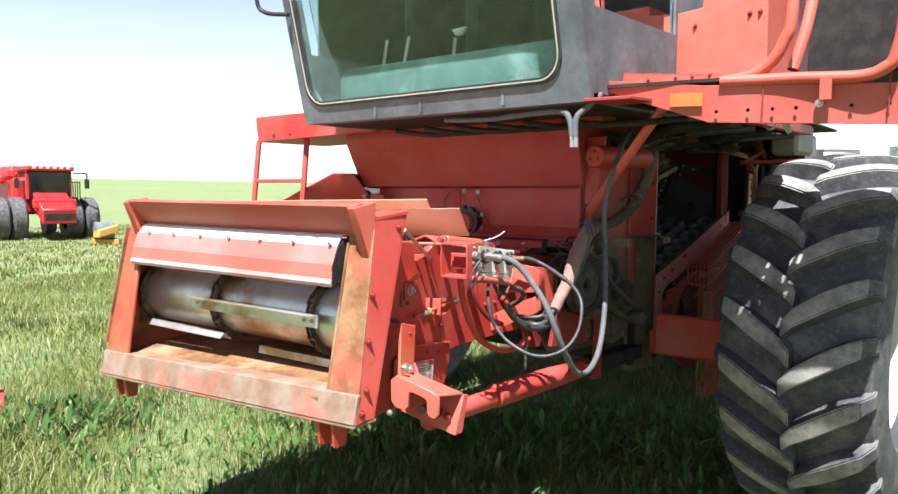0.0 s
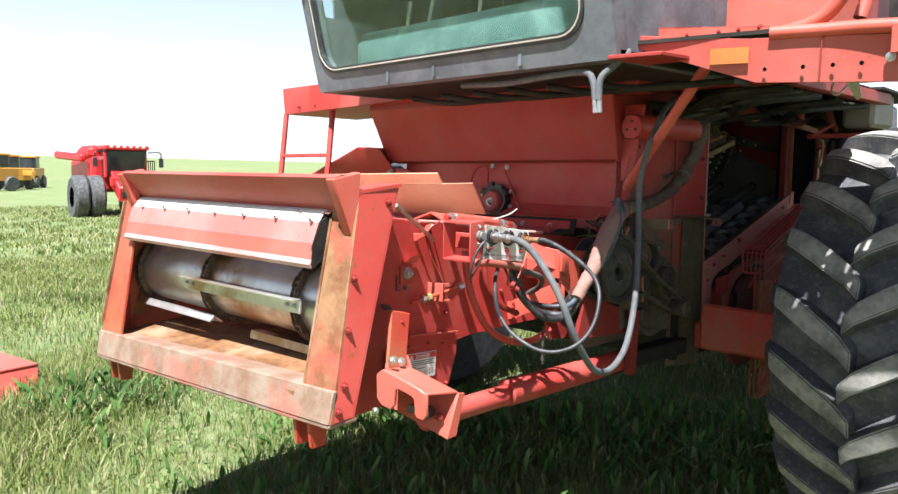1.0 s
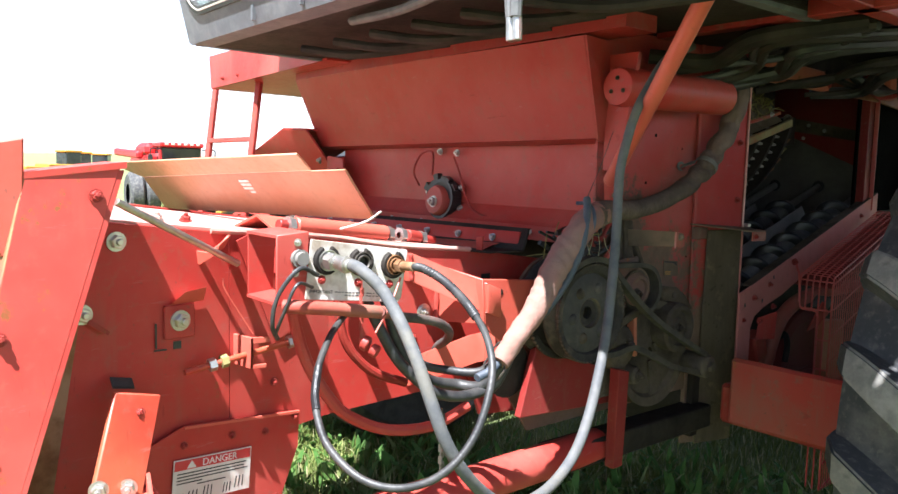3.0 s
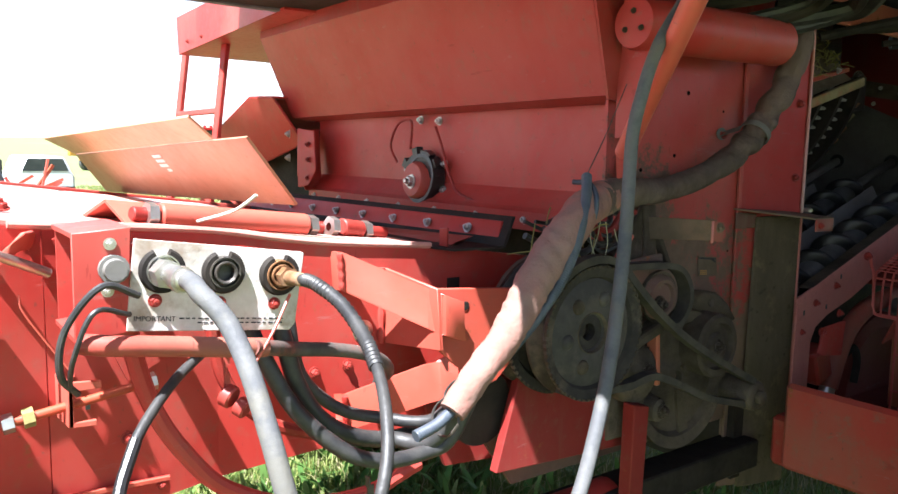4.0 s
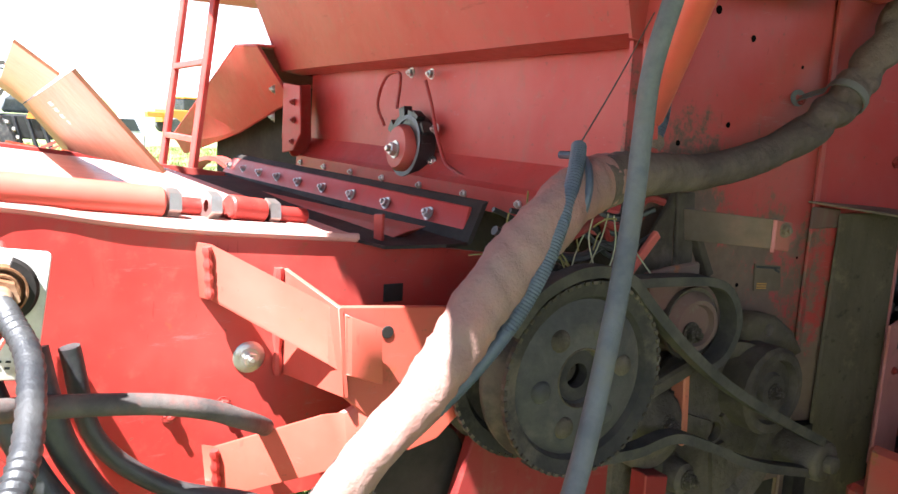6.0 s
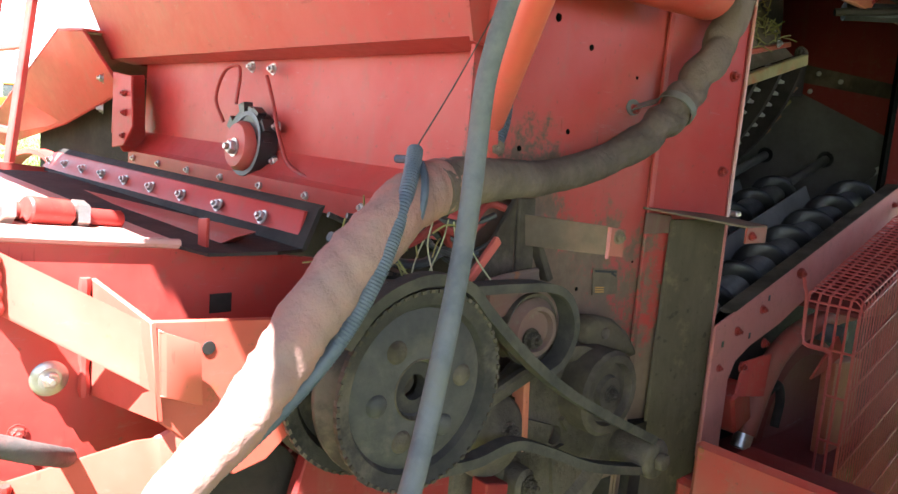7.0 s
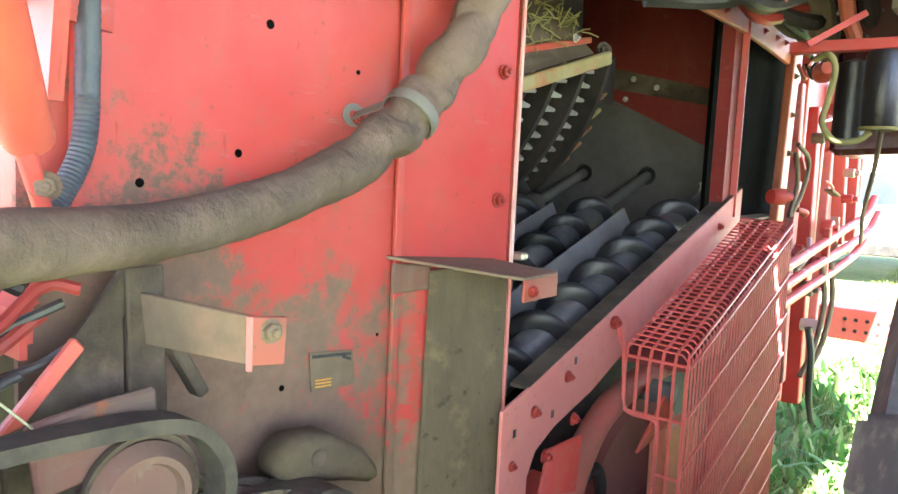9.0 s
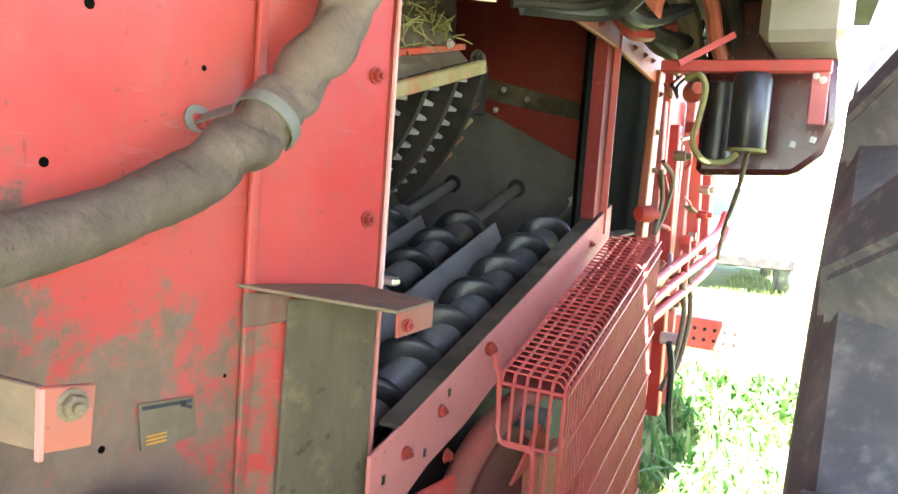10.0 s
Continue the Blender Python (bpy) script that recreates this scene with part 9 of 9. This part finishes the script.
def folded_wing(x, y, lean, seed):
    """One wing of a tillage tool folded upright: frame, disc stacks and shanks."""
    rng = random.Random(seed)
    t = thing("folded_tillage_wing", (x, y, ground_height(x, y)), "dark tillage wing folded upright with disc stacks", "implement", "folded tillage wings")
    at = lambda dy, z: V(x, y + dy + lean * z, z + GROUND)
    for dy in (0.0, 0.42, 0.72):
        part("frame_post", beam(B(), at(dy, 0.3), at(dy, 2.75), 0.10, 0.10, (1, 0, 0)), DARK_STEEL, t)
    for k in range(9):
        part("cross_bar", beam(B(), at(-0.05, 0.5 + 0.27 * k), at(0.8, 0.45 + 0.29 * k), 0.06, 0.06), BLACK, t)
    for k in range(12):
        z = 0.4 + 0.19 * k
        part("spring_shank", tube(B(), [at(0.5, z), at(0.62 + rng.uniform(0, 0.1), z + 0.12), at(0.45, z + 0.2), at(0.85, z + rng.uniform(0.0, 0.2))], 0.025, 6, 3), DARK_STEEL, t)
    for k in range(9):
        z = 0.85 + 0.155 * k
        part("disc", lathe(B(), [(-0.015, 0), (-0.015, 0.24), (0.015, 0.25), (0.03, 0)], at(-0.2, z), (0, lean, 1), 16), RUSTY, t, "rusty round disc")
    part("disc_axle", beam(B(), at(-0.2, 0.7), at(-0.2, 2.3), 0.06, 0.06, (1, 0, 0)), BLACK, t)
    part("gauge_wheel", lathe(B(), [(-0.08, 0), (-0.1, 0.17), (0, 0.2), (0.1, 0.17), (0.08, 0)], at(-0.5, 2.45), (1, 0, 0), 18), TYRE, t)
    part("wheel_arm", beam(B(), at(-0.5, 2.45), at(0.0, 2.2), 0.05, 0.05), BLACK, t)
    part("foot_wheel", lathe(B(), [(-0.1, 0), (-0.12, 0.22), (0, 0.26), (0.12, 0.22), (0.1, 0)], V(x, y + 0.3, 0.26 + GROUND), (1, 0, 0), 18), TYRE, t)


folded_wing(-27.5, 3.05, 0.0, 1)
folded_wing(-28.4, 2.2, -0.06, 3)
SHIFT[0] = None


def pickup(base, yaw, label, length=4.5):
    SHIFT[0] = Matrix.Translation(base) @ Matrix.Rotation(radians(yaw), 4, "Z")
    t = thing("pickup_truck", base, label, "truck", "parked trucks")
    bm = B()
    slab(bm, [V(0, -1.0, 0.45), V(0, 1.0, 0.45), V(0, 1.0, 1.05), V(0, 0.9, 1.15), V(0, 0.65, 1.75), V(0, -0.65, 1.75), V(0, -0.9, 1.15), V(0, -1.0, 1.05)], (-length, 0, 0))
    body = part("body", bm, BIN_STEEL, t, bevel=0.08)
    bm = B()
    slab(bm, [V(0.01, -0.8, 1.2), V(0.01, 0.8, 1.2), V(0.01, 0.6, 1.66), V(0.01, -0.6, 1.66)], (0.01, 0, 0))
    part("windscreen", bm, GLASS_FAR, body)
    part("bumper", beam(B(), V(0.04, -0.98, 0.52), V(0.04, 0.98, 0.52), 0.12, 0.18), DARK, body, bevel=0.02)
    for x in (-0.7, 0.9 - length):
        for y in (-0.9, 0.9):
            part("tyre", lathe(B(), [(-0.12, 0), (-0.12, 0.33), (-0.08, 0.37), (0.08, 0.37), (0.12, 0.33), (0.12, 0)], V(x, y, 0.37), (0, 1, 0), 20), TYRE, t)
    SHIFT[0] = None


pickup((-33.0, 8.2, ground_height(-33, 8.2)), 0, "pale pickup truck parked behind the implements")
pickup((-2.75, 17.2, GROUND), -80, "pale pickup truck parked in the grass behind the machine")


def red_implement(base, seed):
    rng = random.Random(seed)
    b = Vector(base)
    t = thing("tillage_implement", b, "low jumble of rusty red tillage parts", "implement", "red tillage parts")
    for k in range(26):
        a = b + V(rng.uniform(-0.8, 0.8), rng.uniform(-0.7, 0.7), rng.uniform(0.1, 0.9))
        d = V(rng.uniform(-0.3, 0.3), rng.uniform(-1, 1), rng.uniform(-0.5, 0.7)).normalized() * rng.uniform(0.4, 1.1)
        a.z, e = max(a.z, b.z + 0.1), a + d
        e.z = max(e.z, b.z + 0.1)
        part("bar", beam(B(), a, e, rng.uniform(0.05, 0.1), rng.uniform(0.05, 0.1)), (RED_BRIGHT, RED, RED_RUSTY)[k % 3], t)
    part("frame", beam(B(), b + V(0, -0.8, GROUND + 0.1), b + V(0, 0.8, GROUND + 0.1), 0.9, 0.2), RED_RUSTY, t)


red_implement((-25.4, 5.6, ground_height(-25.4, 5.6) - GROUND), 1)
red_implement((-25.8, 6.5, ground_height(-25.8, 6.5) - GROUND), 2)


def grain_bin(base, r, h):
    t = thing("grain_bin", base, "pale galvanised grain bin with a cone roof", "grain bin", "grain bins")
    bm = B()
    prof = []
    for k in range(int(h / 0.15)):
        prof += [(k * 0.15, r), (k * 0.15 + 0.075, r + 0.03)]
    lathe(bm, [(0, 0)] + prof + [(h, r), (h, r + 0.1), (h + r * 0.5, 0.3), (h + r * 0.5 + 0.3, 0.3), (h + r * 0.5 + 0.3, 0)], base, (0, 0, 1), 48)
    part("shell", bm, BIN_STEEL, t, smooth=20)
    part("ladder", beam(B(), Vector(base) + V(r * 0.3, -r - 0.1, 0), Vector(base) + V(r * 0.3, -r - 0.1, h), 0.4, 0.06, (0, 1, 0)), DARK_STEEL, t)


grain_bin((-13.5, 52, GROUND), 2.2, 4.2)
grain_bin((-8.2, 58, GROUND), 2.6, 4.6)


# ---- grass ----
def blades(name, spots, material, label, width, tall, bend, leaf=False):
    """One mesh of many thin bent blades: spots is an array of x, y, size."""
    n = len(spots)
    rng = np.random.default_rng(7 + n)
    ang = rng.uniform(0, 2 * np.pi, n)
    lean = rng.uniform(0.1, 1.0, n) * bend
    h = tall * spots[:, 2] * rng.uniform(0.55, 1.15, n)
    w = width * spots[:, 2] * rng.uniform(0.7, 1.3, n)
    fx, fy = np.cos(ang), np.sin(ang)
    sx, sy = -fy, fx
    z0 = np.array([ground_height(x, y) - 0.01 for x, y in spots[:, :2]])
    lv = ((0.0, 0.8, 0.0), (0.5, 1.0, 0.30), (0.85, 0.55, 0.72)) if not leaf else ((0.0, 0.25, 0.0), (0.55, 1.0, 0.35), (0.85, 0.7, 0.75))
    verts = np.zeros((n, 7, 3))
    for i, (t, ws, bd) in enumerate(lv):
        for j, s in enumerate((-1, 1)):
            verts[:, i * 2 + j, 0] = spots[:, 0] + fx * lean * h * bd + s * sx * w * ws / 2
            verts[:, i * 2 + j, 1] = spots[:, 1] + fy * lean * h * bd + s * sy * w * ws / 2
            verts[:, i * 2 + j, 2] = z0 + h * t * (1 - 0.25 * lean * t)
    verts[:, 6, 0] = spots[:, 0] + fx * lean * h
    verts[:, 6, 1] = spots[:, 1] + fy * lean * h
    verts[:, 6, 2] = z0 + h * (1 - 0.3 * lean)
    base = np.arange(n)[:, None] * 7
    quads = np.concatenate([base + [0, 1, 3, 2], base + [2, 3, 5, 4]], 1).reshape(-1, 4)
    tris = base + [4, 5, 6]
    me = bpy.data.meshes.new(name)
    me.vertices.add(n * 7)
    me.vertices.foreach_set("co", verts.reshape(-1))
    loops = np.concatenate([quads.reshape(-1), tris.reshape(-1)])
    me.loops.add(len(loops))
    me.loops.foreach_set("vertex_index", loops)
    nf = len(quads) + len(tris)
    me.polygons.add(nf)
    starts = np.concatenate([np.arange(len(quads)) * 4, len(quads) * 4 + np.arange(len(tris)) * 3])
    me.polygons.foreach_set("loop_start", starts)
    me.polygons.foreach_set("use_smooth", np.ones(nf, bool))
    me.update()
    me.validate()
    me.materials.append(material)
    ob = new(name, me)
    return tagged(ob, label, "grass", kind="stuff")


def scatter(n, x0, x1, y0, y1, seed, clump=0.0, keep=None, size=1.0):
    rng = np.random.default_rng(seed)
    x, y = rng.uniform(x0, x1, n), rng.uniform(y0, y1, n)
    f = 0.5 + 0.25 * np.sin(x * 2.1 + 1.3 * np.sin(y * 1.7)) + 0.25 * np.sin(y * 2.7 + 1.1 * np.sin(x * 1.9 + 2))
    ok = rng.uniform(0, 1, n) < (1 - clump) + clump * f
    if keep is not None:
        ok &= keep(x, y)
    s = size * (0.7 + 0.55 * f)
    return np.stack([x, y, s], 1)[ok]


off_tyre = lambda x, y: ~((np.abs(x + 0.725) < 0.34) & (np.abs(y - 5.475) < 0.30))
near = np.concatenate([scatter(130000, -2.5, 4.5, -2.5, 9.0, 12, 0.5, lambda x, y: ~((x < 0.6) & (y > 2.6))), scatter(150000, -6.5, 0.6, 2.6, 8.0, 1, 0.5, off_tyre), scatter(30000, -2.2, 1.4, 8.0, 13.0, 2, 0.4)])
blades("grass", near, GRASS, "thick uncut green grass under and around the machine", 0.0055, 0.135, 1.0)
mid = np.concatenate([scatter(40000, -14, 9, -7, 14, 13, 0.5, lambda x, y: ((x > 4.0) | (y < -2.0) | ((x < -2) & (y < 2.4)))), scatter(120000, -16, -6.5, 1.5, 12, 3, 0.5), scatter(30000, -9, -2, 8, 16, 4, 0.5), scatter(16000, -3, 4, 13, 24, 5, 0.4)])
blades("grass", mid, GRASS, "green grass further out in the meadow", 0.009, 0.115, 1.0)
far = np.concatenate([scatter(70000, -46, -16, 1, 34, 6, 0.6), scatter(15000, -6, 8, 24, 50, 7, 0.6)])
blades("grass", far, GRASS, "thin grass far out in the meadow", 0.03, 0.14, 0.9)
weeds = np.concatenate([scatter(2600, -2.4, -0.6, 7.4, 10.6, 10, 0.9, size=1.25), scatter(5200, -5.2, -1.0, 3.2, 6.5, 8, 0.9, off_tyre), scatter(2500, -1.6, 0.4, 7.0, 10.5, 9, 0.6)])
blades("weeds", weeds, WEED, "leafy weeds among the grass", 0.026, 0.17, 1.1, True)
